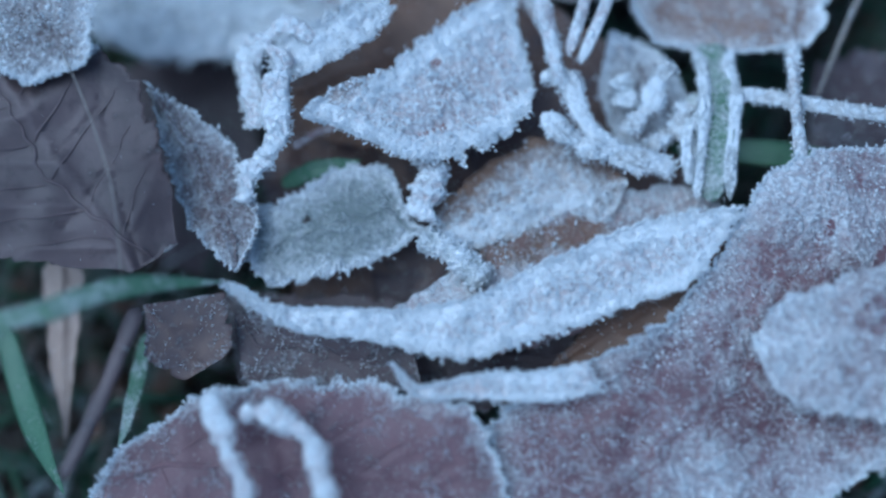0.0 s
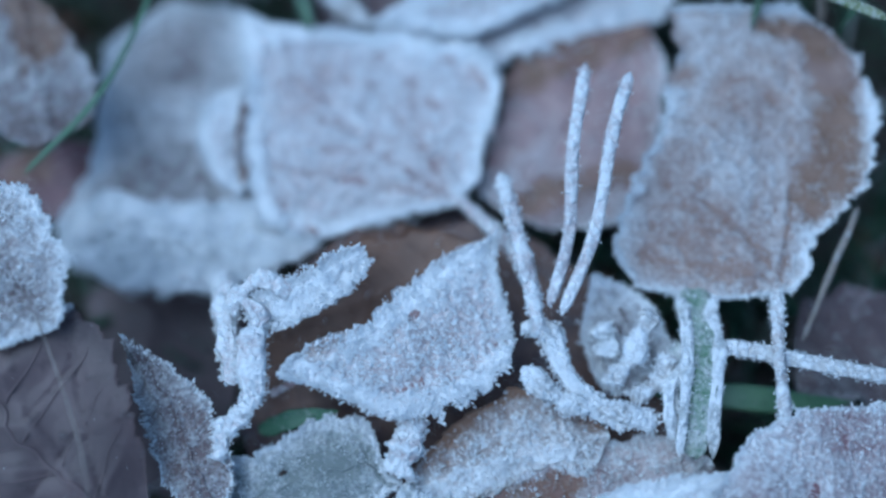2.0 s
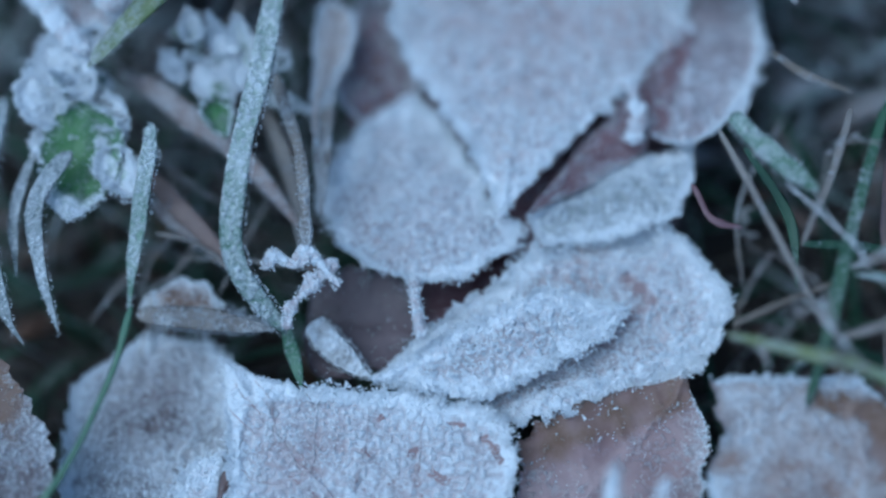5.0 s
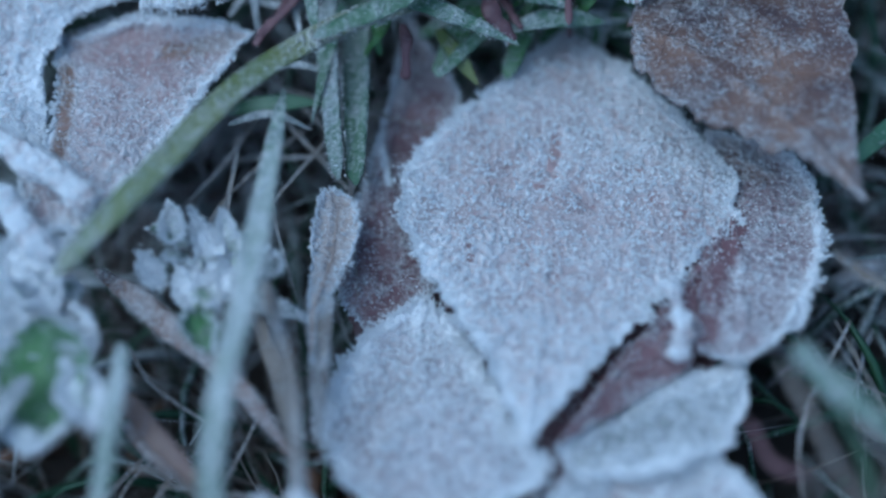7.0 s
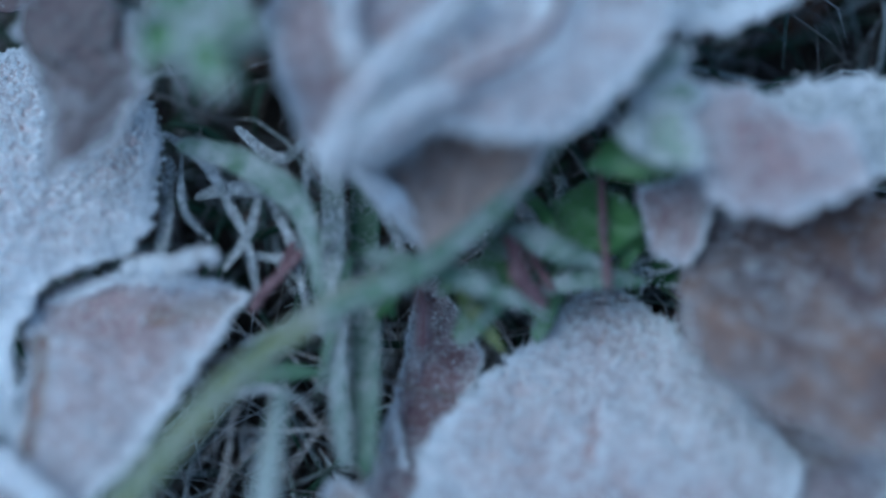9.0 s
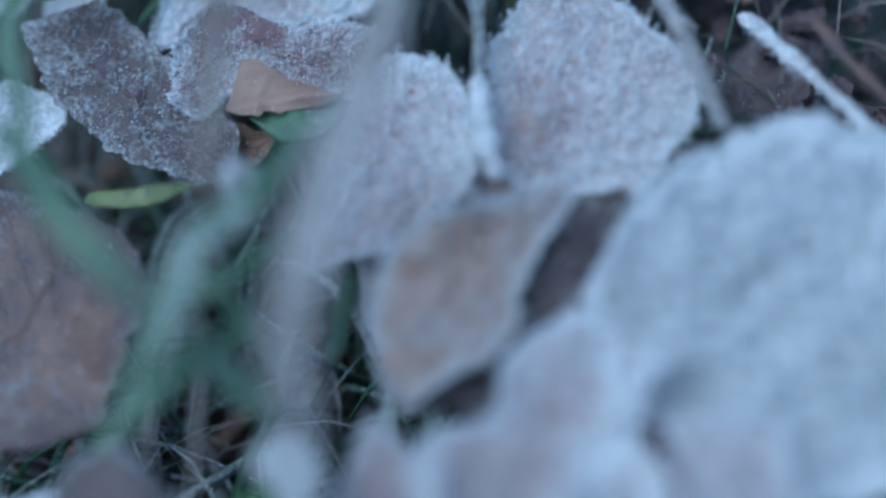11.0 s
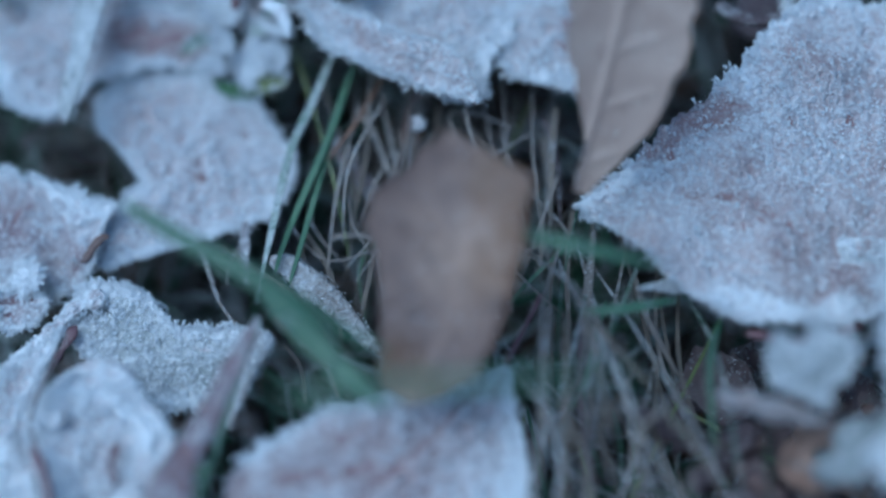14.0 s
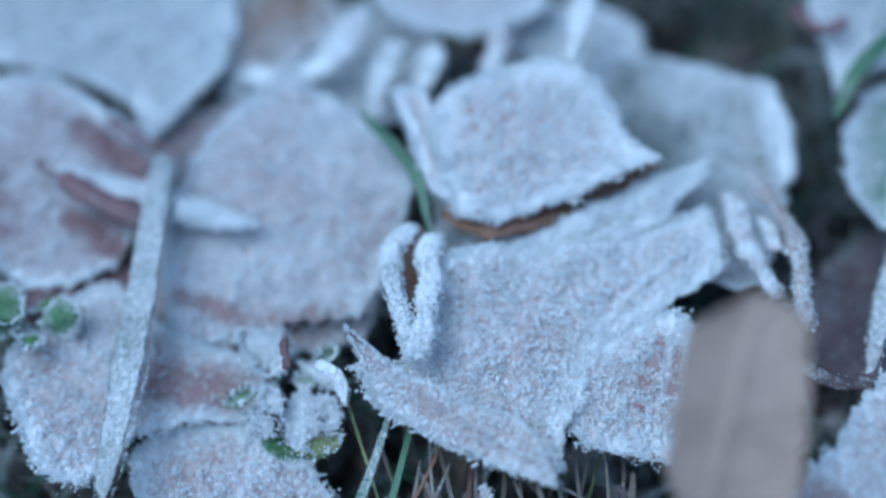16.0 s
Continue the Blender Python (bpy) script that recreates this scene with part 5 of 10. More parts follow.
blade("teal", [(-1.86, 10.28, 3.07), (-1.51, 10.18, 3.08), (-1.06, 9.98, 3.01)], 0.25, 0.6)
blade("straw", [(-3.44, 7.31, 3.13), (-2.48, 7.16, 3.23), (-1.65, 6.99, 3.15)], 0.28, 0.4)
leaf("brown", (-3.27, 7.65, 2.97), (-2.34, 7.32, 3.02), (0.02, 0.05, 0.13, 0.24, 0.31, 0.31, 0.30, 0.30, 0.29, 0.20, 0.13, 0.07, 0.03, 0.01), (0.02, 0.05, 0.14, 0.26, 0.30, 0.29, 0.28, 0.26, 0.22, 0.15, 0.10, 0.05, 0.02, 0.01), frost=0.3, rim=1, roll=-0.151)
blade("hazel", [(-3.31, 8.95, 2.91), (-2.58, 8.31, 3.01), (-2.05, 7.80, 2.92)], 0.28, 0.5)
blade("hazel", [(-3.45, 10.63, 3.17), (-2.69, 9.95, 3.17), (-2.00, 9.42, 3.07)], 0.33, 0.5)
blade("straw", [(-3.51, 7.51, 2.76), (-2.71, 7.35, 2.81), (-1.80, 7.16, 2.67)], 0.47, 0.7)
stem("straw", [(-1.52, 10.32, 3.63), (-1.17, 8.98, 3.89), (-1.13, 7.82, 3.79)], 0.15, 0.5)
blade("green", [(-1.56, 7.11, 2.94), (-1.42, 6.64, 3.16), (-1.32, 6.16, 3.19)], 0.18, 0.3)
blade("green", [(5.42, 11.46, 3.02), (5.92, 11.84, 2.96), (6.75, 12.38, 2.87)], 0.24, 0.2)
blade("old_straw", [(4.96, 10.24, 3.38), (5.36, 9.83, 3.43), (6.00, 9.47, 3.47)], 0.11, 0.3)
leaf("tan", (0.60, 13.78, 3.84), (1.45, 15.88, 4.27), (0.35, 0.39, 0.49, 0.63, 1.03, 1.23, 1.35, 1.33, 1.23, 1.13, 0.84, 0.45, 0.18, 0.08), (0.02, 0.04, 0.10, 0.19, 0.30, 0.39, 0.50, 0.60, 0.60, 0.60, 0.39, 0.21, 0.08, 0.03), frost=0.4, rim=0.4, cup=0.1, label="light tan leaf curled into a cup with frosted sides", roll=0.038)
blade("pink", [(-0.51, 15.38, 4.07), (-0.20, 14.72, 4.06), (0.07, 14.43, 3.95), (0.32, 13.97, 3.75)], 0.29, 1)
leaf("pink", (-0.60, 15.19, 4.27), (0.68, 16.09, 4.21), (-0.55, -0.37, 0.02, 0.10, 0.20, 0.32, 0.45, 0.57, 0.62, 0.44, 0.27, 0.15, 0.05, 0.02), (0.68, 0.68, 0.68, 0.69, 0.70, 0.70, 0.70, 0.70, 0.70, 0.71, 0.71, 0.39, 0.15, 0.06), frost=0.95, rim=1, roll=0.021)
blade("teal", [(-2.89, 16.20, 2.90), (-2.22, 15.48, 3.17), (-1.91, 14.70, 2.97)], 0.15, 0.6)
blade("teal", [(-2.50, 15.27, 2.89), (-1.87, 15.21, 3.16), (-1.29, 15.05, 2.94)], 0.18, 0.6)
blade("teal", [(-2.80, 15.86, 2.90), (-2.75, 14.72, 3.20), (-2.91, 13.99, 3.03)], 0.18, 0.6)
blade("teal", [(-2.13, 14.29, 2.89), (-1.73, 14.73, 3.16), (-1.64, 15.72, 2.95)], 0.12, 0.6)
blade("teal", [(-2.02, 16.22, 2.86), (-1.39, 15.58, 3.13), (-1.00, 16.09, 2.92)], 0.14, 0.6)
blade("teal", [(-2.28, 14.69, 2.89), (-2.55, 15.02, 3.19), (-2.64, 15.95, 2.99)], 0.10, 0.6)
blade("teal", [(-1.71, 13.89, 2.88), (-1.79, 14.51, 3.16), (-2.13, 15.43, 2.97)], 0.09, 0.6)
blade("teal", [(-1.30, 14.32, 2.85), (-1.11, 15.08, 3.12), (-1.11, 16.01, 2.92)], 0.10, 0.6)
blade("teal", [(-1.59, 15.20, 2.85), (-1.25, 14.40, 3.14), (-1.15, 13.66, 2.95)], 0.12, 0.6)
blade("herb", [(1.36, 15.19, 2.82), (1.72, 14.45, 3.10), (1.95, 13.95, 2.71)], 0.17, 0.2)
blade("herb", [(2.47, 15.20, 2.77), (1.98, 14.36, 3.09), (1.66, 13.67, 2.73)], 0.16, 0.2)
blade("herb", [(2.85, 14.85, 2.75), (2.62, 14.09, 3.07), (2.34, 13.78, 2.69)], 0.20, 0.2)
blade("herb", [(1.03, 14.27, 2.84), (1.27, 13.73, 3.13), (1.66, 13.75, 2.73)], 0.14, 0.2)
blade("herb", [(2.07, 14.59, 2.79), (2.49, 14.10, 3.07), (3.01, 14.35, 2.66)], 0.23, 0.2)
blade("herb", [(-0.35, 13.53, 2.92), (-0.11, 13.67, 3.20), (0.07, 14.31, 2.79)], 0.11, 0.2)
blade("herb", [(-0.15, 13.52, 2.91), (-0.17, 13.90, 3.19), (-0.13, 14.55, 2.79)], 0.11, 0.2)
weed((2.71, 14.24, 2.28), 0.90, 9, 0.05, 1155)
blade("straw", [(-0.87, 10.31, 3.04), (-0.96, 9.43, 3.19), (-1.00, 8.42, 3.28)], 0.26, 0.45)
leaf("herb", (2.11, 14.63, 4.15), (3.68, 14.91, 4.27), (0.02, 0.05, 0.12, 0.23, 0.34, 0.36, 0.38, 0.41, 0.40, 0.28, 0.18, 0.09, 0.04, 0.01), (0.01, 0.03, 0.08, 0.15, 0.24, 0.35, 0.37, 0.37, 0.36, 0.35, 0.28, 0.15, 0.06, 0.02), frost=0.1, rim=0.2, roll=0)
leaf("herb", (1.74, 14.76, 3.10), (2.75, 14.20, 3.25), (0.02, 0.06, 0.16, 0.30, 0.43, 0.42, 0.40, 0.38, 0.37, 0.28, 0.17, 0.09, 0.03, 0.01), (0.01, 0.04, 0.10, 0.18, 0.29, 0.41, 0.45, 0.46, 0.47, 0.48, 0.39, 0.21, 0.08, 0.03), frost=0.15, rim=0.3, roll=-0.031)
blade("green", [(1.25, 14.38, 3.32), (1.75, 14.03, 3.40), (2.32, 13.80, 3.18)], 0.31, 0.40)
blade("green", [(1.53, 13.69, 3.02), (2.19, 13.75, 3.09), (2.78, 13.68, 2.97)], 0.26, 0.40)
stem("maroon", [(1.25, 14.27, 3.32), (1.31, 13.78, 3.32), (1.57, 13.42, 3.12)], 0.21, 0.15)
stem("maroon", [(0.19, 13.80, 3.18), (0.21, 13.44, 3.19), (0.18, 13.13, 2.90)], 0.14, 0.1)
blade("lime", [(0.60, 13.80, 2.97), (0.85, 13.41, 2.96), (1.08, 13.04, 2.77)], 0.20, 0.2)
leaf("pink", (2.74, 14.73, 3.25), (3.70, 14.63, 3.40), (0.00, 0.01, 0.02, 0.05, 0.07, 0.10, 0.14, 0.17, 0.16, 0.11, 0.07, 0.04, 0.01, 0.01), (0.07, 0.19, 0.50, 0.84, 0.87, 0.91, 0.95, 1.00, 0.83, 0.59, 0.37, 0.20, 0.07, 0.03), frost=0.5, rim=0.5, roll=-0.017)
leaf("teal", (3.72, 14.70, 3.79), (6.26, 15.14, 3.76), (0.05, 0.11, 0.30, 0.57, 0.72, 0.72, 0.71, 0.70, 0.70, 0.53, 0.33, 0.18, 0.07, 0.03), (0.02, 0.05, 0.13, 0.25, 0.40, 0.49, 0.54, 0.59, 0.64, 0.69, 0.69, 0.37, 0.14, 0.06), frost=0.75, rim=0.6, roll=0)
stem("mauve", [(3.35, 14.84, 4.09), (3.53, 14.46, 4.09), (3.74, 14.23, 3.89)], 0.21, 0.4)
blade("herb", [(1.46, 14.27, 2.90), (2.12, 14.76, 2.90), (2.51, 15.21, 2.90)], 0.16, 0.2)
blade("green", [(0.58, 13.10, 3.00), (1.08, 13.57, 3.00), (1.71, 13.97, 3.00)], 0.18, 0.35)
blade("green", [(1.25, 15.10, 3.00), (1.76, 14.58, 3.00), (2.05, 14.01, 3.00)], 0.14, 0.3)
blade("herb", [(2.53, 14.64, 2.90), (2.02, 14.38, 2.90), (1.29, 13.83, 2.90)], 0.14, 0.2)
blade("teal", [(-1.85, 14.44, 3.00), (-1.15, 14.30, 3.00), (-0.73, 14.50, 3.00)], 0.12, 0.55)
blade("teal", [(-1.94, 13.35, 2.90), (-1.32, 13.52, 2.90), (-0.84, 13.33, 2.90)], 0.11, 0.55)
blade("teal", [(-2.13, 12.71, 2.90), (-1.59, 12.81, 2.90), (-1.05, 12.55, 2.90)], 0.11, 0.5)
blade("green", [(-0.60, 14.33, 3.00), (-0.82, 13.43, 3.00), (-1.04, 12.58, 3.00)], 0.15, 0.4)
blade("teal", [(-0.44, 15.27, 3.00), (-0.04, 14.43, 3.00), (0.07, 13.66, 3.00)], 0.12, 0.5)
stem("maroon", [(1.35, 14.56, 3.10), (1.51, 14.01, 3.10), (1.68, 13.62, 3.10)], 0.11, 0.1)
stem("maroon", [(2.35, 15.29, 3.30), (2.31, 14.36, 3.30), (2.26, 13.50, 3.30)], 0.09, 0.15)
stem("maroon", [(-1.73, 13.64, 3.20), (-1.46, 13.99, 3.20), (-1.12, 14.34, 3.20)], 0.13, 0.15)
# third heap
leaf("teal", (1.39, 17.77, 4.68), (5.51, 17.01, 4.52), (0.69, 0.89, 1.43, 1.87, 2.16, 2.39, 2.59, 2.76, 2.61, 2.45, 2.24, 1.84, 1.55, 1.45), (-0.39, -0.12, 0.53, 0.72, 0.92, 1.10, 1.28, 1.41, 1.38, 1.08, 0.75, 0.32, 0.02, -0.78), frost=0.95, rim=1, wave=0.3, cup=0.12, label="broad grey round leaf buried under thick hoarfrost", roll=0.061, hole=(0.539, 1.31, 0.049))
leaf("pink", (-0.49, 14.25, 5.07), (-0.77, 17.18, 4.99), (0.02, 0.04, 0.11, 0.20, 0.29, 0.35, 0.41, 0.45, 0.47, 0.48, 0.30, 0.16, 0.06, 0.02), (0.05, 0.12, 0.31, 0.37, 0.45, 0.51, 0.40, 0.35, 0.35, 0.35, 0.33, 0.17, 0.07, 0.03), frost=0.55, rim=0.7, roll=-0.001)
leaf("pink", (-0.31, 15.56, 5.06), (1.32, 18.11, 4.95), (0.03, 0.08, 0.21, 0.40, 0.64, 0.67, 0.53, 0.13, 0.26, 0.37, 0.23, 0.12, 0.05, 0.02), (0.03, 0.08, 0.22, 0.42, 0.56, 0.68, 0.81, 0.83, 0.85, 0.81, 0.72, 0.64, 0.59, 0.57), frost=0.65, rim=0.9, roll=0.036)
leaf("pink", (-0.35, 14.12, 5.32), (2.84, 17.01, 5.12), (0.02, 0.06, 0.16, 0.29, 0.23, -0.05, -0.22, -0.35, -0.24, 0.08, 0.34, 0.10, -0.20, -0.36), (0.01, 0.03, 0.07, 0.13, 0.27, 0.82, 1.12, 1.25, 1.31, 1.21, 1.07, 0.79, 0.59, 0.52), frost=0.88, rim=0.6, wave=0.2, roll=0.047)
leaf("pink", (-0.35, 14.53, 5.17), (1.63, 16.87, 5.05), (0.03, 0.07, 0.19, 0.24, 0.24, 0.26, 0.23, 0.15, 0.08, 0.02, 0.01, 0.01, 0.00, 0.00), (0.01, 0.02, 0.05, 0.09, 0.17, 0.40, 0.65, 0.77, 0.86, 0.89, 0.74, 0.63, 0.28, 0.11), frost=0.75, rim=0.7, roll=0.041)
leaf("ochre", (-0.59, 17.45, 4.75), (1.48, 19.60, 5.05), (0.06, 0.14, 0.38, 0.60, 0.85, 0.99, 1.07, 0.92, 0.73, 0.52, 0.32, 0.17, 0.06, 0.03), (0.13, 0.26, 0.29, 0.32, 0.40, 0.63, 0.57, 0.38, 0.24, 0.22, 0.22, 0.22, 0.15, 0.06), frost=0.4, rim=0.6, bare=0.0, wave=0.15, label="ochre leaf tilted up among frosted leaves", roll=0.047, crust=[(0.10, (0.04, 19.40), (0.72, 19.55), (1.45, 19.67))], stain=[(0.12, (-0.23, 18.76), (0.50, 19.20), (1.30, 19.40))])
leaf("mauve", (0.88, 18.43, 4.12), (2.17, 19.72, 4.28), (0.02, 0.05, 0.14, 0.26, 0.41, 0.49, 0.50, 0.50, 0.50, 0.47, 0.29, 0.16, 0.06, 0.02), (0.02, 0.04, 0.10, 0.19, 0.26, 0.27, 0.28, 0.29, 0.30, 0.22, 0.14, 0.07, 0.03, 0.01), frost=0.35, rim=0.3, roll=0.043)
leaf("mauve", (-0.37, 17.42, 4.41), (1.88, 19.73, 4.54), (0.02, 0.05, 0.13, 0.25, 0.03, -0.21, -0.16, -0.10, -0.07, -0.04, -0.02, 0.00, -0.18, -0.26), (0.05, 0.13, 0.33, 0.63, 0.81, 0.77, 0.72, 0.67, 0.63, 0.54, 0.46, 0.39, 0.34, 0.32), frost=0.25, rim=0.2, roll=0.046)
stem("maroon", [(1.86, 16.63, 5.54), (1.99, 15.91, 5.59), (1.69, 15.36, 5.55), (0.87, 14.99, 5.54), (-0.03, 14.59, 5.60)], 0.10, 0.25)
stem("pink", [(1.20, 16.24, 5.44), (0.44, 15.61, 5.49), (-0.18, 14.89, 5.53), (-0.53, 14.15, 5.49)], 0.23, 0.95)
stem("pink", [(-0.19, 16.65, 5.30), (-0.26, 15.80, 5.33), (-0.01, 15.16, 5.46)], 0.21, 0.9)
stem("pink", [(0.91, 14.88, 5.53), (0.33, 14.71, 5.61), (-0.25, 14.31, 5.59)], 0.17, 0.95)
stem("pink", [(1.57, 16.81, 5.30), (1.87, 17.24, 5.15), (2.21, 17.54, 5.00)], 0.34, 1)
petiole(leaf("pink", (0.97, 19.91, 4.21), (1.67, 22.73, 4.66), (0.03, 0.08, 0.22, 0.34, 0.42, 0.51, 0.55, 0.49, 0.44, 0.31, 0.20, 0.10, 0.04, 0.02), (0.84, 1.41, 1.46, 1.54, 1.63, 1.79, 1.97, 1.90, 1.60, 1.24, 0.87, 0.47, 0.17, 0.07), frost=0.76, rim=0.7, roll=0.022), "pink", [(1.65, 22.62, 4.65), (1.81, 22.96, 5.02), (1.93, 23.29, 5.39)], 0.17, 0.9)
leaf("pink", (-1.36, 19.18, 4.27), (-0.18, 21.81, 4.51), (0.01, 0.02, 0.06, 0.11, 0.17, 0.21, 0.23, 0.24, 0.24, 0.24, 0.24, 0.23, 0.08, 0.03), (0.05, 0.12, 0.33, 0.61, 0.89, 1.13, 1.29, 1.35, 1.27, 1.11, 0.97, 0.81, 0.62, 0.55), frost=0.72, rim=0.5, roll=0.033)
stem("straw", [(0.68, 21.17, 4.73), (0.68, 20.48, 4.68), (0.77, 19.89, 4.56)], 0.23, 1)
stem("teal", [(0.84, 22.58, 4.91), (0.74, 21.74, 4.85), (0.68, 21.06, 4.72)], 0.16, 0.5)
stem("straw", [(2.71, 21.90, 5.12), (3.00, 20.98, 5.05), (3.23, 20.07, 4.82)], 0.16, 0.6)
blade("straw", [(0.08, 20.90, 7.29), (-0.35, 19.24, 7.69), (-0.78, 17.99, 7.78), (-1.08, 17.05, 7.55), (-1.09, 16.30, 6.99)], 0.47, 0.5, taper=(0.6, 1, 1, 0.9, 0.5), label="pale dry grass blade arching high over leaves")
blade("straw", [(-1.74, 21.28, 6.98), (-1.84, 19.68, 7.04), (-2.06, 18.83, 6.47)], 0.24, 0.25)
blade("green", [(-1.12, 19.90, 6.02), (-1.64, 18.84, 6.47), (-2.13, 18.42, 6.61), (-2.39, 17.64, 6.56), (-2.95, 17.04, 6.18)], 0.38, 0.35, taper=(0.5, 0.9, 1, 1, 0.6))
blade("green", [(-3.96, 19.97, 6.72), (-3.11, 18.56, 6.80), (-2.34, 17.69, 6.57)], 0.31, 0.2)
blade("green", [(-2.37, 17.90, 5.89), (-1.97, 17.45, 5.78), (-1.61, 17.01, 5.49)], 0.31, 0.3)
blade("green", [(-3.90, 22.09, 6.35), (-4.04, 21.16, 6.46), (-3.83, 20.01, 6.21)], 0.29, 0.3)
leaf("teal", (-2.07, 19.47, 5.48), (-1.93, 19.91, 5.68), (0.00, 0.01, 0.02, 0.04, 0.06, 0.09, 0.12, 0.13, 0.10, 0.07, 0.05, 0.03, 0.01, 0.01), (0.02, 0.04, 0.09, 0.17, 0.23, 0.23, 0.23, 0.23, 0.24, 0.21, 0.13, 0.07, 0.03, 0.01), frost=0.6, rim=0.4, roll=0.016)
weed((-1.46, 15.53, 6.26), 1.12, 6, 0.15, 483)
leaf("mauve", (-3.65, 14.76, 4.69), (-3.32, 17.23, 4.83), (0.00, 0.01, 0.02, 0.04, 0.07, 0.10, 0.22, 0.40, 0.57, 0.64, 0.57, 0.51, 0.19, 0.08), (0.05, 0.13, 0.35, 0.66, 0.80, 0.89, 0.98, 0.88, 0.79, 0.71, 0.47, 0.25, 0.09, 0.04), frost=0.3, rim=0.4, roll=0.012)
leaf("mauve", (-3.58, 16.02, 4.84), (-2.86, 16.67, 4.97), (0.52, 0.55, 0.62, 0.73, 0.86, 0.86, 0.86, 0.86, 0.86, 0.77, 0.68, 0.62, 0.57, 0.31), (-0.37, -0.17, 0.01, 0.04, 0.08, 0.12, 0.16, 0.22, 0.27, 0.22, 0.14, 0.07, 0.03, 0.01), frost=0.15, rim=0.2, cup=-0.2, roll=0.048)
blade("teal", [(-1.82, 16.82, 5.49), (-1.41, 16.56, 5.55), (-1.55, 16.08, 5.44)], 0.49, 0.7)
leaf("pink", (3.10, 14.71, 4.32), (5.03, 14.10, 4.28), (0.68, 0.69, 0.72, 0.77, 0.82, 0.81, 0.69, 0.58, 0.63, 0.72, 0.73, 0.39, 0.15, 0.06), (-0.56, -0.39, 0.03, 0.27, 0.59, 0.60, 0.60, 0.60, 0.56, 0.39, 0.25, 0.13, 0.05, 0.02), frost=0.6, rim=0.4, roll=0.051)
weed((2.57, 15.14, 4.51), 1.12, 6, 0.8, 1273)
leaf("umber", (-5.58, 17.77, 3.58), (-3.25, 19.59, 3.78), (0.07, 0.18, 0.48, 0.89, 1.43, 2.02, 2.07, 2.13, 2.18, 2.23, 1.86, 1.44, 1.09, 0.79), (0.03, 0.08, 0.22, 0.41, 0.66, 0.78, 0.88, 0.72, 0.51, 0.32, 0.17, 0.05, -0.19, -0.34), frost=0.3, rim=0.1, roll=0.052)
leaf("mauve", (-2.39, 20.84, 3.69), (-5.04, 23.20, 3.95), (0.05, 0.12, 0.32, 0.42, 0.53, 0.66, 0.63, 0.58, 0.51, 0.41, 0.30, 0.16, 0.06, 0.02), (0.07, 0.19, 0.50, 0.55, 0.60, 0.65, 0.72, 0.83, 0.86, 0.85, 0.82, 0.44, 0.16, 0.07), frost=0.35, rim=0.3, roll=-0.045)
leaf("maroon", (-3.07, 21.83, 3.93), (-0.47, 22.43, 4.04), (0.16, 0.39, 0.75, 0.85, 0.98, 1.12, 0.89, 0.57, 0.49, 0.40, 0.25, 0.13, 0.05, 0.02), (0.05, 0.13, 0.35, 0.33, 0.15, 0.14, 0.25, 0.45, 0.62, 0.79, 0.72, 0.38, 0.14, 0.06), frost=0.48, rim=0.7, roll=0.067, thaw=[(0.26, (-2.61, 22.79), (-2.21, 22.99), (-1.89, 22.68))])
leaf("ochre", (-2.38, 21.53, 4.07), (-0.94, 21.53, 4.15), (0.06, 0.16, 0.42, 0.79, 0.70, 0.58, 0.44, 0.34, 0.26, 0.19, 0.12, 0.06, 0.02, 0.01), (0.01, 0.02, 0.05, 0.09, 0.09, 0.09, 0.10, 0.10, 0.10, 0.08, 0.05, 0.03, 0.01, 0.00), frost=0.05, rim=0.1, roll=0.065)
leaf("brown", (-3.66, 21.41, 3.47), (-1.85, 21.42, 3.55), (0.01, 0.02, 0.04, 0.08, 0.13, 0.19, 0.25, 0.31, 0.34, 0.24, 0.15, 0.08, 0.03, 0.01), (0.01, 0.03, 0.07, 0.13, 0.21, 0.29, 0.35, 0.36, 0.37, 0.38, 0.39, 0.23, 0.09, 0.03), frost=0.15, rim=0.3, roll=0.06)
leaf("teal", (-5.51, 21.20, 3.46), (-4.43, 22.30, 3.61), (0.02, 0.04, 0.11, 0.20, 0.32, 0.45, 0.60, 0.75, 0.88, 1.02, 0.31, 0.17, 0.06, 0.03), (0.00, 0.01, 0.03, 0.05, 0.08, 0.11, 0.14, 0.17, 0.20, 0.19, 0.12, 0.06, 0.02, 0.01), frost=0.7, rim=0.9, roll=0.049)
leaf("teal", (-3.41, 23.26, 3.42), (-0.69, 23.54, 3.52), (0.10, 0.24, 0.64, 0.69, 0.74, 0.80, 0.86, 0.82, 0.63, 0.45, 0.28, 0.15, 0.06, 0.02), (-0.01, -0.02, -0.07, -0.12, -0.20, -0.23, -0.20, -0.04, 0.16, 0.36, 0.28, 0.17, 0.06, 0.03), frost=0.9, rim=0.6, roll=0.068)
blade("lime", [(-4.14, 20.63, 3.84), (-3.41, 20.49, 4.00), (-2.74, 20.59, 4.01)], 0.24, 0.25)
blade("green", [(-2.09, 21.61, 3.82), (-1.52, 21.21, 3.96), (-0.94, 21.34, 4.14)], 0.41, 0.3)
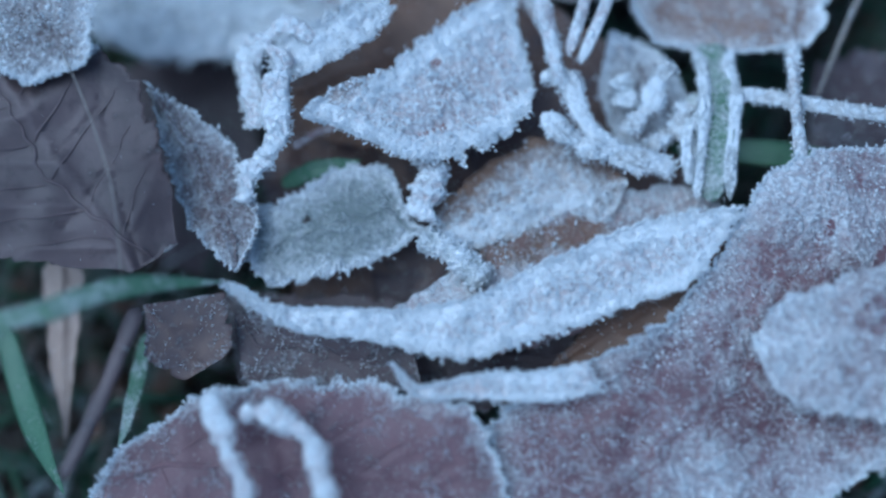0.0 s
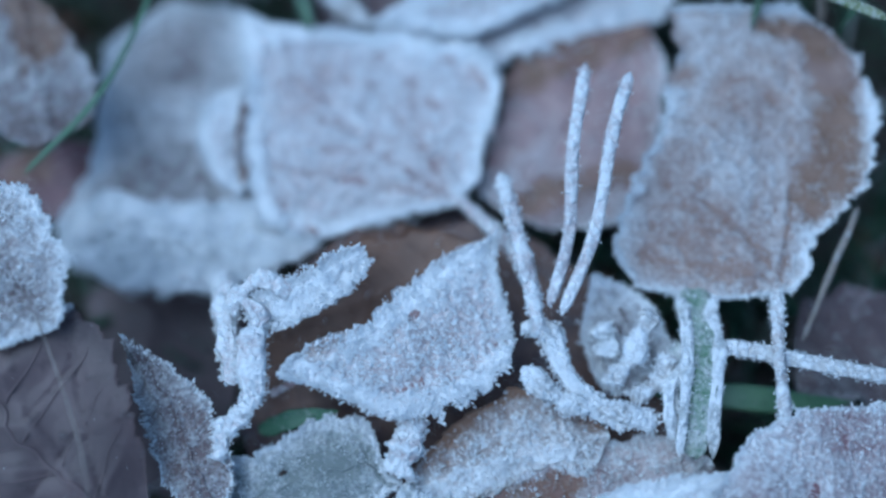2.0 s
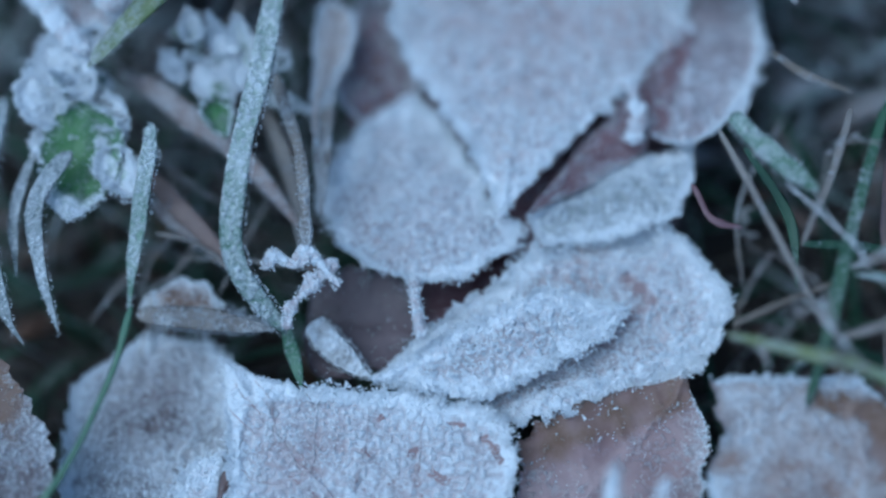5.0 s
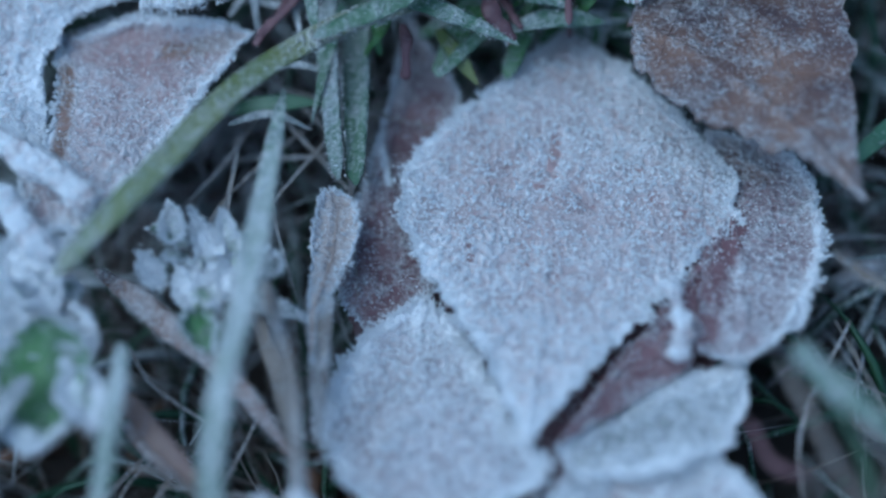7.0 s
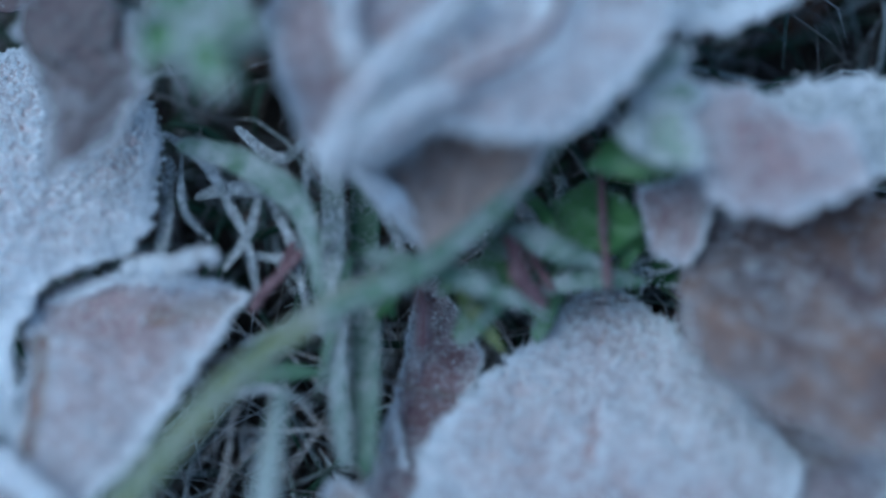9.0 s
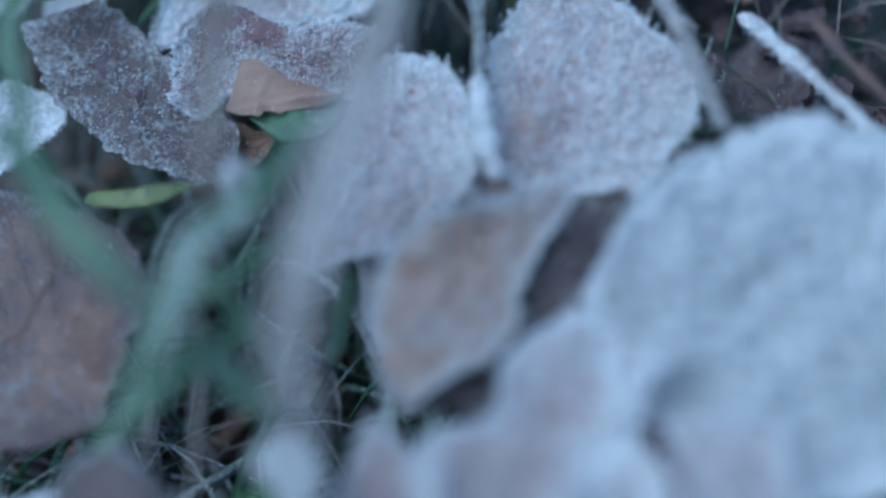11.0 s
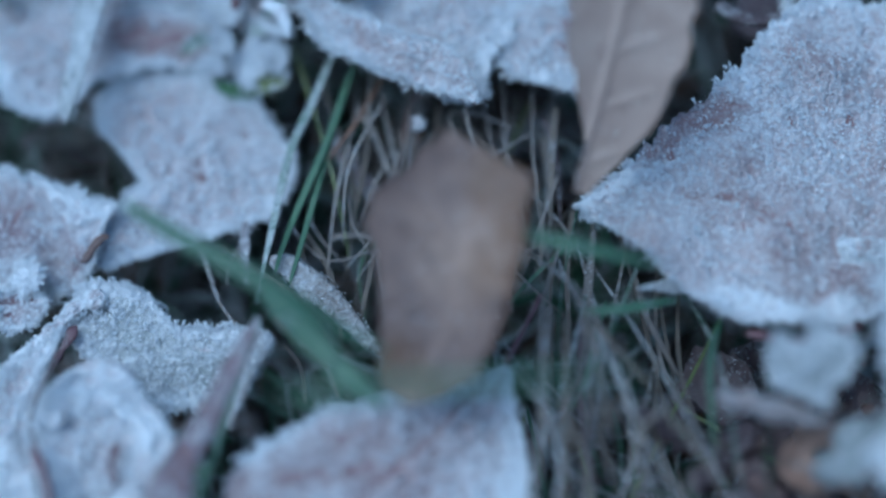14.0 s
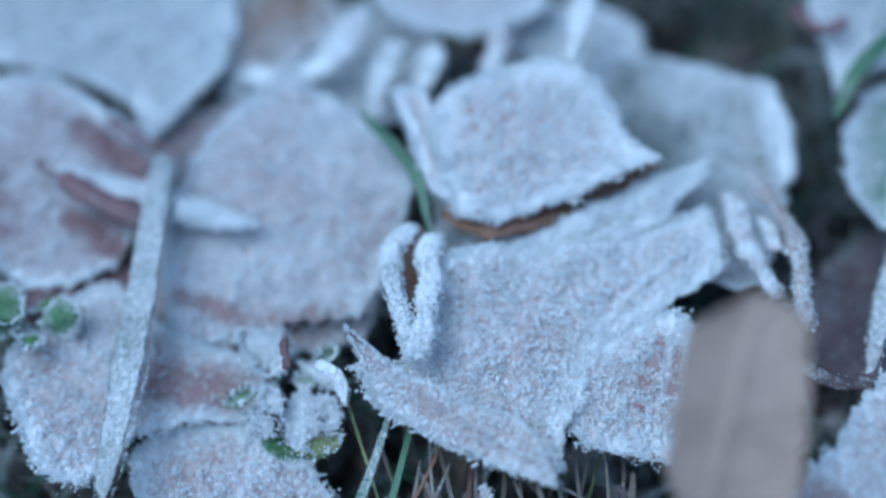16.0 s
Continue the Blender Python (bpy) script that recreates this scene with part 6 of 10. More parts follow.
petiole(leaf("pink", (0.39, 26.27, 3.36), (-3.42, 22.78, 3.75), (0.08, 0.20, 0.54, 0.95, 1.30, 1.57, 1.68, 1.50, 1.34, 0.72, 0.59, 0.37, 0.14, 0.06), (0.03, 0.07, 0.20, 0.37, 0.69, 1.11, 1.29, 1.34, 1.20, 0.72, 0.48, 0.26, 0.10, 0.04), frost=0.74, rim=0.8, wave=0.1, veins=1, fine=1.0, label="broad pinkish birch leaf half covered in fine hoarfrost", roll=-0.057, groove=[(0.04, (0.12, 26.08), (-0.61, 25.38), (-1.36, 24.81), (-2.09, 24.27), (-2.58, 23.73)), (0.03, (-0.45, 25.55), (-0.72, 24.58), (-0.80, 23.64)), (0.03, (-1.06, 25.06), (-1.78, 25.17), (-2.28, 25.08)), (0.03, (-1.36, 24.81), (-1.58, 23.97), (-1.71, 23.32)), (0.03, (-1.88, 24.42), (-2.51, 24.40))], thaw=[(0.12, (-2.71, 25.21), (-2.93, 24.61))]), "maroon", [(0.38, 26.26, 3.36), (0.63, 26.65, 3.39), (0.92, 27.17, 3.25)], 0.08, 0.2)
leaf("pink", (-5.91, 24.14, 3.09), (-4.78, 27.26, 3.38), (0.02, 0.05, 0.13, 0.25, 0.39, 0.56, 0.74, 0.92, 0.96, 0.69, 0.45, 0.24, 0.09, 0.04), (0.07, 0.18, 0.48, 0.66, 0.67, 0.68, 0.55, 0.30, 0.01, -0.04, -0.03, -0.01, -0.01, 0.00), frost=0.97, rim=0.8, roll=0.031, crust=[(0.22, (-5.46, 25.82), (-5.17, 25.24), (-5.28, 24.58))])
leaf("pink", (-5.12, 23.68, 3.05), (-4.53, 26.57, 3.50), (0.00, 0.00, -0.01, -0.02, -0.04, -0.05, -0.02, 0.01, 0.17, 0.36, 0.35, 0.19, 0.07, 0.03), (0.69, 0.70, 0.74, 0.80, 0.88, 0.95, 1.02, 1.08, 1.10, 1.11, 0.91, 0.73, 0.54, 0.22), frost=1, rim=1, wave=0.32, cup=0.15, roll=0.024, crust=[(0.17, (-4.94, 26.19), (-4.60, 26.46), (-4.06, 26.26), (-3.76, 25.84), (-3.71, 25.24)), (0.14, (-4.28, 25.10), (-4.22, 24.45))])
# Dark of a crack between leaf folds, put in as a thin mauve stalk.
stem("mauve", [(-4.70, 26.95, 3.66), (-5.04, 26.09, 3.60), (-4.75, 25.29, 3.50), (-4.85, 24.57, 3.45), (-5.27, 24.17, 3.43)], 0.045, 0.4)
leaf("teal", (-4.93, 26.84, 2.79), (-2.41, 27.10, 3.00), (0.80, 0.90, 1.19, 1.29, 1.16, 1.02, 0.82, 0.37, 0.31, 0.25, 0.19, 0.12, 0.04, 0.02), (-0.67, -0.59, -0.34, -0.01, 0.27, 0.58, 0.65, 0.68, 0.76, 0.84, 0.75, 0.40, 0.15, 0.06), frost=0.9, rim=1, roll=0.072)
leaf("maroon", (-6.64, 29.15, 2.68), (-4.35, 29.21, 2.83), (1.03, 1.02, 0.98, 0.94, 0.88, 0.79, 0.67, 0.55, 0.42, 0.30, 0.19, 0.10, 0.04, 0.01), (0.12, 0.30, 0.80, 0.86, 0.94, 1.04, 1.14, 1.11, 1.06, 1.01, 0.72, 0.30, 0.11, 0.05), frost=0.74, wave=0.3, rim=1, roll=0.082)
leaf("russet", (-0.73, 25.61, 4.10), (0.85, 27.52, 5.45), (0.35, 0.43, 0.51, 0.62, 0.76, 0.91, 1.13, 1.41, 1.42, 1.37, 1.27, 1.19, 1.12, 1.10), (0.04, 0.08, 0.21, 0.38, 0.52, 0.49, 0.45, 0.38, 0.33, 0.26, 0.20, 0.11, 0.04, 0.01), frost=0.14, rim=0.05, cup=0.2, wave=0.05, veins=-1, teeth=0.015, label="bare brown leaf standing upright in dead grass", roll=0.04, stain=[(0.30, (0.48, 27.57), (0.61, 27.07), (0.44, 26.71)), (0.25, (-0.56, 25.75), (-0.78, 26.03))])
leaf("tan", (1.35, 27.92, 4.32), (2.48, 30.58, 6.42), (-0.01, 0.00, 0.00, 0.00, 0.10, 0.27, 0.42, 0.50, 0.58, 0.63, 0.64, 0.35, 0.14, 0.06), (0.18, 0.22, 0.33, 0.49, 0.68, 0.75, 0.83, 0.83, 0.80, 0.78, 0.68, 0.60, 0.53, 0.24), frost=0.05, rim=0.05, cup=0.15, wave=0.03, veins=-1, teeth=0.015, label="pale tan narrow leaf standing upright, free of frost", roll=0.049)
leaf("pink", (1.44, 28.08, 3.82), (6.17, 30.46, 3.62), (0.01, 0.03, 0.08, 0.16, 0.25, 0.34, 0.44, 0.60, 0.78, 0.82, 0.67, 0.36, 0.13, 0.05), (0.13, 0.33, 1.84, 2.35, 2.72, 2.95, 3.05, 2.71, 2.40, 2.04, 1.27, 0.68, 0.25, 0.10), frost=0.76, rim=0.6, wave=0.3, roll=0.08, thaw=[(0.22, (2.38, 28.77), (2.86, 29.08), (3.46, 29.20))], groove=[(0.04, (2.68, 28.05), (3.43, 27.97), (4.07, 27.40))], crust=[(0.20, (2.90, 26.73), (3.83, 26.36), (4.31, 26.43))], fine=0.2)
leaf("teal", (2.08, 26.99, 3.41), (5.38, 27.20, 3.40), (0.01, 0.02, 0.06, 0.12, 0.18, 0.26, 0.35, 0.43, 0.36, 0.25, 0.16, 0.08, 0.03, 0.01), (0.01, 0.02, 0.06, 0.11, 0.17, 0.24, 0.32, 0.40, 0.47, 0.55, 0.54, 0.29, 0.11, 0.04), frost=0.9, rim=0.6, roll=0.072)
leaf("mauve", (2.90, 25.37, 2.06), (5.57, 25.18, 2.12), (0.04, 0.10, 0.26, 0.49, 0.73, 0.69, 0.65, 0.60, 0.51, 0.36, 0.23, 0.12, 0.05, 0.02), (0.04, 0.11, 0.29, 0.54, 0.64, 0.68, 0.73, 0.78, 0.84, 0.89, 0.94, 0.89, 0.34, 0.13), frost=0.12, rim=0.3, roll=0.07, hole=(0.429, -0.08, 0.136), wave=0.3)
leaf("ochre", (3.57, 24.99, 2.12), (4.71, 25.14, 2.21), (0.02, 0.06, 0.15, 0.29, 0.46, 0.58, 0.56, 0.54, 0.52, 0.50, 0.48, 0.32, 0.12, 0.05), (0.01, 0.03, 0.07, 0.13, 0.21, 0.29, 0.37, 0.46, 0.53, 0.57, 0.36, 0.19, 0.07, 0.03), frost=0.15, rim=0.2, roll=0.069, hole=(0.4, 0.12, 0.135), wave=0.25)
leaf("mauve", (3.78, 22.23, 2.71), (5.24, 22.32, 2.79), (0.01, 0.03, 0.07, 0.13, 0.20, 0.29, 0.37, 0.29, 0.23, 0.16, 0.10, 0.05, 0.02, 0.01), (0.77, 1.30, 1.32, 1.34, 1.38, 1.41, 1.45, 1.49, 1.53, 1.11, 0.70, 0.37, 0.14, 0.06), frost=0.25, rim=0.05, roll=0.064, wave=0.3)
leaf("mauve", (2.48, 26.18, 2.30), (3.35, 26.37, 2.39), (0.01, 0.03, 0.08, 0.15, 0.23, 0.33, 0.44, 0.40, 0.31, 0.22, 0.14, 0.07, 0.03, 0.01), (0.02, 0.06, 0.16, 0.30, 0.48, 0.67, 0.66, 0.65, 0.65, 0.64, 0.64, 0.64, 0.63, 0.31), frost=0.15, rim=0.2, roll=0.07)
leaf("brown", (-1.22, 27.47, 3.57), (0.71, 27.96, 3.49), (-0.83, -0.74, -0.47, -0.10, 0.52, 0.45, 0.38, 0.30, 0.23, 0.17, 0.10, 0.06, 0.02, 0.01), (1.16, 1.52, 1.56, 1.61, 1.67, 1.61, 1.54, 1.47, 1.30, 1.08, 0.67, 0.36, 0.13, 0.05), frost=0.1, rim=0.1, roll=0.075)
blade("old_straw", [(1.74, 27.11, 2.39), (1.76, 25.41, 2.53), (1.41, 24.44, 2.25)], 0.03, 0.15, taper=(0.9, 1, 0.4), grain=0.25)
blade("green", [(1.85, 26.11, 2.24), (1.72, 24.70, 2.40), (1.47, 23.83, 2.13)], 0.04, 0.15, taper=(0.9, 1, 0.4), grain=0.25)
blade("old_straw", [(2.06, 28.34, 2.56), (2.21, 26.11, 2.66), (2.32, 24.58, 2.33)], 0.05, 0.15, taper=(0.9, 1, 0.4), grain=0.25)
blade("lime", [(1.17, 25.58, 2.26), (1.30, 24.32, 2.43), (1.29, 23.55, 2.16)], 0.05, 0.15, taper=(0.9, 1, 0.4), grain=0.25)
blade("old_straw", [(1.77, 28.53, 2.60), (1.40, 26.51, 2.71), (1.45, 24.97, 2.38)], 0.05, 0.15, taper=(0.9, 1, 0.4), grain=0.25)
blade("straw", [(2.52, 28.00, 2.65), (2.25, 26.50, 2.79), (2.60, 25.28, 2.48)], 0.04, 0.15, taper=(0.9, 1, 0.4), grain=0.25)
blade("old_straw", [(2.42, 28.20, 2.83), (2.34, 26.14, 2.94), (2.67, 24.57, 2.60)], 0.03, 0.15, taper=(0.9, 1, 0.4), grain=0.25)
blade("green", [(0.62, 26.13, 2.24), (0.69, 25.12, 2.42), (0.79, 24.50, 2.16)], 0.05, 0.15, taper=(0.9, 1, 0.4), grain=0.25)
blade("old_straw", [(1.29, 26.32, 2.73), (1.44, 25.20, 2.91), (1.52, 24.53, 2.64)], 0.05, 0.15, taper=(0.9, 1, 0.4), grain=0.25)
blade("lime", [(0.55, 25.89, 2.68), (0.47, 24.89, 2.87), (0.66, 24.16, 2.60)], 0.05, 0.15, taper=(0.9, 1, 0.4), grain=0.25)
blade("old_straw", [(2.72, 27.71, 2.88), (2.42, 26.07, 3.02), (2.72, 24.76, 2.70)], 0.04, 0.15, taper=(0.9, 1, 0.4), grain=0.25)
blade("straw", [(1.99, 25.46, 2.77), (1.70, 24.55, 2.96), (1.67, 23.92, 2.70)], 0.05, 0.15, taper=(0.9, 1, 0.4), grain=0.25)
blade("old_straw", [(1.61, 26.01, 2.52), (1.88, 25.04, 2.71), (1.86, 24.59, 2.46)], 0.04, 0.15, taper=(0.9, 1, 0.4), grain=0.25)
blade("green", [(1.75, 27.27, 2.65), (1.29, 26.02, 2.82), (1.37, 25.03, 2.53)], 0.05, 0.15, taper=(0.9, 1, 0.4), grain=0.25)
blade("old_straw", [(0.70, 25.82, 2.22), (0.75, 24.28, 2.37), (0.61, 23.31, 2.09)], 0.04, 0.15, taper=(0.9, 1, 0.4), grain=0.25)
blade("lime", [(3.23, 27.06, 2.45), (2.00, 25.27, 2.59), (1.15, 23.99, 2.29)], 0.04, 0.15, taper=(0.9, 1, 0.4), grain=0.25)
blade("old_straw", [(2.24, 26.42, 2.75), (2.03, 25.32, 2.93), (2.37, 24.42, 2.65)], 0.05, 0.15, taper=(0.9, 1, 0.4), grain=0.25)
blade("straw", [(0.25, 24.88, 2.90), (0.41, 23.59, 3.07), (1.04, 22.49, 2.78)], 0.03, 0.15, taper=(0.9, 1, 0.4), grain=0.25)
blade("old_straw", [(2.69, 25.14, 2.45), (3.07, 24.27, 2.65), (3.45, 23.77, 2.39)], 0.03, 0.15, taper=(0.9, 1, 0.4), grain=0.25)
blade("green", [(2.97, 24.73, 2.47), (2.65, 23.87, 2.67), (2.51, 23.31, 2.41)], 0.04, 0.15, taper=(0.9, 1, 0.4), grain=0.25)
blade("old_straw", [(3.74, 25.65, 2.63), (4.42, 24.00, 2.76), (4.78, 22.99, 2.47)], 0.04, 0.15, taper=(0.9, 1, 0.4), grain=0.25)
blade("lime", [(2.34, 25.94, 2.47), (3.04, 25.24, 2.68), (3.62, 24.94, 2.43)], 0.03, 0.15, taper=(0.9, 1, 0.4), grain=0.25)
blade("old_straw", [(4.38, 26.29, 2.21), (4.45, 24.78, 2.36), (4.76, 23.68, 2.07)], 0.03, 0.15, taper=(0.9, 1, 0.4), grain=0.25)
blade("straw", [(2.52, 24.25, 2.35), (3.13, 22.90, 2.51), (4.19, 21.75, 2.21)], 0.05, 0.15, taper=(0.9, 1, 0.4), grain=0.25)
blade("old_straw", [(1.68, 28.91, 2.40), (1.17, 28.27, 2.62), (0.62, 27.95, 2.38)], 0.04, 0.2, taper=(0.9, 1, 0.4), grain=0.25)
blade("green", [(-0.66, 28.89, 2.53), (-0.73, 27.99, 2.72), (-1.02, 27.46, 2.46)], 0.04, 0.2, taper=(0.9, 1, 0.4), grain=0.25)
blade("old_straw", [(0.39, 30.03, 2.26), (-0.36, 28.37, 2.39), (-0.72, 27.04, 2.07)], 0.05, 0.2, taper=(0.9, 1, 0.4), grain=0.25)
blade("lime", [(0.78, 28.87, 2.59), (0.60, 28.08, 2.79), (0.37, 27.59, 2.54)], 0.04, 0.2, taper=(0.9, 1, 0.4), grain=0.25)
blade("old_straw", [(0.42, 29.82, 2.25), (0.22, 28.89, 2.44), (0.52, 28.09, 2.15)], 0.04, 0.2, taper=(0.9, 1, 0.4), grain=0.25)
blade("straw", [(-0.79, 30.19, 2.27), (-0.35, 28.60, 2.40), (0.19, 27.36, 2.07)], 0.05, 0.2, taper=(0.9, 1, 0.4), grain=0.25)
blade("old_straw", [(-3.11, 28.67, 2.47), (-2.03, 27.71, 2.64), (-0.75, 26.89, 2.34)], 0.04, 0.2, taper=(0.9, 1, 0.4), grain=0.25)
blade("green", [(-0.90, 29.02, 2.26), (-1.30, 28.12, 2.46), (-1.27, 27.33, 2.17)], 0.03, 0.2, taper=(0.9, 1, 0.4), grain=0.25)
blade("old_straw", [(1.34, 28.64, 2.30), (1.06, 27.37, 2.46), (0.99, 26.37, 2.16)], 0.05, 0.2, taper=(0.9, 1, 0.4), grain=0.25)
blade("straw", [(-0.58, 30.15, 2.53), (-1.00, 29.21, 2.72), (-1.34, 28.57, 2.45)], 0.06, 0.2, taper=(0.9, 1, 0.4), grain=0.25)
blade("lime", [(-1.98, 31.46, 2.81), (-1.58, 29.55, 2.90), (-1.41, 28.22, 2.57)], 0.04, 0.2, taper=(0.9, 1, 0.4), grain=0.25)
blade("old_straw", [(-1.65, 31.09, 2.51), (-1.30, 29.15, 2.60), (-1.55, 27.94, 2.28)], 0.05, 0.2, taper=(0.9, 1, 0.4), grain=0.25)
blade("straw", [(0.57, 28.01, 2.52), (0.91, 27.41, 2.74), (1.42, 26.94, 2.47)], 0.03, 0.2, taper=(0.9, 1, 0.4), grain=0.25)
blade("old_straw", [(1.05, 30.11, 2.42), (0.13, 28.58, 2.56), (-0.52, 27.42, 2.25)], 0.03, 0.2, taper=(0.9, 1, 0.4), grain=0.25)
blade("green", [(-0.53, 29.60, 2.53), (-0.93, 28.70, 2.72), (-1.20, 28.05, 2.45)], 0.04, 0.2, taper=(0.9, 1, 0.4), grain=0.25)
blade("old_straw", [(-0.93, 30.21, 2.36), (-1.16, 28.56, 2.49), (-1.54, 27.43, 2.18)], 0.03, 0.2, taper=(0.9, 1, 0.4), grain=0.25)
blade("lime", [(1.22, 30.50, 2.50), (0.42, 28.84, 2.63), (-0.47, 27.73, 2.33)], 0.03, 0.2, taper=(0.9, 1, 0.4), grain=0.25)
blade("old_straw", [(0.63, 30.37, 2.27), (0.01, 29.03, 2.43), (-0.48, 28.06, 2.13)], 0.05, 0.2, taper=(0.9, 1, 0.4), grain=0.25)
blade("straw", [(-1.15, 28.83, 2.42), (-0.77, 27.81, 2.60), (-0.50, 27.10, 2.32)], 0.03, 0.2, taper=(0.9, 1, 0.4), grain=0.25)
blade("old_straw", [(-2.08, 28.71, 2.17), (-2.02, 27.87, 2.37), (-1.67, 27.16, 2.08)], 0.03, 0.2, taper=(0.9, 1, 0.4), grain=0.25)
blade("green", [(1.54, 28.30, 2.42), (0.56, 27.36, 2.62), (0.11, 26.55, 2.34)], 0.05, 0.2, taper=(0.9, 1, 0.4), grain=0.25)
blade("old_straw", [(-0.97, 30.40, 2.45), (-0.75, 29.25, 2.61), (-0.24, 28.32, 2.31)], 0.05, 0.2, taper=(0.9, 1, 0.4), grain=0.25)
blade("straw", [(1.27, 30.05, 2.40), (1.24, 28.66, 2.54), (0.90, 27.78, 2.26)], 0.05, 0.3, taper=(0.9, 1, 0.4), grain=0.25)
blade("straw", [(1.29, 29.17, 2.48), (1.08, 28.30, 2.68), (0.98, 27.66, 2.41)], 0.05, 0.3, taper=(0.9, 1, 0.4), grain=0.25)
blade("straw", [(-0.40, 30.57, 2.92), (-0.64, 29.17, 3.07), (-1.28, 28.34, 2.80)], 0.03, 0.3, taper=(0.9, 1, 0.4), grain=0.25)
blade("straw", [(-1.36, 29.14, 2.77), (-1.28, 28.43, 2.98), (-0.87, 27.81, 2.70)], 0.03, 0.3, taper=(0.9, 1, 0.4), grain=0.25)
blade("straw", [(-0.11, 29.27, 2.48), (0.15, 28.01, 2.64), (0.03, 27.21, 2.36)], 0.06, 0.3, taper=(0.9, 1, 0.4), grain=0.25)
blade("straw", [(0.90, 29.03, 2.62), (1.34, 28.25, 2.81), (1.47, 27.84, 2.56)], 0.04, 0.3, taper=(0.9, 1, 0.4), grain=0.25)
blade("straw", [(1.12, 29.63, 2.95), (-0.44, 28.61, 3.16), (-1.37, 27.72, 2.88)], 0.04, 0.3, taper=(0.9, 1, 0.4), grain=0.25)
blade("straw", [(1.37, 28.98, 2.90), (1.01, 28.12, 3.10), (0.71, 27.54, 2.84)], 0.05, 0.3, taper=(0.9, 1, 0.4), grain=0.25)
blade("straw", [(0.07, 30.10, 3.02), (0.03, 28.40, 3.14), (-0.06, 27.17, 2.83)], 0.03, 0.3, taper=(0.9, 1, 0.4), grain=0.25)
blade("straw", [(1.04, 30.50, 2.51), (0.75, 29.46, 2.69), (1.02, 28.55, 2.39)], 0.04, 0.3, taper=(0.9, 1, 0.4), grain=0.25)
blade("straw", [(0.69, 29.70, 2.97), (0.79, 28.79, 3.15), (0.85, 28.19, 2.88)], 0.03, 0.3, taper=(0.9, 1, 0.4), grain=0.25)
blade("straw", [(0.52, 30.50, 2.80), (0.57, 28.71, 2.91), (0.36, 27.49, 2.60)], 0.05, 0.3, taper=(0.9, 1, 0.4), grain=0.25)
blade("straw", [(-0.74, 30.38, 3.04), (-1.29, 29.21, 3.22), (-1.46, 28.25, 2.92)], 0.05, 0.3, taper=(0.9, 1, 0.4), grain=0.25)
blade("straw", [(0.33, 31.01, 3.08), (0.28, 29.67, 3.24), (0.51, 28.62, 2.92)], 0.05, 0.3, taper=(0.9, 1, 0.4), grain=0.25)
blade("straw", [(1.52, 30.62, 2.44), (1.26, 29.24, 2.60), (1.29, 28.18, 2.29)], 0.05, 0.3, taper=(0.9, 1, 0.4), grain=0.25)
blade("straw", [(-0.95, 31.02, 2.80), (-1.00, 30.09, 2.98), (-0.87, 29.41, 2.70)], 0.04, 0.3, taper=(0.9, 1, 0.4), grain=0.25)
blade("straw", [(-0.65, 29.57, 2.96), (-0.86, 28.50, 3.14), (-1.47, 27.91, 2.88)], 0.04, 0.3, taper=(0.9, 1, 0.4), grain=0.25)
blade("straw", [(-1.83, 29.33, 2.51), (-1.84, 28.67, 2.72), (-1.38, 28.06, 2.44)], 0.05, 0.3, taper=(0.9, 1, 0.4), grain=0.25)
blade("straw", [(0.84, 30.70, 2.80), (0.70, 29.08, 2.93), (0.40, 27.96, 2.62)], 0.05, 0.3, taper=(0.9, 1, 0.4), grain=0.25)
blade("straw", [(-1.11, 30.55, 2.78), (-1.52, 28.89, 2.92), (-1.75, 27.60, 2.60)], 0.05, 0.3, taper=(0.9, 1, 0.4), grain=0.25)
blade("straw", [(1.29, 31.02, 2.79), (1.07, 29.14, 2.90), (1.11, 27.68, 2.56)], 0.04, 0.3, taper=(0.9, 1, 0.4), grain=0.25)
blade("straw", [(-0.57, 29.86, 2.73), (-1.00, 28.40, 2.88), (-0.97, 27.16, 2.57)], 0.05, 0.3, taper=(0.9, 1, 0.4), grain=0.25)
blade("straw", [(-0.90, 13.03, 1.99), (-0.65, 11.87, 2.40), (-1.01, 11.33, 2.25)], 0.04, 0.4, taper=(0.9, 1, 0.4), grain=0.25)
blade("straw", [(-2.27, 13.86, 2.13), (-0.54, 13.02, 2.46), (0.73, 12.65, 2.24)], 0.04, 0.4, taper=(0.9, 1, 0.4), grain=0.25)
blade("straw", [(-2.59, 10.80, 2.39), (-2.14, 12.53, 2.43), (-2.40, 14.78, 1.96)], 0.03, 0.4, taper=(0.9, 1, 0.4), grain=0.25)
blade("straw", [(-1.79, 13.67, 1.84), (-2.42, 13.09, 2.20), (-3.20, 12.89, 2.01)], 0.04, 0.4, taper=(0.9, 1, 0.4), grain=0.25)
blade("straw", [(-2.62, 14.54, 1.89), (-1.30, 12.73, 2.34), (-0.32, 11.48, 2.24)], 0.05, 0.4, taper=(0.9, 1, 0.4), grain=0.25)
blade("straw", [(-2.08, 12.97, 2.34), (-2.13, 11.80, 2.75), (-2.26, 11.01, 2.63)], 0.04, 0.4, taper=(0.9, 1, 0.4), grain=0.25)
blade("straw", [(-0.55, 13.24, 2.15), (-1.55, 11.79, 2.63), (-2.44, 10.77, 2.55)], 0.04, 0.4, taper=(0.9, 1, 0.4), grain=0.25)
blade("straw", [(-2.51, 12.64, 2.02), (-1.11, 12.47, 2.28), (-0.27, 12.70, 2.00)], 0.05, 0.4, taper=(0.9, 1, 0.4), grain=0.25)
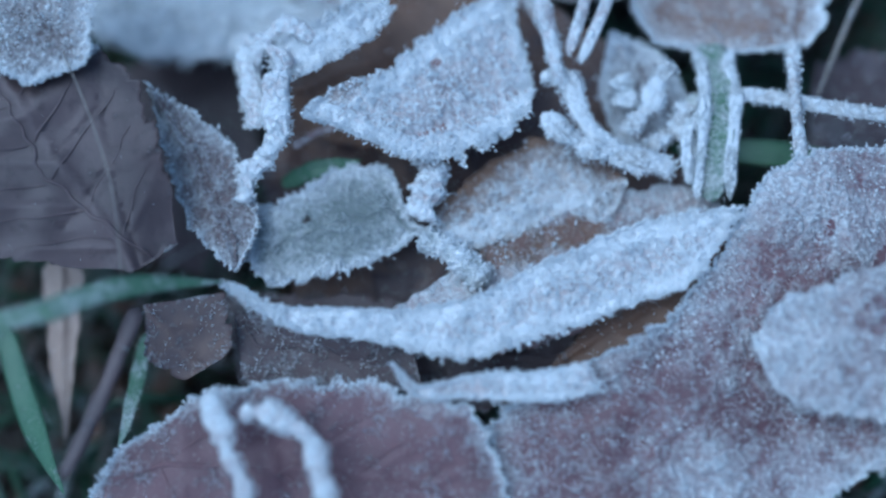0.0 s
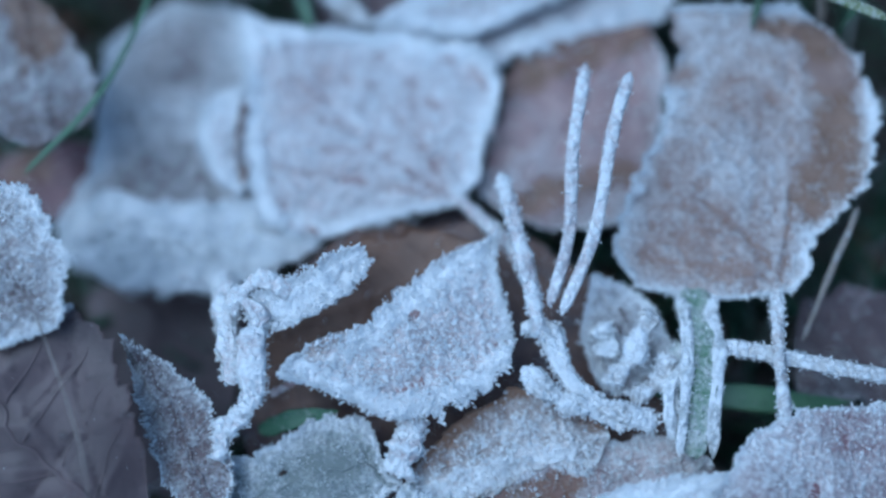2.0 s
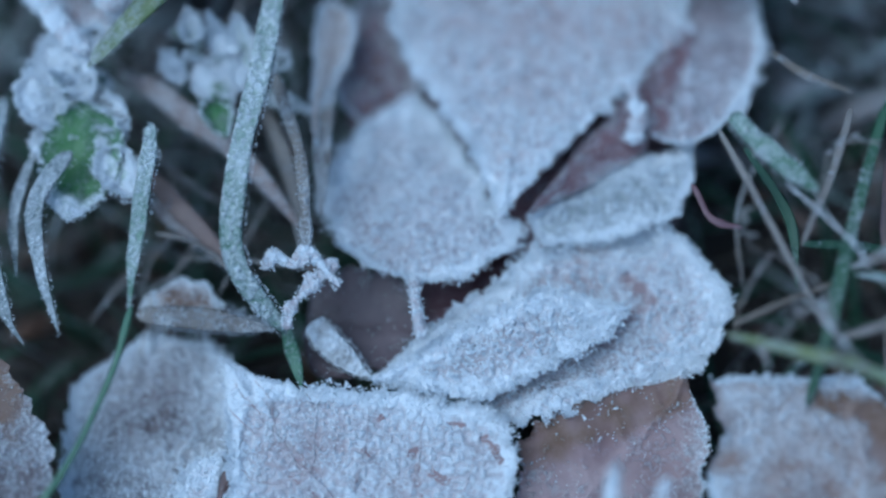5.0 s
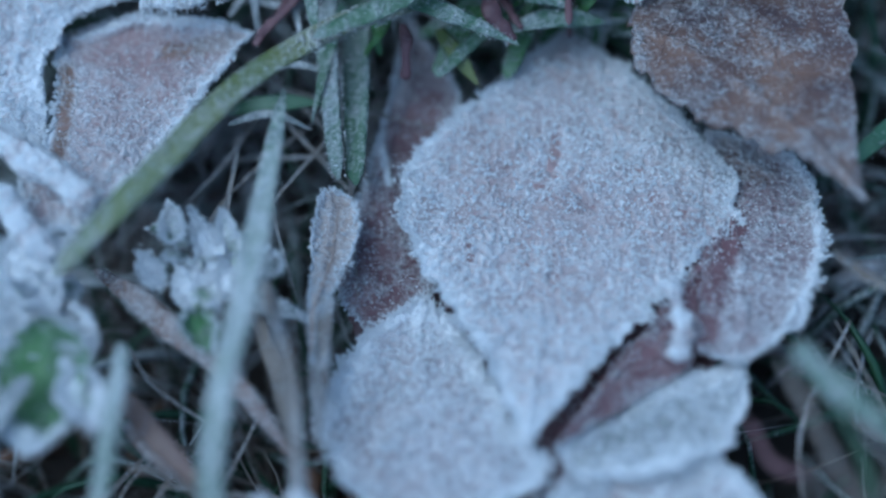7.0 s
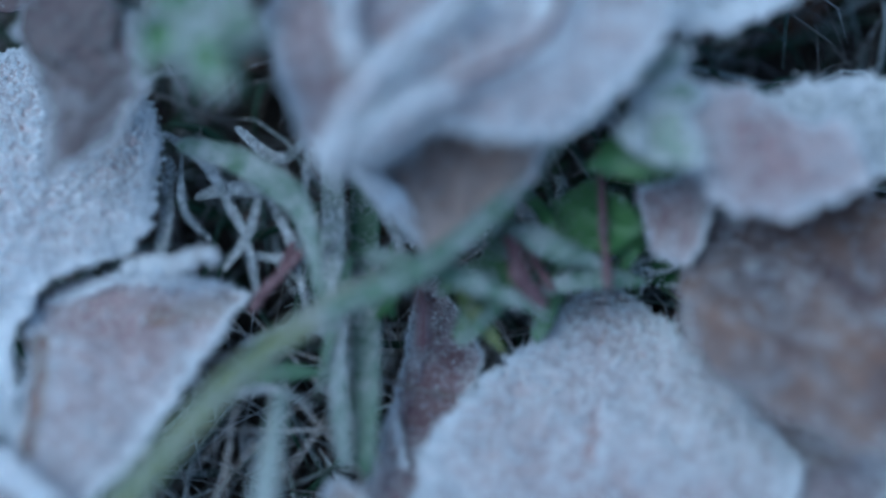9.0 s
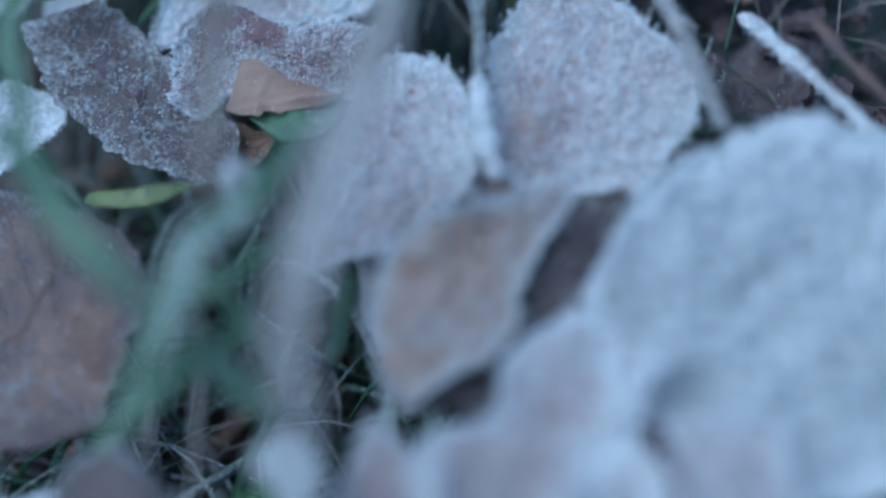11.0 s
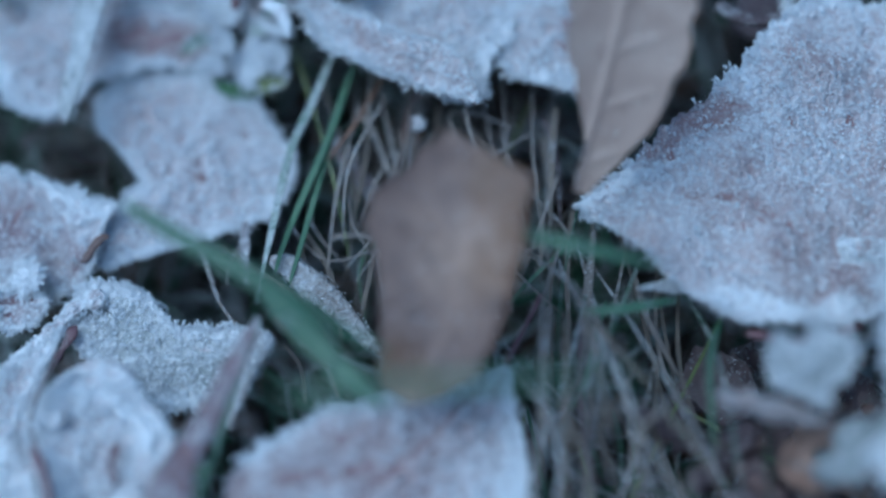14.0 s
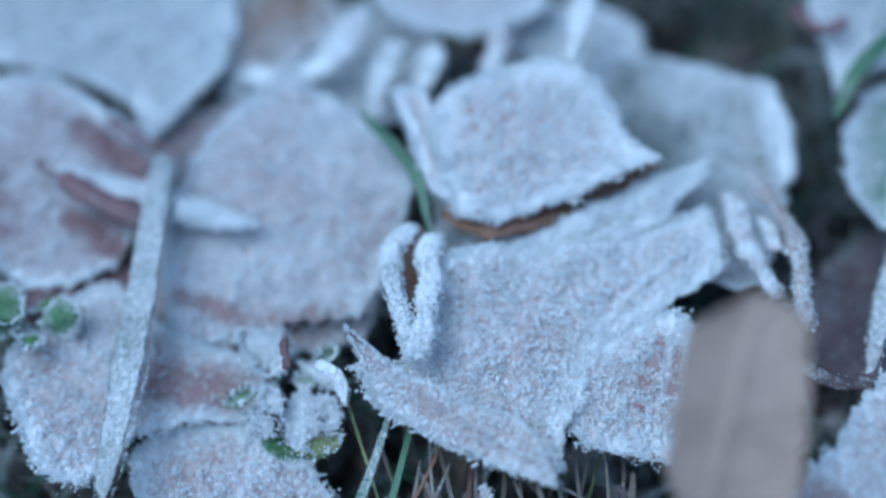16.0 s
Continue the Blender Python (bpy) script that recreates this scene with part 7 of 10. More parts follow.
blade("straw", [(-1.49, 13.95, 2.07), (-2.18, 12.44, 2.54), (-3.10, 11.53, 2.44)], 0.04, 0.4, taper=(0.9, 1, 0.4), grain=0.25)
blade("straw", [(-0.59, 13.62, 1.82), (-0.59, 12.21, 2.26), (-0.88, 11.36, 2.15)], 0.03, 0.4, taper=(0.9, 1, 0.4), grain=0.25)
blade("straw", [(-0.75, 13.97, 2.13), (-0.61, 11.80, 2.66), (-0.57, 10.26, 2.64)], 0.04, 0.4, taper=(0.9, 1, 0.4), grain=0.25)
blade("straw", [(-1.75, 13.83, 1.99), (-1.67, 11.88, 2.49), (-1.33, 10.35, 2.46)], 0.05, 0.4, taper=(0.9, 1, 0.4), grain=0.25)
blade("straw", [(-2.29, 14.38, 2.00), (-0.89, 12.70, 2.42), (-0.24, 11.76, 2.29)], 0.05, 0.4, taper=(0.9, 1, 0.4), grain=0.25)
blade("straw", [(-0.94, 13.20, 2.15), (-2.20, 11.83, 2.62), (-2.87, 10.70, 2.56)], 0.04, 0.4, taper=(0.9, 1, 0.4), grain=0.25)
blade("straw", [(-0.35, 15.91, 1.64), (0.86, 13.95, 2.08), (1.42, 12.78, 1.97)], 0.05, 0.4, taper=(0.9, 1, 0.4), grain=0.25)
blade("straw", [(-0.54, 15.52, 1.85), (-0.36, 14.11, 2.27), (-0.24, 13.19, 2.14)], 0.04, 0.4, taper=(0.9, 1, 0.4), grain=0.25)
blade("straw", [(-1.26, 14.26, 1.74), (-0.29, 14.26, 1.99), (0.23, 14.67, 1.68)], 0.06, 0.4, taper=(0.9, 1, 0.4), grain=0.25)
blade("straw", [(-1.32, 15.93, 1.59), (0.40, 14.71, 1.93), (1.30, 14.20, 1.72)], 0.05, 0.4, taper=(0.9, 1, 0.4), grain=0.25)
blade("straw", [(1.00, 15.84, 1.58), (0.88, 14.43, 2.01), (0.56, 13.61, 1.89)], 0.04, 0.4, taper=(0.9, 1, 0.4), grain=0.25)
blade("straw", [(2.67, 14.88, 1.53), (2.15, 14.11, 1.91), (1.62, 13.76, 1.74)], 0.03, 0.4, taper=(0.9, 1, 0.4), grain=0.25)
blade("straw", [(2.20, 15.51, 1.71), (0.57, 14.39, 2.18), (-0.43, 13.54, 2.08)], 0.04, 0.4, taper=(0.9, 1, 0.4), grain=0.25)
blade("straw", [(1.13, 15.47, 1.81), (1.40, 14.68, 2.16), (2.10, 14.10, 1.96)], 0.04, 0.4, taper=(0.9, 1, 0.4), grain=0.25)
blade("straw", [(5.14, 9.78, 2.29), (5.68, 7.99, 2.67), (6.55, 6.57, 2.54)], 0.03, 0.35, taper=(0.9, 1, 0.4), grain=0.25)
blade("straw", [(5.36, 9.75, 2.26), (4.49, 8.41, 2.56), (4.43, 7.20, 2.36)], 0.04, 0.35, taper=(0.9, 1, 0.4), grain=0.25)
blade("straw", [(6.94, 8.35, 2.43), (6.49, 6.35, 2.77), (6.10, 4.88, 2.58)], 0.05, 0.35, taper=(0.9, 1, 0.4), grain=0.25)
blade("straw", [(-2.63, 9.09, 1.99), (-3.31, 7.64, 2.52), (-3.70, 6.43, 2.54)], 0.04, 0.35, taper=(0.9, 1, 0.4), grain=0.25)
blade("straw", [(-4.47, 11.18, 2.17), (-4.01, 10.07, 2.59), (-3.63, 9.23, 2.48)], 0.06, 0.35, taper=(0.9, 1, 0.4), grain=0.25)
blade("straw", [(-3.52, 10.05, 2.25), (-3.07, 9.44, 2.60), (-2.31, 8.86, 2.45)], 0.06, 0.35, taper=(0.9, 1, 0.4), grain=0.25)
blade("straw", [(-3.06, 8.26, 2.49), (-1.96, 8.03, 2.77), (-0.77, 7.81, 2.56)], 0.05, 0.35, taper=(0.9, 1, 0.4), grain=0.25)
blade("straw", [(-2.88, 8.89, 2.13), (-3.37, 8.32, 2.50), (-3.62, 7.83, 2.37)], 0.04, 0.35, taper=(0.9, 1, 0.4), grain=0.25)
blade("straw", [(-1.79, 9.30, 2.17), (-2.19, 8.22, 2.63), (-2.64, 7.41, 2.56)], 0.04, 0.35, taper=(0.9, 1, 0.4), grain=0.25)
blade("straw", [(-2.19, 9.42, 2.11), (-1.41, 8.83, 2.46), (-0.76, 8.42, 2.29)], 0.05, 0.35, taper=(0.9, 1, 0.4), grain=0.25)
blade("straw", [(-2.80, 8.80, 2.13), (-3.02, 8.10, 2.52), (-3.70, 7.73, 2.38)], 0.04, 0.35, taper=(0.9, 1, 0.4), grain=0.25)
blade("straw", [(-3.30, 8.77, 1.99), (-3.82, 8.03, 2.40), (-4.34, 7.46, 2.28)], 0.07, 0.35, taper=(0.9, 1, 0.4), grain=0.25)
blade("straw", [(-1.93, 10.53, 2.06), (-1.66, 9.48, 2.49), (-1.15, 8.58, 2.39)], 0.04, 0.35, taper=(0.9, 1, 0.4), grain=0.25)
blade("herb", [(1.22, 16.35, 1.49), (-0.24, 15.34, 1.94), (-1.03, 14.57, 1.81)], 0.07, 0.3, taper=(0.9, 1, 0.4), grain=0.25)
blade("herb", [(1.73, 15.78, 1.32), (2.68, 14.45, 1.71), (3.88, 13.45, 1.54)], 0.06, 0.3, taper=(0.9, 1, 0.4), grain=0.25)
blade("herb", [(2.18, 16.24, 1.08), (1.10, 15.43, 1.49), (0.48, 14.90, 1.33)], 0.05, 0.3, taper=(0.9, 1, 0.4), grain=0.25)
blade("herb", [(2.55, 16.09, 1.17), (2.61, 14.49, 1.62), (2.80, 13.39, 1.51)], 0.04, 0.3, taper=(0.9, 1, 0.4), grain=0.25)
blade("herb", [(1.33, 16.52, 1.07), (1.24, 14.83, 1.53), (1.57, 13.54, 1.43)], 0.04, 0.3, taper=(0.9, 1, 0.4), grain=0.25)
blade("herb", [(3.62, 14.78, 1.35), (2.42, 14.28, 1.73), (0.89, 14.33, 1.55)], 0.06, 0.3, taper=(0.9, 1, 0.4), grain=0.25)
blade("green", [(-2.23, 26.98, 4.48), (-1.51, 26.11, 4.49), (-0.96, 25.48, 4.36)], 0.27, 0.25)
blade("green", [(-1.75, 24.99, 6.41), (-0.48, 24.91, 6.57), (1.55, 24.86, 6.38)], 0.13, 0.25)
blade("green", [(-4.62, 23.11, 4.56), (-3.83, 23.35, 4.57), (-3.09, 23.80, 4.33)], 0.32, 0.2)
blade("green", [(-2.86, 24.72, 3.27), (-3.32, 23.94, 3.39), (-3.77, 23.31, 3.44)], 0.13, 0.1)
blade("teal", [(2.15, 23.77, 4.81), (1.72, 23.01, 4.85), (1.48, 22.35, 4.63)], 0.56, 0.8, taper=(0.05, 0.55, 0.9, 1))
stem("straw", [(3.10, 21.80, 4.58), (3.23, 21.07, 4.54), (3.39, 20.36, 4.32)], 0.19, 0.5)
leaf("mauve", (3.60, 26.26, 1.87), (3.22, 26.66, 2.00), (-0.27, -0.20, 0.00, 0.08, 0.19, 0.25, 0.24, 0.23, 0.22, 0.22, 0.19, 0.10, 0.04, 0.02), (0.32, 0.33, 0.34, 0.35, 0.37, 0.39, 0.41, 0.43, 0.35, 0.27, 0.18, 0.09, 0.04, 0.01), frost=0.3, rim=0.3, cup=0.38, wave=0.12, roll=-0.042)
leaf("mauve", (5.03, 25.12, 1.99), (5.49, 25.92, 2.00), (0.01, 0.03, 0.08, 0.15, 0.23, 0.26, 0.29, 0.32, 0.33, 0.23, 0.14, 0.08, 0.03, 0.01), (0.03, 0.07, 0.19, 0.35, 0.40, 0.46, 0.52, 0.47, 0.37, 0.28, 0.17, 0.09, 0.03, 0.01), frost=0.05, rim=0.1, cup=-0.02, wave=0.12, roll=0.039)
leaf("mauve", (5.42, 26.69, 1.85), (5.67, 26.46, 1.81), (0.00, 0.01, 0.03, 0.06, 0.10, 0.12, 0.13, 0.13, 0.14, 0.14, 0.15, 0.10, 0.04, 0.01), (0.02, 0.05, 0.13, 0.19, 0.21, 0.24, 0.27, 0.28, 0.25, 0.21, 0.18, 0.13, 0.05, 0.02), frost=0.05, rim=0.2, cup=0.26, wave=0.12, roll=0.04)
leaf("mauve", (4.81, 25.71, 1.89), (4.44, 26.15, 1.88), (-0.22, -0.19, -0.11, 0.01, 0.14, 0.27, 0.26, 0.24, 0.23, 0.22, 0.21, 0.12, 0.04, 0.02), (0.24, 0.25, 0.27, 0.30, 0.33, 0.37, 0.38, 0.38, 0.38, 0.38, 0.38, 0.35, 0.13, 0.05), frost=0.15, rim=0.2, cup=-0.12, wave=0.12, roll=-0.037)
leaf("mauve", (3.70, 23.94, 1.89), (3.12, 23.88, 1.96), (-0.14, -0.10, 0.01, 0.09, 0.17, 0.16, 0.15, 0.14, 0.12, 0.08, 0.05, 0.03, 0.01, 0.00), (0.16, 0.17, 0.18, 0.20, 0.22, 0.24, 0.23, 0.20, 0.18, 0.14, 0.09, 0.05, 0.02, 0.01), frost=0.15, rim=0.1, cup=-0.13, wave=0.12, roll=-0.053)
leaf("mauve", (4.38, 24.51, 1.72), (3.77, 24.40, 1.67), (0.01, 0.02, 0.04, 0.08, 0.13, 0.13, 0.14, 0.14, 0.14, 0.10, 0.06, 0.03, 0.01, 0.00), (0.02, 0.05, 0.14, 0.22, 0.25, 0.28, 0.31, 0.28, 0.26, 0.23, 0.18, 0.10, 0.04, 0.01), frost=0.15, rim=0.3, cup=-0.13, wave=0.12, roll=-0.058)
leaf("mauve", (4.39, 24.10, 1.79), (3.88, 23.67, 1.83), (0.01, 0.03, 0.07, 0.13, 0.19, 0.21, 0.24, 0.27, 0.26, 0.19, 0.12, 0.06, 0.02, 0.01), (0.02, 0.04, 0.10, 0.19, 0.30, 0.32, 0.36, 0.39, 0.41, 0.42, 0.34, 0.28, 0.23, 0.22), frost=0.15, rim=0.1, cup=0.32, wave=0.12, roll=-0.052)
leaf("mauve", (3.11, 24.88, 1.71), (3.42, 25.00, 2.22), (-0.01, 0.00, 0.03, 0.08, 0.14, 0.16, 0.18, 0.20, 0.18, 0.13, 0.09, 0.06, 0.03, -0.01), (0.03, 0.05, 0.09, 0.14, 0.21, 0.23, 0.24, 0.25, 0.26, 0.26, 0.27, 0.22, 0.19, 0.18), frost=0.15, rim=0.1, cup=0.13, wave=0.12, roll=0.152)
leaf("mauve", (5.27, 25.61, 1.87), (5.67, 26.31, 1.98), (0.01, 0.02, 0.06, 0.11, 0.18, 0.22, 0.20, 0.18, 0.16, 0.11, 0.07, 0.04, 0.01, 0.01), (0.02, 0.05, 0.13, 0.24, 0.35, 0.36, 0.37, 0.39, 0.38, 0.37, 0.37, 0.36, 0.36, 0.36), frost=0.05, rim=0.1, cup=0.38, wave=0.12, roll=0.038)
leaf("mauve", (3.66, 25.77, 1.96), (4.34, 26.46, 2.27), (0.01, 0.03, 0.07, 0.12, 0.19, 0.26, 0.28, 0.30, 0.32, 0.28, 0.18, 0.10, 0.04, 0.02), (0.05, 0.11, 0.28, 0.43, 0.48, 0.53, 0.59, 0.54, 0.50, 0.45, 0.35, 0.19, 0.08, 0.03), frost=0.05, rim=0.2, cup=0.32, wave=0.12, roll=0.053)
leaf("mauve", (2.96, 25.96, 2.11), (3.29, 26.64, 2.18), (0.01, 0.02, 0.06, 0.12, 0.19, 0.26, 0.24, 0.22, 0.21, 0.17, 0.11, 0.06, 0.02, 0.01), (0.03, 0.08, 0.21, 0.28, 0.30, 0.33, 0.35, 0.34, 0.32, 0.30, 0.22, 0.12, 0.04, 0.02), frost=0.15, rim=0.3, cup=0.35, wave=0.12, roll=0.034)
leaf("mauve", (3.97, 24.21, 1.98), (3.57, 23.78, 2.14), (0.01, 0.01, 0.04, 0.07, 0.12, 0.16, 0.17, 0.18, 0.19, 0.16, 0.10, 0.05, 0.02, 0.01), (0.01, 0.02, 0.07, 0.13, 0.20, 0.23, 0.25, 0.27, 0.29, 0.27, 0.21, 0.15, 0.06, 0.02), frost=0.05, rim=0.2, cup=0.19, wave=0.12, roll=-0.042)
leaf("mauve", (5.69, 25.33, 1.78), (5.29, 25.67, 2.01), (0.01, 0.02, 0.05, 0.09, 0.14, 0.20, 0.22, 0.18, 0.15, 0.12, 0.07, 0.04, 0.01, 0.01), (0.03, 0.08, 0.21, 0.29, 0.40, 0.47, 0.45, 0.43, 0.41, 0.40, 0.29, 0.16, 0.06, 0.02), frost=0.3, rim=0.1, cup=0.17, wave=0.12, roll=-0.046)
leaf("mauve", (4.90, 25.44, 1.84), (5.55, 25.93, 2.28), (0.03, 0.05, 0.11, 0.20, 0.30, 0.29, 0.27, 0.24, 0.22, 0.16, 0.11, 0.07, 0.04, 0.03), (0.06, 0.10, 0.20, 0.34, 0.41, 0.49, 0.55, 0.53, 0.51, 0.49, 0.48, 0.36, 0.18, 0.11), frost=0.15, rim=0.3, cup=0.14, wave=0.12, roll=0.064)
leaf("mauve", (5.54, 25.32, 1.85), (4.76, 25.12, 2.26), (0.01, 0.02, 0.05, 0.10, 0.15, 0.21, 0.23, 0.23, 0.24, 0.24, 0.18, 0.09, 0.02, 0.00), (0.32, 0.33, 0.35, 0.38, 0.38, 0.36, 0.33, 0.30, 0.26, 0.18, 0.11, 0.06, 0.02, 0.01), frost=0.05, rim=0.2, cup=0.27, wave=0.12, roll=-0.077)
leaf("mauve", (4.54, 24.59, 1.93), (4.60, 25.46, 2.13), (-0.29, -0.15, 0.04, 0.12, 0.23, 0.26, 0.28, 0.30, 0.23, 0.16, 0.10, 0.05, 0.02, 0.01), (0.39, 0.39, 0.41, 0.44, 0.47, 0.51, 0.56, 0.52, 0.46, 0.41, 0.36, 0.31, 0.12, 0.05), frost=0.3, rim=0.3, cup=-0.11, wave=0.12, roll=0.012)
leaf("mauve", (3.75, 26.21, 1.82), (4.19, 25.93, 2.31), (0.25, 0.25, 0.24, 0.24, 0.23, 0.22, 0.21, 0.17, 0.12, 0.07, 0.03, -0.05, -0.20, -0.25), (-0.20, -0.12, 0.02, 0.08, 0.15, 0.24, 0.32, 0.35, 0.37, 0.40, 0.41, 0.35, 0.31, 0.30), frost=0.05, rim=0.1, cup=-0.06, wave=0.12, roll=0.054)
leaf("mauve", (2.56, 24.43, 1.96), (2.19, 24.08, 1.65), (0.02, 0.05, 0.11, 0.19, 0.27, 0.26, 0.24, 0.22, 0.21, 0.15, 0.10, 0.05, 0.02, 0.01), (0.08, 0.14, 0.29, 0.31, 0.33, 0.35, 0.38, 0.41, 0.42, 0.34, 0.28, 0.20, 0.08, 0.04), frost=0.3, rim=0.1, cup=-0.05, wave=0.12, roll=-0.053)
leaf("mauve", (5.41, 24.72, 1.92), (4.89, 24.26, 2.12), (0.01, 0.02, 0.06, 0.12, 0.19, 0.19, 0.19, 0.20, 0.20, 0.18, 0.11, 0.06, 0.02, 0.01), (0.05, 0.18, 0.26, 0.27, 0.29, 0.30, 0.32, 0.34, 0.30, 0.27, 0.23, 0.13, 0.05, 0.02), frost=0.3, rim=0.1, cup=-0.18, wave=0.12, roll=-0.05)
leaf("mauve", (4.85, 25.19, 2.15), (4.42, 25.69, 2.18), (0.02, 0.05, 0.13, 0.24, 0.30, 0.29, 0.28, 0.28, 0.27, 0.26, 0.11, -0.06, -0.24, -0.31), (0.08, 0.20, 0.35, 0.37, 0.39, 0.41, 0.41, 0.40, 0.39, 0.38, 0.37, 0.36, 0.36, 0.35), frost=0.15, rim=0.2, cup=0.18, wave=0.12, roll=-0.039)
leaf("mauve", (4.36, 26.06, 1.89), (3.64, 26.13, 2.14), (-0.32, -0.27, -0.13, 0.01, 0.07, 0.12, 0.19, 0.21, 0.23, 0.25, 0.25, 0.14, 0.05, 0.02), (0.35, 0.36, 0.36, 0.37, 0.38, 0.39, 0.38, 0.35, 0.33, 0.30, 0.26, 0.14, 0.05, 0.02), frost=0.15, rim=0.2, cup=0.11, wave=0.12, roll=-0.066)
leaf("mauve", (2.92, 26.30, 1.87), (2.52, 25.86, 1.90), (0.00, 0.01, 0.03, 0.06, 0.09, 0.13, 0.16, 0.13, 0.11, 0.08, 0.05, 0.03, 0.01, 0.00), (0.18, 0.19, 0.20, 0.22, 0.25, 0.28, 0.29, 0.29, 0.28, 0.28, 0.19, 0.10, 0.04, 0.02), frost=0.05, rim=0.1, cup=0.28, wave=0.12, roll=-0.045)
stem("brown", [(0.45, 24.42, 3.49), (0.69, 24.17, 3.47), (0.87, 23.97, 3.37)], 0.13, 0.1)
leaf("pink", (-0.92, 18.74, 3.89), (2.41, 19.93, 4.12), (0.10, 0.24, 0.65, 1.22, 1.26, 1.19, 1.11, 1.04, 0.94, 0.67, 0.42, 0.22, 0.08, 0.03), (1.23, 1.24, 1.25, 1.27, 1.29, 1.31, 1.19, 1.06, 0.95, 0.77, 0.48, 0.26, 0.10, 0.04), frost=0.55, rim=0.4, wave=0.2, roll=0.06)
leaf("mauve", (-0.36, 17.71, 3.99), (0.54, 18.12, 4.01), (0.01, 0.01, 0.04, 0.07, 0.11, 0.16, 0.21, 0.19, 0.15, 0.11, 0.07, 0.04, 0.01, 0.01), (0.02, 0.05, 0.12, 0.23, 0.37, 0.46, 0.45, 0.45, 0.45, 0.44, 0.44, 0.29, 0.11, 0.04), frost=0.3, rim=0.3, roll=0.051)
stem("umber", [(4.57, 21.71, 4.50), (4.85, 20.94, 4.53), (5.41, 20.08, 4.47)], 0.17, 0.15, label="dark bare twig with a little frost")
leaf("pink", (5.30, 27.00, 4.80), (4.30, 23.90, 4.85), (0.70, 0.90, 1.10, 1.30, 1.40, 1.40, 1.40, 1.35, 1.30, 1.25, 1.20, 1.10, 0.95, 0.80), (0.10, 0.22, 0.40, 0.55, 0.64, 0.67, 0.68, 0.68, 0.58, 0.42, 0.52, 0.64, 0.62, 0.55), frost=0.75, rim=0.9, wave=0.2, teeth=0.08, label="pinkish leaf thick with hoarfrost at the edge of the litter")
g = np.random.default_rng(61)
for k in range(24):
    x0, y0, x1, y1 = g.normal(1.2, 0.9), g.uniform(26.0, 28.6), g.uniform(-0.1, 3.3), g.uniform(21.0, 25.2)
    z0, z1 = g.uniform(2.4, 3.3), g.uniform(2.3, 3.7)
    mid = ((x0 + x1) / 2 + g.normal(0, 0.35), (y0 + y1) / 2, (z0 + z1) / 2 + g.uniform(0.1, 1.0))
    blade(("old_straw", "straw", "dark_shaded_green", "old_straw")[k % 4], [(x0, y0, z0), mid, (x1, y1, z1)], g.uniform(0.025, 0.065), g.uniform(0.25, 0.55), taper=(0.9, 1, 0.8, 0.3), grain=0.3, rough=0.05)
for k in range(46):
    x0, y0, z0, way, size = g.uniform(2.0, 6.2), g.uniform(20.3, 26.0), g.uniform(2.7, 3.7), g.uniform(0, np.pi), g.uniform(0.8, 2.4)
    end = np.array((np.cos(way), np.sin(way), 0)) * size
    start, mid = np.array((x0, y0, z0)), np.array((g.normal(0, 0.2), g.normal(0, 0.2), 0.25))
    blade(("old_straw", "straw", "dark_shaded_green")[k % 3], [start - end / 2, start + mid, start + end / 2 - (0, 0, 0.3)], g.uniform(0.018, 0.05), g.uniform(0.1, 0.4), taper=(0.9, 1, 0.8, 0.3), grain=0.3, rough=0.05)
for k in range(110):
    size, way = g.uniform(0.22, 0.65), g.uniform(0, 2 * np.pi)
    x0, y0, z0 = g.uniform(1.9, 5.9), g.uniform(20.2, 25.6), g.uniform(2.0, 3.3)
    a = size * g.uniform(0.12, 0.34) * g.uniform(0.25, 1.5, 14)
    b = size * g.uniform(0.12, 0.34) * g.uniform(0.25, 1.5, 14)
    leaf(("mauve", "umber", "mauve", "mauve")[k % 4], (x0, y0, z0), (x0 + size * np.cos(way), y0 + size * np.sin(way), z0 + g.uniform(-0.4, 0.4)), a, b, frost=g.uniform(0.0, 0.22), rim=g.uniform(0.0, 0.15), cup=g.uniform(-0.35, 0.45), wave=0.2, teeth=0.12, roll=g.uniform(-0.6, 0.6), label="small torn scrap of rotting leaf in dark litter")
stem("pink", [(3.85, 21.92, 4.30), (4.30, 21.17, 4.30), (4.80, 20.49, 4.30), (5.11, 20.00, 4.30)], 0.2, 1, rough=0.4, label="frosted strip of leaf lying beside a dark twig")
stem("maroon", [(-4.95, 25.78, 3.72), (-4.74, 25.20, 3.72), (-4.73, 24.67, 3.72), (-4.95, 24.18, 3.72)], 0.11, 0.2, label="dark curled leaf edge between frosted folds")
blade("green", [(-2.82, 18.37, 5.60), (-2.06, 18.54, 5.60), (-1.23, 19.19, 5.60)], 0.2, 0.2)
blade("green", [(-3.32, 16.93, 5.60), (-2.56, 17.57, 5.60), (-1.77, 18.24, 5.60)], 0.24, 0.15)
blade("green", [(-2.75, 19.01, 5.30), (-2.14, 18.52, 5.30), (-1.61, 17.54, 5.30)], 0.2, 0.15)
blade("herb", [(-2.37, 16.03, 5.20), (-1.98, 16.34, 5.20), (-1.53, 16.53, 5.20)], 0.22, 0.15)
blade("herb", [(-2.15, 15.78, 5.20), (-1.87, 16.09, 5.20), (-1.76, 16.61, 5.20)], 0.2, 0.15)
blade("dark_shaded_green", [(-2.68, 18.28, 4.00), (-2.29, 18.60, 4.00), (-2.10, 19.17, 4.00)], 0.16, 0.1, label="dark green grass blade with a little frost")
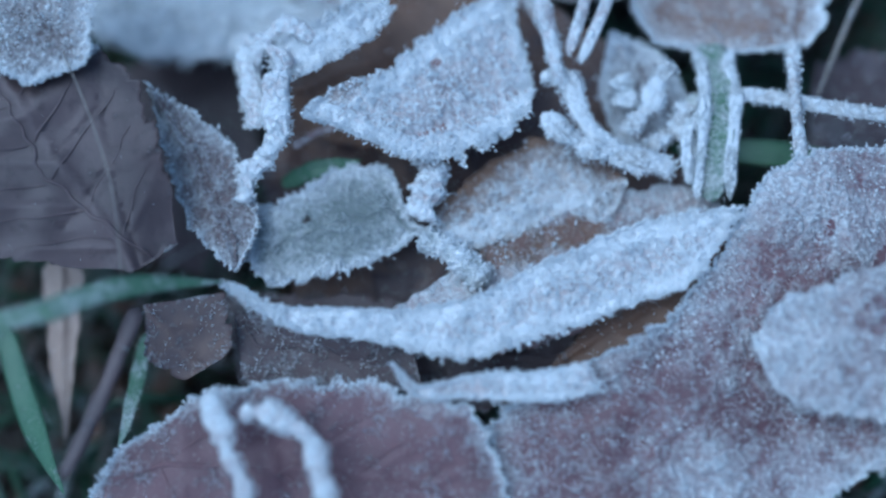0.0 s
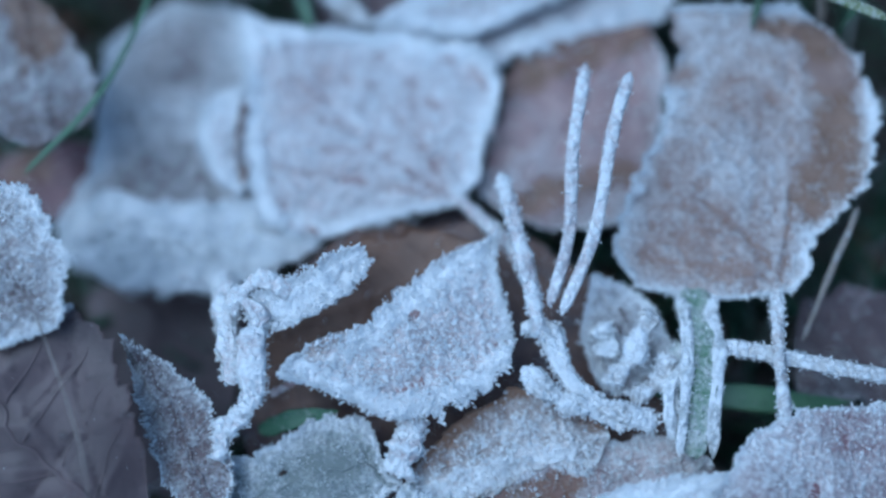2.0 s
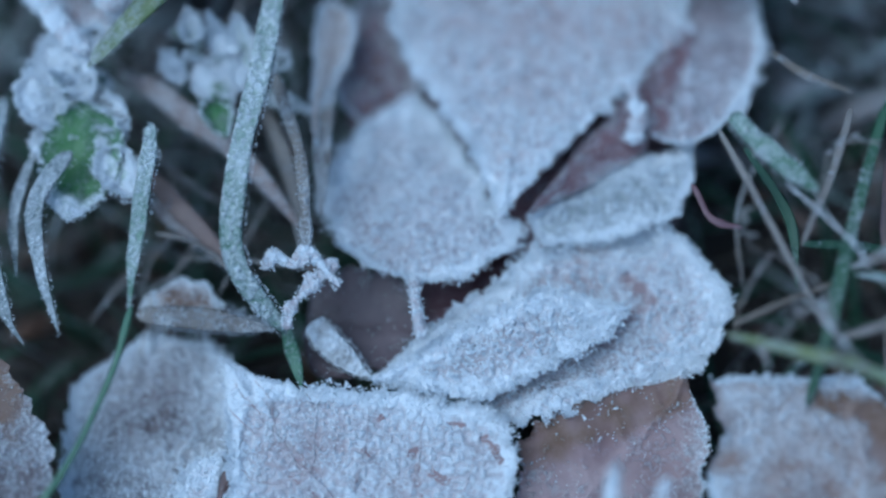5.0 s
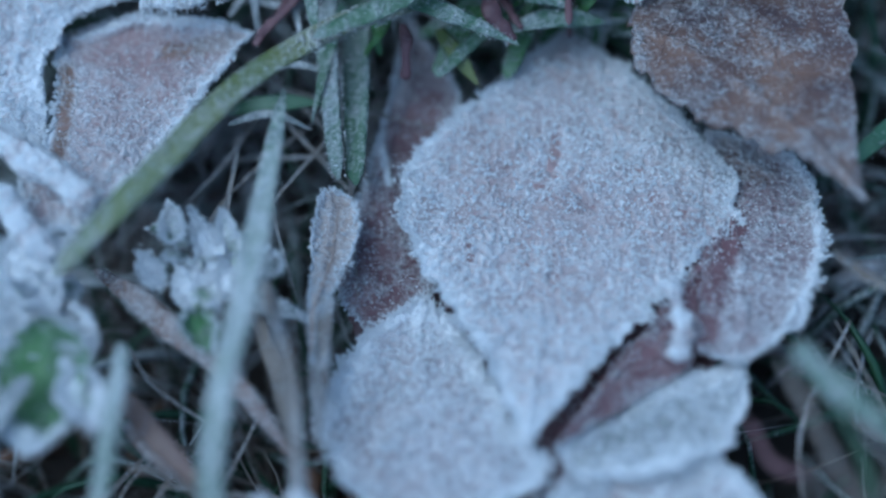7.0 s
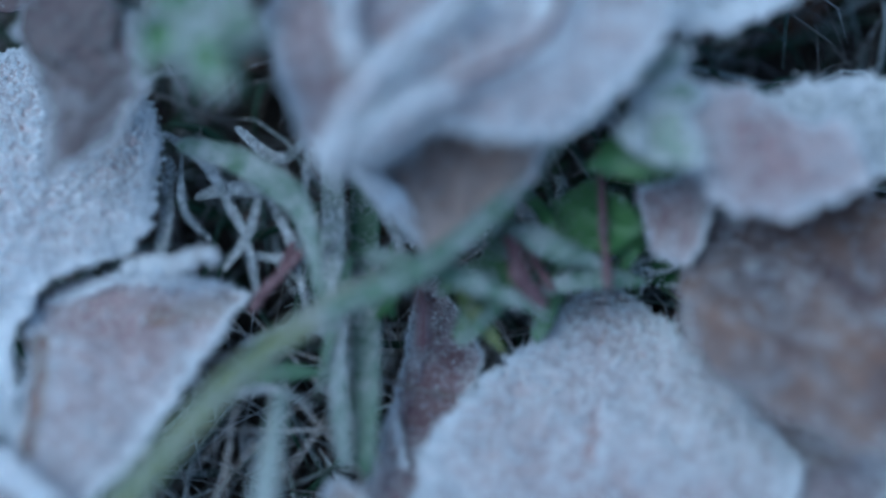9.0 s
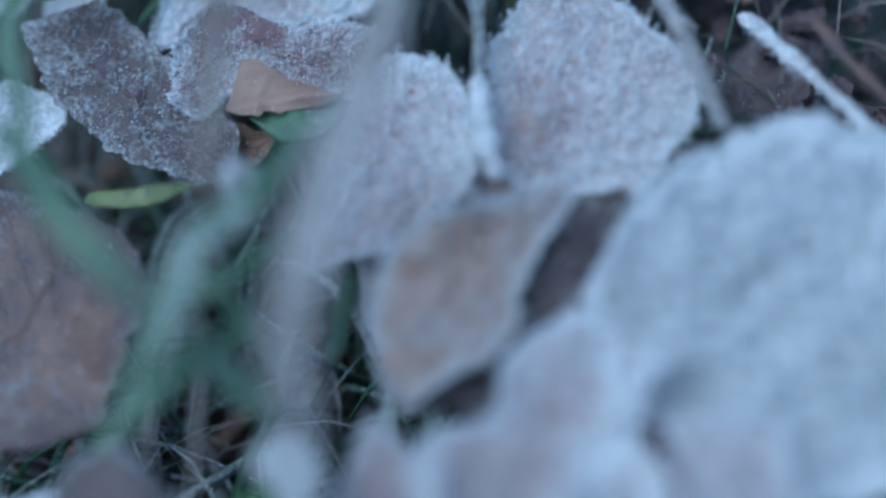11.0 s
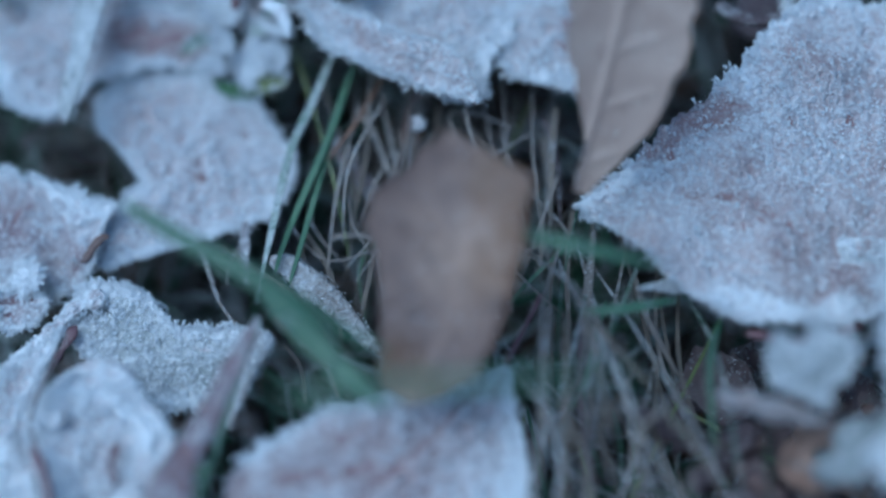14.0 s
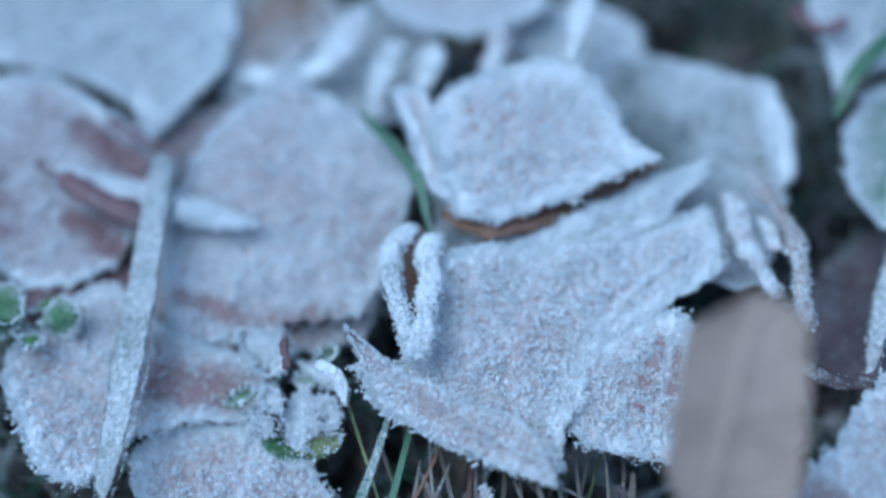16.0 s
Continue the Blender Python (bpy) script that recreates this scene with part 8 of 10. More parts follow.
blade("dark_shaded_green", [(-1.26, 18.18, 4.00), (-1.08, 18.81, 4.00), (-0.96, 19.25, 4.00)], 0.22, 0.1, label="dark green grass blade with a little frost")
blade("straw", [(-2.64, 16.63, 4.60), (-2.57, 17.85, 4.60), (-2.52, 18.89, 4.60)], 0.09, 0.2)
blade("straw", [(-3.27, 17.33, 4.30), (-3.01, 18.11, 4.30), (-2.92, 18.38, 4.30)], 0.06, 0.4)
stem("brown", [(-2.55, 17.28, 4.20), (-2.12, 17.71, 4.20), (-1.86, 17.95, 4.20)], 0.08, 0.1)
stem("straw", [(-3.20, 17.16, 4.20), (-3.16, 17.76, 4.20), (-3.01, 18.16, 4.20)], 0.05, 0.5)
# last heap
leaf("pink", (-4.74, 34.31, 2.59), (-1.01, 33.88, 2.51), (0.01, 0.02, 0.04, 0.08, 0.13, 0.19, 0.24, 0.23, 0.18, 0.13, 0.07, 0.04, 0.01, 0.01), (0.18, 0.44, 1.16, 1.83, 1.83, 1.83, 1.83, 1.79, 1.68, 1.56, 1.47, 0.95, 0.35, 0.15), frost=0.8, rim=0.5, roll=0.101)
leaf("teal", (-3.50, 36.66, 2.57), (-0.65, 38.30, 2.81), (0.04, 0.12, 0.31, 0.57, 0.89, 0.73, 0.55, 0.38, 0.21, 0.05, -0.27, -0.62, -0.86, -0.96), (0.05, 0.13, 0.33, 0.61, 0.98, 1.39, 1.69, 1.91, 2.01, 1.72, 1.46, 1.25, 1.11, 1.05), frost=0.8, rim=0.6, roll=0.112)
leaf("teal", (-0.72, 33.57, 2.50), (2.29, 37.17, 2.60), (0.03, 0.07, 0.19, 0.36, 0.56, 0.81, 1.06, 1.05, 0.81, 0.58, 0.36, 0.19, 0.07, 0.03), (0.17, 0.43, 1.11, 1.37, 1.70, 2.08, 2.49, 2.62, 2.45, 2.28, 2.12, 2.00, 0.91, 0.37), frost=0.7, rim=0.3, roll=0.094)
leaf("brown", (-1.09, 31.47, 3.71), (-0.92, 33.58, 3.41), (0.01, 0.02, 0.05, 0.10, 0.16, 0.20, 0.20, 0.21, 0.21, 0.16, 0.10, 0.05, 0.02, 0.01), (0.00, 0.00, 0.01, 0.02, 0.04, 0.05, 0.11, 0.16, 0.18, 0.18, 0.19, 0.20, 0.20, 0.20), frost=0.05, rim=0, roll=0.026)
stem("teal", [(-0.85, 33.44, 3.68), (-1.23, 32.84, 3.76), (-1.13, 32.03, 3.89), (-1.04, 31.38, 3.90)], 0.27, 1)
stem("teal", [(-0.66, 33.25, 3.69), (-0.79, 32.34, 3.83), (-1.02, 31.38, 3.90)], 0.29, 1)
leaf("pink", (0.28, 29.62, 3.34), (3.03, 33.36, 3.33), (2.36, 2.51, 2.86, 2.39, 2.20, 2.44, 2.73, 2.28, 1.60, 0.96, 0.58, 0.31, 0.11, 0.05), (-1.27, -0.56, -0.04, -0.11, -0.17, -0.23, -0.19, -0.08, 0.11, 0.33, 0.53, 0.33, 0.12, 0.05), frost=0.96, rim=1, wave=0.12, label="wide torn leaf thick with granular hoarfrost", roll=0.082, groove=[(0.04, (0.98, 30.82), (1.47, 31.25), (2.11, 31.60))], crust=[(0.10, (1.82, 31.88), (1.99, 31.82))])
leaf("pink", (-1.80, 31.94, 3.91), (0.45, 29.75, 3.54), (0.00, -0.01, -0.02, -0.03, -0.05, 0.01, 0.08, 0.17, 0.26, 0.35, 0.33, 0.17, 0.07, 0.03), (0.03, 0.06, 0.17, 0.32, 0.44, 0.51, 0.45, 0.39, 0.33, 0.25, 0.17, 0.09, 0.03, 0.01), frost=0.75, rim=0.5, roll=0.452)
leaf("pink", (1.86, 30.00, 3.16), (2.41, 31.84, 3.43), (1.02, 1.05, 1.14, 1.27, 1.33, 1.31, 1.39, 1.24, 1.03, 0.82, 0.64, 0.51, 0.41, 0.37), (0.09, 0.14, 0.30, 0.39, 0.42, 0.46, 0.50, 0.44, 0.35, 0.26, 0.18, 0.12, 0.08, 0.06), frost=0.88, rim=0.9, roll=0.054)
leaf("pink", (2.42, 33.93, 3.88), (-0.35, 35.22, 3.83), (0.03, 0.08, 0.22, 0.42, 0.67, 0.96, 1.21, 1.42, 1.54, 1.54, 1.02, 0.76, 0.57, 0.32), (0.02, 0.04, 0.12, 0.21, 0.57, 0.90, 1.07, 1.11, 0.96, 0.81, 0.61, 0.33, 0.13, 0.05), frost=0.98, rim=1.1, roll=-0.098, crust=[(0.12, (-0.21, 33.36), (0.29, 33.10), (1.27, 33.20), (2.13, 33.53))])
leaf("brown", (2.52, 34.02, 3.50), (-0.49, 33.59, 3.58), (0.01, 0.03, 0.07, 0.15, 0.23, 0.31, 0.42, 0.51, 0.54, 0.54, 0.53, 0.35, 0.14, 0.05), (0.04, 0.10, 0.27, 0.51, 0.81, 1.14, 1.03, 0.93, 0.82, 0.73, 0.64, 0.35, 0.14, 0.05), frost=0.1, rim=0.1, roll=-0.114)
leaf("pink", (-0.35, 33.75, 3.66), (-0.96, 35.51, 3.75), (0.02, 0.04, 0.11, 0.20, 0.21, 0.18, 0.15, 0.12, 0.09, 0.06, 0.04, 0.02, 0.01, 0.00), (0.01, 0.02, 0.06, 0.12, 0.19, 0.27, 0.35, 0.37, 0.38, 0.40, 0.41, 0.42, 0.43, 0.19), frost=0.6, rim=1, roll=-0.018)
leaf("teal", (2.59, 32.77, 2.87), (4.31, 35.80, 2.77), (0.06, 0.15, 0.40, 0.74, 1.19, 1.58, 1.74, 1.89, 2.04, 2.17, 2.06, 1.69, 0.89, 0.36), (0.82, 0.92, 1.13, 1.12, 1.10, 1.08, 1.05, 1.03, 0.95, 0.81, 0.70, 0.42, 0.16, 0.06), frost=0.62, rim=1, roll=0.077, crust=[(0.11, (4.33, 35.18), (4.32, 34.35), (4.29, 33.85))])
leaf("pink", (4.49, 35.53, 3.01), (4.46, 33.75, 3.02), (-0.14, 0.00, 0.02, 0.04, 0.07, 0.12, 0.09, 0.07, 0.05, 0.03, 0.01, -0.02, -0.16, -0.21), (0.28, 0.28, 0.29, 0.30, 0.30, 0.31, 0.34, 0.35, 0.31, 0.29, 0.27, 0.26, 0.24, 0.24), frost=0.95, rim=1, roll=-0.014)
leaf("teal", (0.43, 33.09, 3.51), (3.22, 34.12, 3.40), (0.00, 0.00, 0.00, 0.01, 0.01, 0.01, 0.01, 0.01, 0.01, 0.00, 0.00, 0.00, 0.00, 0.00), (0.26, 0.30, 0.39, 0.52, 0.70, 0.65, 0.56, 0.58, 0.59, 0.35, 0.30, 0.27, 0.11, 0.05), frost=0.9, rim=1, roll=0.112)
leaf("pink", (-0.79, 34.59, 3.03), (-4.38, 34.29, 3.02), (0.09, 0.24, 0.65, 1.19, 1.63, 1.92, 1.79, 1.79, 1.90, 1.92, 1.92, 1.92, 1.68, 1.45), (0.12, 0.29, 0.66, 1.00, 1.45, 1.65, 1.87, 1.71, 1.55, 1.22, 0.86, 0.46, 0.17, 0.07), frost=0.9, rim=0.7, roll=-0.11, thaw=[(0.12, (-4.14, 33.15), (-3.06, 32.67), (-1.90, 32.72))])
leaf("maroon", (-3.99, 35.19, 3.10), (-7.39, 35.46, 3.27), (0.05, 0.14, 0.36, 0.66, 1.57, 1.73, 1.91, 1.88, 1.75, 1.28, 0.47, -0.25, -1.01, -1.29), (0.03, 0.07, 0.19, 0.36, 0.58, 0.84, 1.14, 1.43, 1.47, 1.47, 1.47, 1.48, 1.48, 1.48), frost=0.66, fine=0.5, rim=1, roll=-0.105, thaw=[(0.20, (-5.40, 35.80), (-4.48, 35.02)), (0.14, (-5.57, 34.52), (-4.76, 33.79))])
# Maroon band over the leaf below a white edge, built as a wide stalk.
stem("maroon", [(-6.01, 35.27, 3.41), (-5.24, 34.63, 3.40), (-4.37, 34.02, 3.30)], 0.40, 0.2, taper=(0.4, 0.8, 1.0), rough=0.2)
leaf("pink", (-3.00, 33.92, 3.35), (-5.83, 35.13, 3.50), (0.02, 0.08, 0.13, 0.17, 0.20, 0.22, 0.22, 0.21, 0.19, 0.16, 0.12, 0.09, 0.05, 0.02), (0.02, 0.07, 0.11, 0.14, 0.17, 0.19, 0.19, 0.18, 0.16, 0.14, 0.11, 0.08, 0.05, 0.02), frost=1.0, rim=0.8, wave=0.2, teeth=0.1, label="narrow folded leaf edge white with hoarfrost")
leaf("maroon", (-5.15, 35.19, 2.55), (-3.13, 36.42, 2.60), (0.02, 0.18, 0.29, 0.38, 0.46, 0.51, 0.52, 0.49, 0.44, 0.36, 0.27, 0.18, 0.10, 0.02), (0.02, 0.19, 0.31, 0.42, 0.51, 0.56, 0.57, 0.54, 0.48, 0.40, 0.30, 0.20, 0.11, 0.02), frost=0.6, rim=0.4, wave=0.2, label="maroon leaf dusted with frost under paler leaves")
stem("maroon", [(-5.05, 35.89, 3.41), (-4.56, 35.47, 3.38), (-3.92, 35.09, 3.28)], 0.18, 0.4)
leaf("pink", (-3.02, 32.15, 2.76), (-5.99, 31.12, 3.05), (0.11, 0.26, 0.71, 0.70, 0.60, 0.51, 0.40, 0.30, 0.45, 0.59, 0.57, 0.55, 0.23, 0.09), (0.03, 0.07, 0.19, 0.36, 0.57, 0.97, 1.84, 1.85, 1.76, 1.67, 1.55, 1.31, 1.15, 1.09), frost=0.8, rim=1, roll=-0.101, thaw=[(0.28, (-4.30, 31.93), (-3.55, 31.71))])
leaf("pink", (-2.89, 30.99, 2.71), (-4.59, 28.46, 2.62), (0.46, 0.56, 0.84, 1.41, 1.46, 1.56, 1.53, 1.25, 0.98, 0.70, 0.45, 0.24, 0.09, 0.04), (0.50, 0.66, 1.04, 1.37, 1.55, 1.57, 1.33, 0.30, 0.31, 0.33, 0.34, 0.35, 0.23, 0.09), frost=0.95, rim=1.1, roll=-0.059)
leaf("maroon", (-6.22, 33.15, 2.94), (-4.82, 33.84, 2.86), (0.02, 0.05, 0.13, 0.25, 0.28, 0.25, 0.21, 0.17, 0.12, 0.09, 0.05, 0.03, 0.01, 0.00), (0.10, 0.27, 0.46, 0.55, 0.67, 0.81, 0.95, 0.91, 0.86, 0.80, 0.75, 0.71, 0.56, 0.23), frost=0.15, rim=0.1, roll=0.101)
blade("teal", [(-4.22, 35.17, 3.46), (-4.46, 32.82, 3.48), (-4.98, 30.27, 3.30)], 0.44, 0.72, grain=0.8, taper=(0.7, 1, 1, 0.7))
blade("green", [(-1.45, 35.46, 3.49), (-0.79, 34.26, 3.67), (-0.65, 33.19, 3.61)], 0.17, 0.25)
leaf("teal", (-4.61, 35.77, 2.85), (-5.07, 39.80, 3.40), (0.01, 0.02, 0.04, 0.08, 0.48, 0.95, 1.98, 2.43, 2.40, 2.37, 2.33, 2.31, 1.91, 0.76), (0.06, 0.17, 0.43, 0.83, 1.38, 1.49, 1.58, 1.67, 1.75, 1.38, 0.87, 0.46, 0.17, 0.07), frost=0.98, rim=0.8, roll=0.006)
leaf("brown", (-3.37, 37.11, 2.79), (-1.95, 38.82, 2.96), (0.02, 0.05, 0.15, 0.28, 0.45, 0.64, 0.85, 0.81, 0.62, 0.44, 0.27, 0.15, 0.05, 0.02), (0.05, 0.14, 0.36, 0.68, 0.77, 0.84, 0.93, 1.01, 1.06, 0.75, 0.46, 0.25, 0.09, 0.04), frost=0.45, rim=0.9, roll=0.09)
leaf("pink", (1.47, 37.19, 3.25), (-1.28, 37.89, 3.38), (0.02, 0.06, 0.16, 0.30, 0.48, 0.58, 0.69, 0.67, 0.60, 0.54, 0.37, 0.20, 0.07, 0.03), (0.16, 0.40, 0.80, 0.84, 0.87, 0.91, 0.96, 1.00, 0.78, 0.55, 0.35, 0.18, 0.07, 0.03), frost=0.95, rim=0.9, roll=-0.112)
blade("pink", [(-2.25, 36.60, 2.98), (-1.62, 36.90, 3.18), (-1.17, 37.57, 3.34)], 0.42, 1)
blade("teal", [(-3.26, 36.78, 2.93), (-2.58, 36.63, 3.00), (-1.73, 36.74, 2.99)], 0.31, 0.9)
blade("teal", [(-0.78, 36.90, 3.17), (-1.08, 36.36, 3.11), (-1.31, 35.77, 2.96)], 0.33, 0.9)
blade("teal", [(-0.28, 36.84, 3.15), (-0.37, 36.38, 3.10), (-0.62, 35.98, 2.97)], 0.38, 0.9)
stem("pink", [(0.72, 36.86, 3.50), (0.67, 36.38, 3.44), (0.49, 35.92, 3.39)], 0.30, 1)
blade("pink", [(2.07, 37.19, 3.78), (1.80, 36.38, 3.78), (1.53, 35.68, 3.80)], 0.32, 0.9)
leaf("teal", (0.83, 36.90, 2.78), (2.56, 37.65, 2.83), (0.02, 0.05, 0.15, 0.28, 0.45, 0.46, 0.37, 0.26, 0.18, 0.09, 0.01, -0.30, -0.57, -0.66), (0.03, 0.08, 0.21, 0.40, 0.64, 0.80, 0.88, 0.95, 1.02, 1.10, 1.16, 1.08, 0.85, 0.78), frost=0.85, rim=0.6, roll=0.117)
leaf("green", (5.45, 32.92, 3.06), (6.81, 35.18, 3.15), (0.06, 0.15, 0.39, 0.65, 0.75, 0.86, 0.99, 0.94, 0.86, 0.79, 0.57, 0.31, 0.11, 0.04), (0.04, 0.09, 0.25, 0.48, 0.76, 0.76, 0.64, 0.50, 0.39, 0.27, 0.18, 0.09, 0.03, 0.01), frost=0.55, rim=1.1, roll=0.077)
leaf("teal", (5.35, 34.95, 3.18), (6.83, 37.20, 3.43), (0.02, 0.05, 0.15, 0.27, 0.43, 0.64, 0.89, 1.13, 1.03, 0.73, 0.45, 0.24, 0.09, 0.03), (0.00, 0.01, 0.03, 0.06, 0.09, 0.46, 0.93, 0.76, 0.58, 0.41, 0.25, 0.14, 0.05, 0.02), frost=0.9, rim=0.8, roll=0.083)
stem("maroon", [(4.87, 36.40, 3.64), (5.26, 35.96, 3.58), (5.67, 36.10, 3.59)], 0.19, 0.2)
blade("green", [(6.27, 35.80, 3.63), (5.50, 35.09, 3.63), (5.11, 34.55, 3.37)], 0.26, 0.25)
stem("pink", [(3.42, 33.67, 3.22), (3.43, 32.80, 3.39), (3.61, 31.86, 3.44)], 0.26, 1)
stem("brown", [(3.73, 33.89, 3.31), (3.99, 32.97, 3.45), (3.99, 32.08, 3.48), (3.87, 31.39, 3.42)], 0.25, 0.75)
stem("pink", [(3.82, 33.20, 3.23), (3.82, 32.91, 3.28), (3.85, 32.62, 3.32)], 0.19, 1)
leaf("mauve", (4.18, 31.45, 2.32), (5.95, 33.71, 2.09), (0.01, 0.03, 0.08, 0.16, 0.26, 0.36, 0.48, 0.47, 0.32, 0.15, 0.02, -0.41, -0.75, -0.89), (0.28, 0.69, 0.84, 0.99, 1.20, 1.43, 1.43, 1.34, 1.25, 1.17, 1.09, 1.03, 0.99, 0.98), frost=0.25, rim=0.2, roll=0.088)
blade("teal", [(5.47, 32.63, 3.10), (4.88, 31.48, 3.28), (4.58, 30.75, 3.08)], 0.24, 0.8)
stem("mauve", [(3.70, 30.95, 3.52), (4.02, 30.66, 3.49), (4.37, 30.59, 3.48), (4.72, 30.74, 3.49)], 0.19, 0.4, label="short dark twisted cord of grass")
stem("maroon", [(-2.63, 32.00, 3.66), (-2.63, 31.74, 3.70), (-2.63, 31.58, 3.64)], 0.11, 0.1)
blade("pink", [(-2.25, 31.61, 3.71), (-1.99, 31.33, 3.75), (-1.94, 31.00, 3.64)], 0.18, 0.95)
blade("green", [(-3.52, 27.71, 5.44), (-2.17, 26.66, 5.51), (-0.80, 25.79, 5.08)], 0.19, 0.2)
blade("green", [(0.02, 27.32, 5.01), (1.09, 26.90, 5.05), (2.13, 26.65, 4.76)], 0.15, 0.3)
blade("straw", [(-2.37, 28.27, 2.82), (-1.75, 27.63, 2.85), (-1.06, 26.81, 2.69)], 0.35, 0.6)
blade("straw", [(1.71, 28.12, 2.94), (1.45, 27.07, 3.03), (1.22, 25.99, 2.60)], 0.11, 0.3)
blade("straw", [(1.03, 27.18, 2.87), (0.83, 26.45, 2.99), (0.68, 25.97, 2.60)], 0.14, 0.3)
blade("straw", [(2.10, 27.50, 2.88), (2.17, 26.73, 3.00), (2.55, 25.99, 2.58)], 0.08, 0.3)
blade("green", [(1.28, 26.60, 3.89), (1.81, 26.58, 3.89), (2.43, 26.67, 3.80)], 0.13, 0.3)
weed((-5.93, 32.76, 3.34), 0.90, 5, 0.2, 165)
blade("green", [(-1.39, 31.16, 3.10), (-1.75, 30.28, 3.10), (-2.03, 29.64, 3.10), (-2.31, 28.49, 3.10), (-2.51, 27.39, 3.30)], 0.13, 0.5, label="pale grass blade veiled in frost, leaning out of straw")
blade("green", [(-1.14, 31.05, 2.95), (-1.57, 29.84, 2.95), (-2.12, 28.53, 2.95), (-2.32, 27.94, 2.95)], 0.1, 0.15, taper=(0.8, 1, 0.9, 0.6), rough=0.06, grain=0.3)
blade("green", [(-1.29, 30.61, 2.90), (-1.58, 29.70, 2.90), (-1.92, 28.53, 2.90), (-2.15, 27.80, 2.90)], 0.09, 0.1, taper=(0.8, 1, 0.9, 0.6), rough=0.06, grain=0.3)
stem("brown", [(-0.72, 30.84, 2.95), (-1.10, 30.17, 2.95), (-1.60, 29.51, 2.95)], 0.055, 0.05)
blade("straw", [(-1.15, 30.41, 2.75), (-0.92, 29.79, 2.75), (-0.66, 28.82, 2.75)], 0.08, 0.3, taper=(0.8, 1, 0.9, 0.6), rough=0.06, grain=0.3)
blade("straw", [(-0.87, 30.76, 2.70), (-0.76, 29.88, 2.70), (-0.66, 28.88, 2.70)], 0.06, 0.3, taper=(0.8, 1, 0.9, 0.6), rough=0.06, grain=0.3)
blade("old_straw", [(-1.09, 30.38, 2.65), (-1.10, 29.69, 2.65), (-1.37, 28.58, 2.65)], 0.08, 0.15, taper=(0.8, 1, 0.9, 0.6), rough=0.06, grain=0.3)
stem("straw", [(-0.30, 30.32, 2.75), (-0.47, 29.74, 2.75), (-0.54, 29.16, 2.75)], 0.05, 0.4)
stem("pink", [(-0.41, 30.07, 2.90), (-0.35, 29.94, 2.90), (-0.31, 29.87, 2.90)], 0.17, 0.95, label="tiny frosted scrap of leaf caught in straw")
blade("old_straw", [(-0.06, 30.36, 2.70), (-0.16, 29.90, 2.70), (-0.49, 29.18, 2.70)], 0.07, 0.1, taper=(0.8, 1, 0.9, 0.6), rough=0.06, grain=0.3)
blade("old_straw", [(0.15, 30.20, 2.70), (0.47, 29.65, 2.70), (0.73, 28.97, 2.70)], 0.07, 0.2, taper=(0.8, 1, 0.9, 0.6), rough=0.06, grain=0.3)
blade("straw", [(0.04, 30.10, 2.90), (0.44, 30.01, 2.90), (0.89, 29.71, 2.90)], 0.05, 0.3, taper=(0.8, 1, 0.9, 0.6), rough=0.06, grain=0.3)
blade("straw", [(0.02, 30.15, 2.75), (0.11, 29.75, 2.75), (0.21, 29.24, 2.75)], 0.05, 0.3, taper=(0.8, 1, 0.9, 0.6), rough=0.06, grain=0.3)
stem("umber", [(-0.48, 30.42, 2.60), (-0.65, 29.67, 2.60), (-0.79, 29.18, 2.60)], 0.07, 0.1)
stem("maroon", [(-0.27, 30.66, 2.60), (-0.48, 30.42, 2.60), (-0.41, 29.81, 2.60)], 0.05, 0.1)
blade("umber", [(-1.61, 30.19, 2.50), (-1.19, 29.44, 2.50), (-0.78, 28.84, 2.50)], 0.25, 0.5, label="flat strip of brown dead leaf veiled in frost")
stem("straw", [(-2.13, 28.74, 2.75), (-1.91, 28.36, 2.75), (-1.60, 28.14, 2.75), (-0.92, 28.27, 2.75)], 0.04, 0.4)
stem("straw", [(-2.69, 28.86, 2.70), (-2.83, 28.48, 2.70), (-2.79, 28.25, 2.70)], 0.03, 0.4)
stem("straw", [(-2.81, 28.52, 2.70), (-2.94, 28.26, 2.70), (-2.97, 27.96, 2.70)], 0.03, 0.4)
stem("straw", [(-3.32, 28.59, 2.75), (-3.20, 28.23, 2.75), (-3.06, 27.73, 2.75), (-2.82, 27.30, 2.75)], 0.06, 0.5)
stem("straw", [(-1.16, 29.63, 2.70), (-1.30, 29.82, 2.70), (-1.60, 29.89, 2.70)], 0.035, 0.4)
blade("mauve", [(-2.72, 28.87, 2.70), (-2.74, 28.40, 2.70), (-2.71, 27.94, 2.70)], 0.13, 0.55, label="dull strip of dead grass edged in frost")
blade("old_straw", [(-1.94, 28.62, 2.70), (-1.65, 27.97, 2.70), (-1.56, 27.08, 2.70)], 0.08, 0.2, taper=(0.8, 1, 0.9, 0.6), rough=0.06, grain=0.3)
blade("old_straw", [(-0.93, 28.88, 2.60), (-1.12, 28.12, 2.60), (-1.39, 27.09, 2.60)], 0.08, 0.2, taper=(0.8, 1, 0.9, 0.6), rough=0.06, grain=0.3)
blade("straw", [(-1.68, 28.58, 2.55), (-1.24, 28.57, 2.55), (-0.82, 28.41, 2.55)], 0.1, 0.2, taper=(0.8, 1, 0.9, 0.6), rough=0.06, grain=0.3)
blade("straw", [(-2.14, 27.14, 2.70), (-1.81, 26.82, 2.70), (-1.63, 26.31, 2.70)], 0.06, 0.3, taper=(0.8, 1, 0.9, 0.6), rough=0.06, grain=0.3)
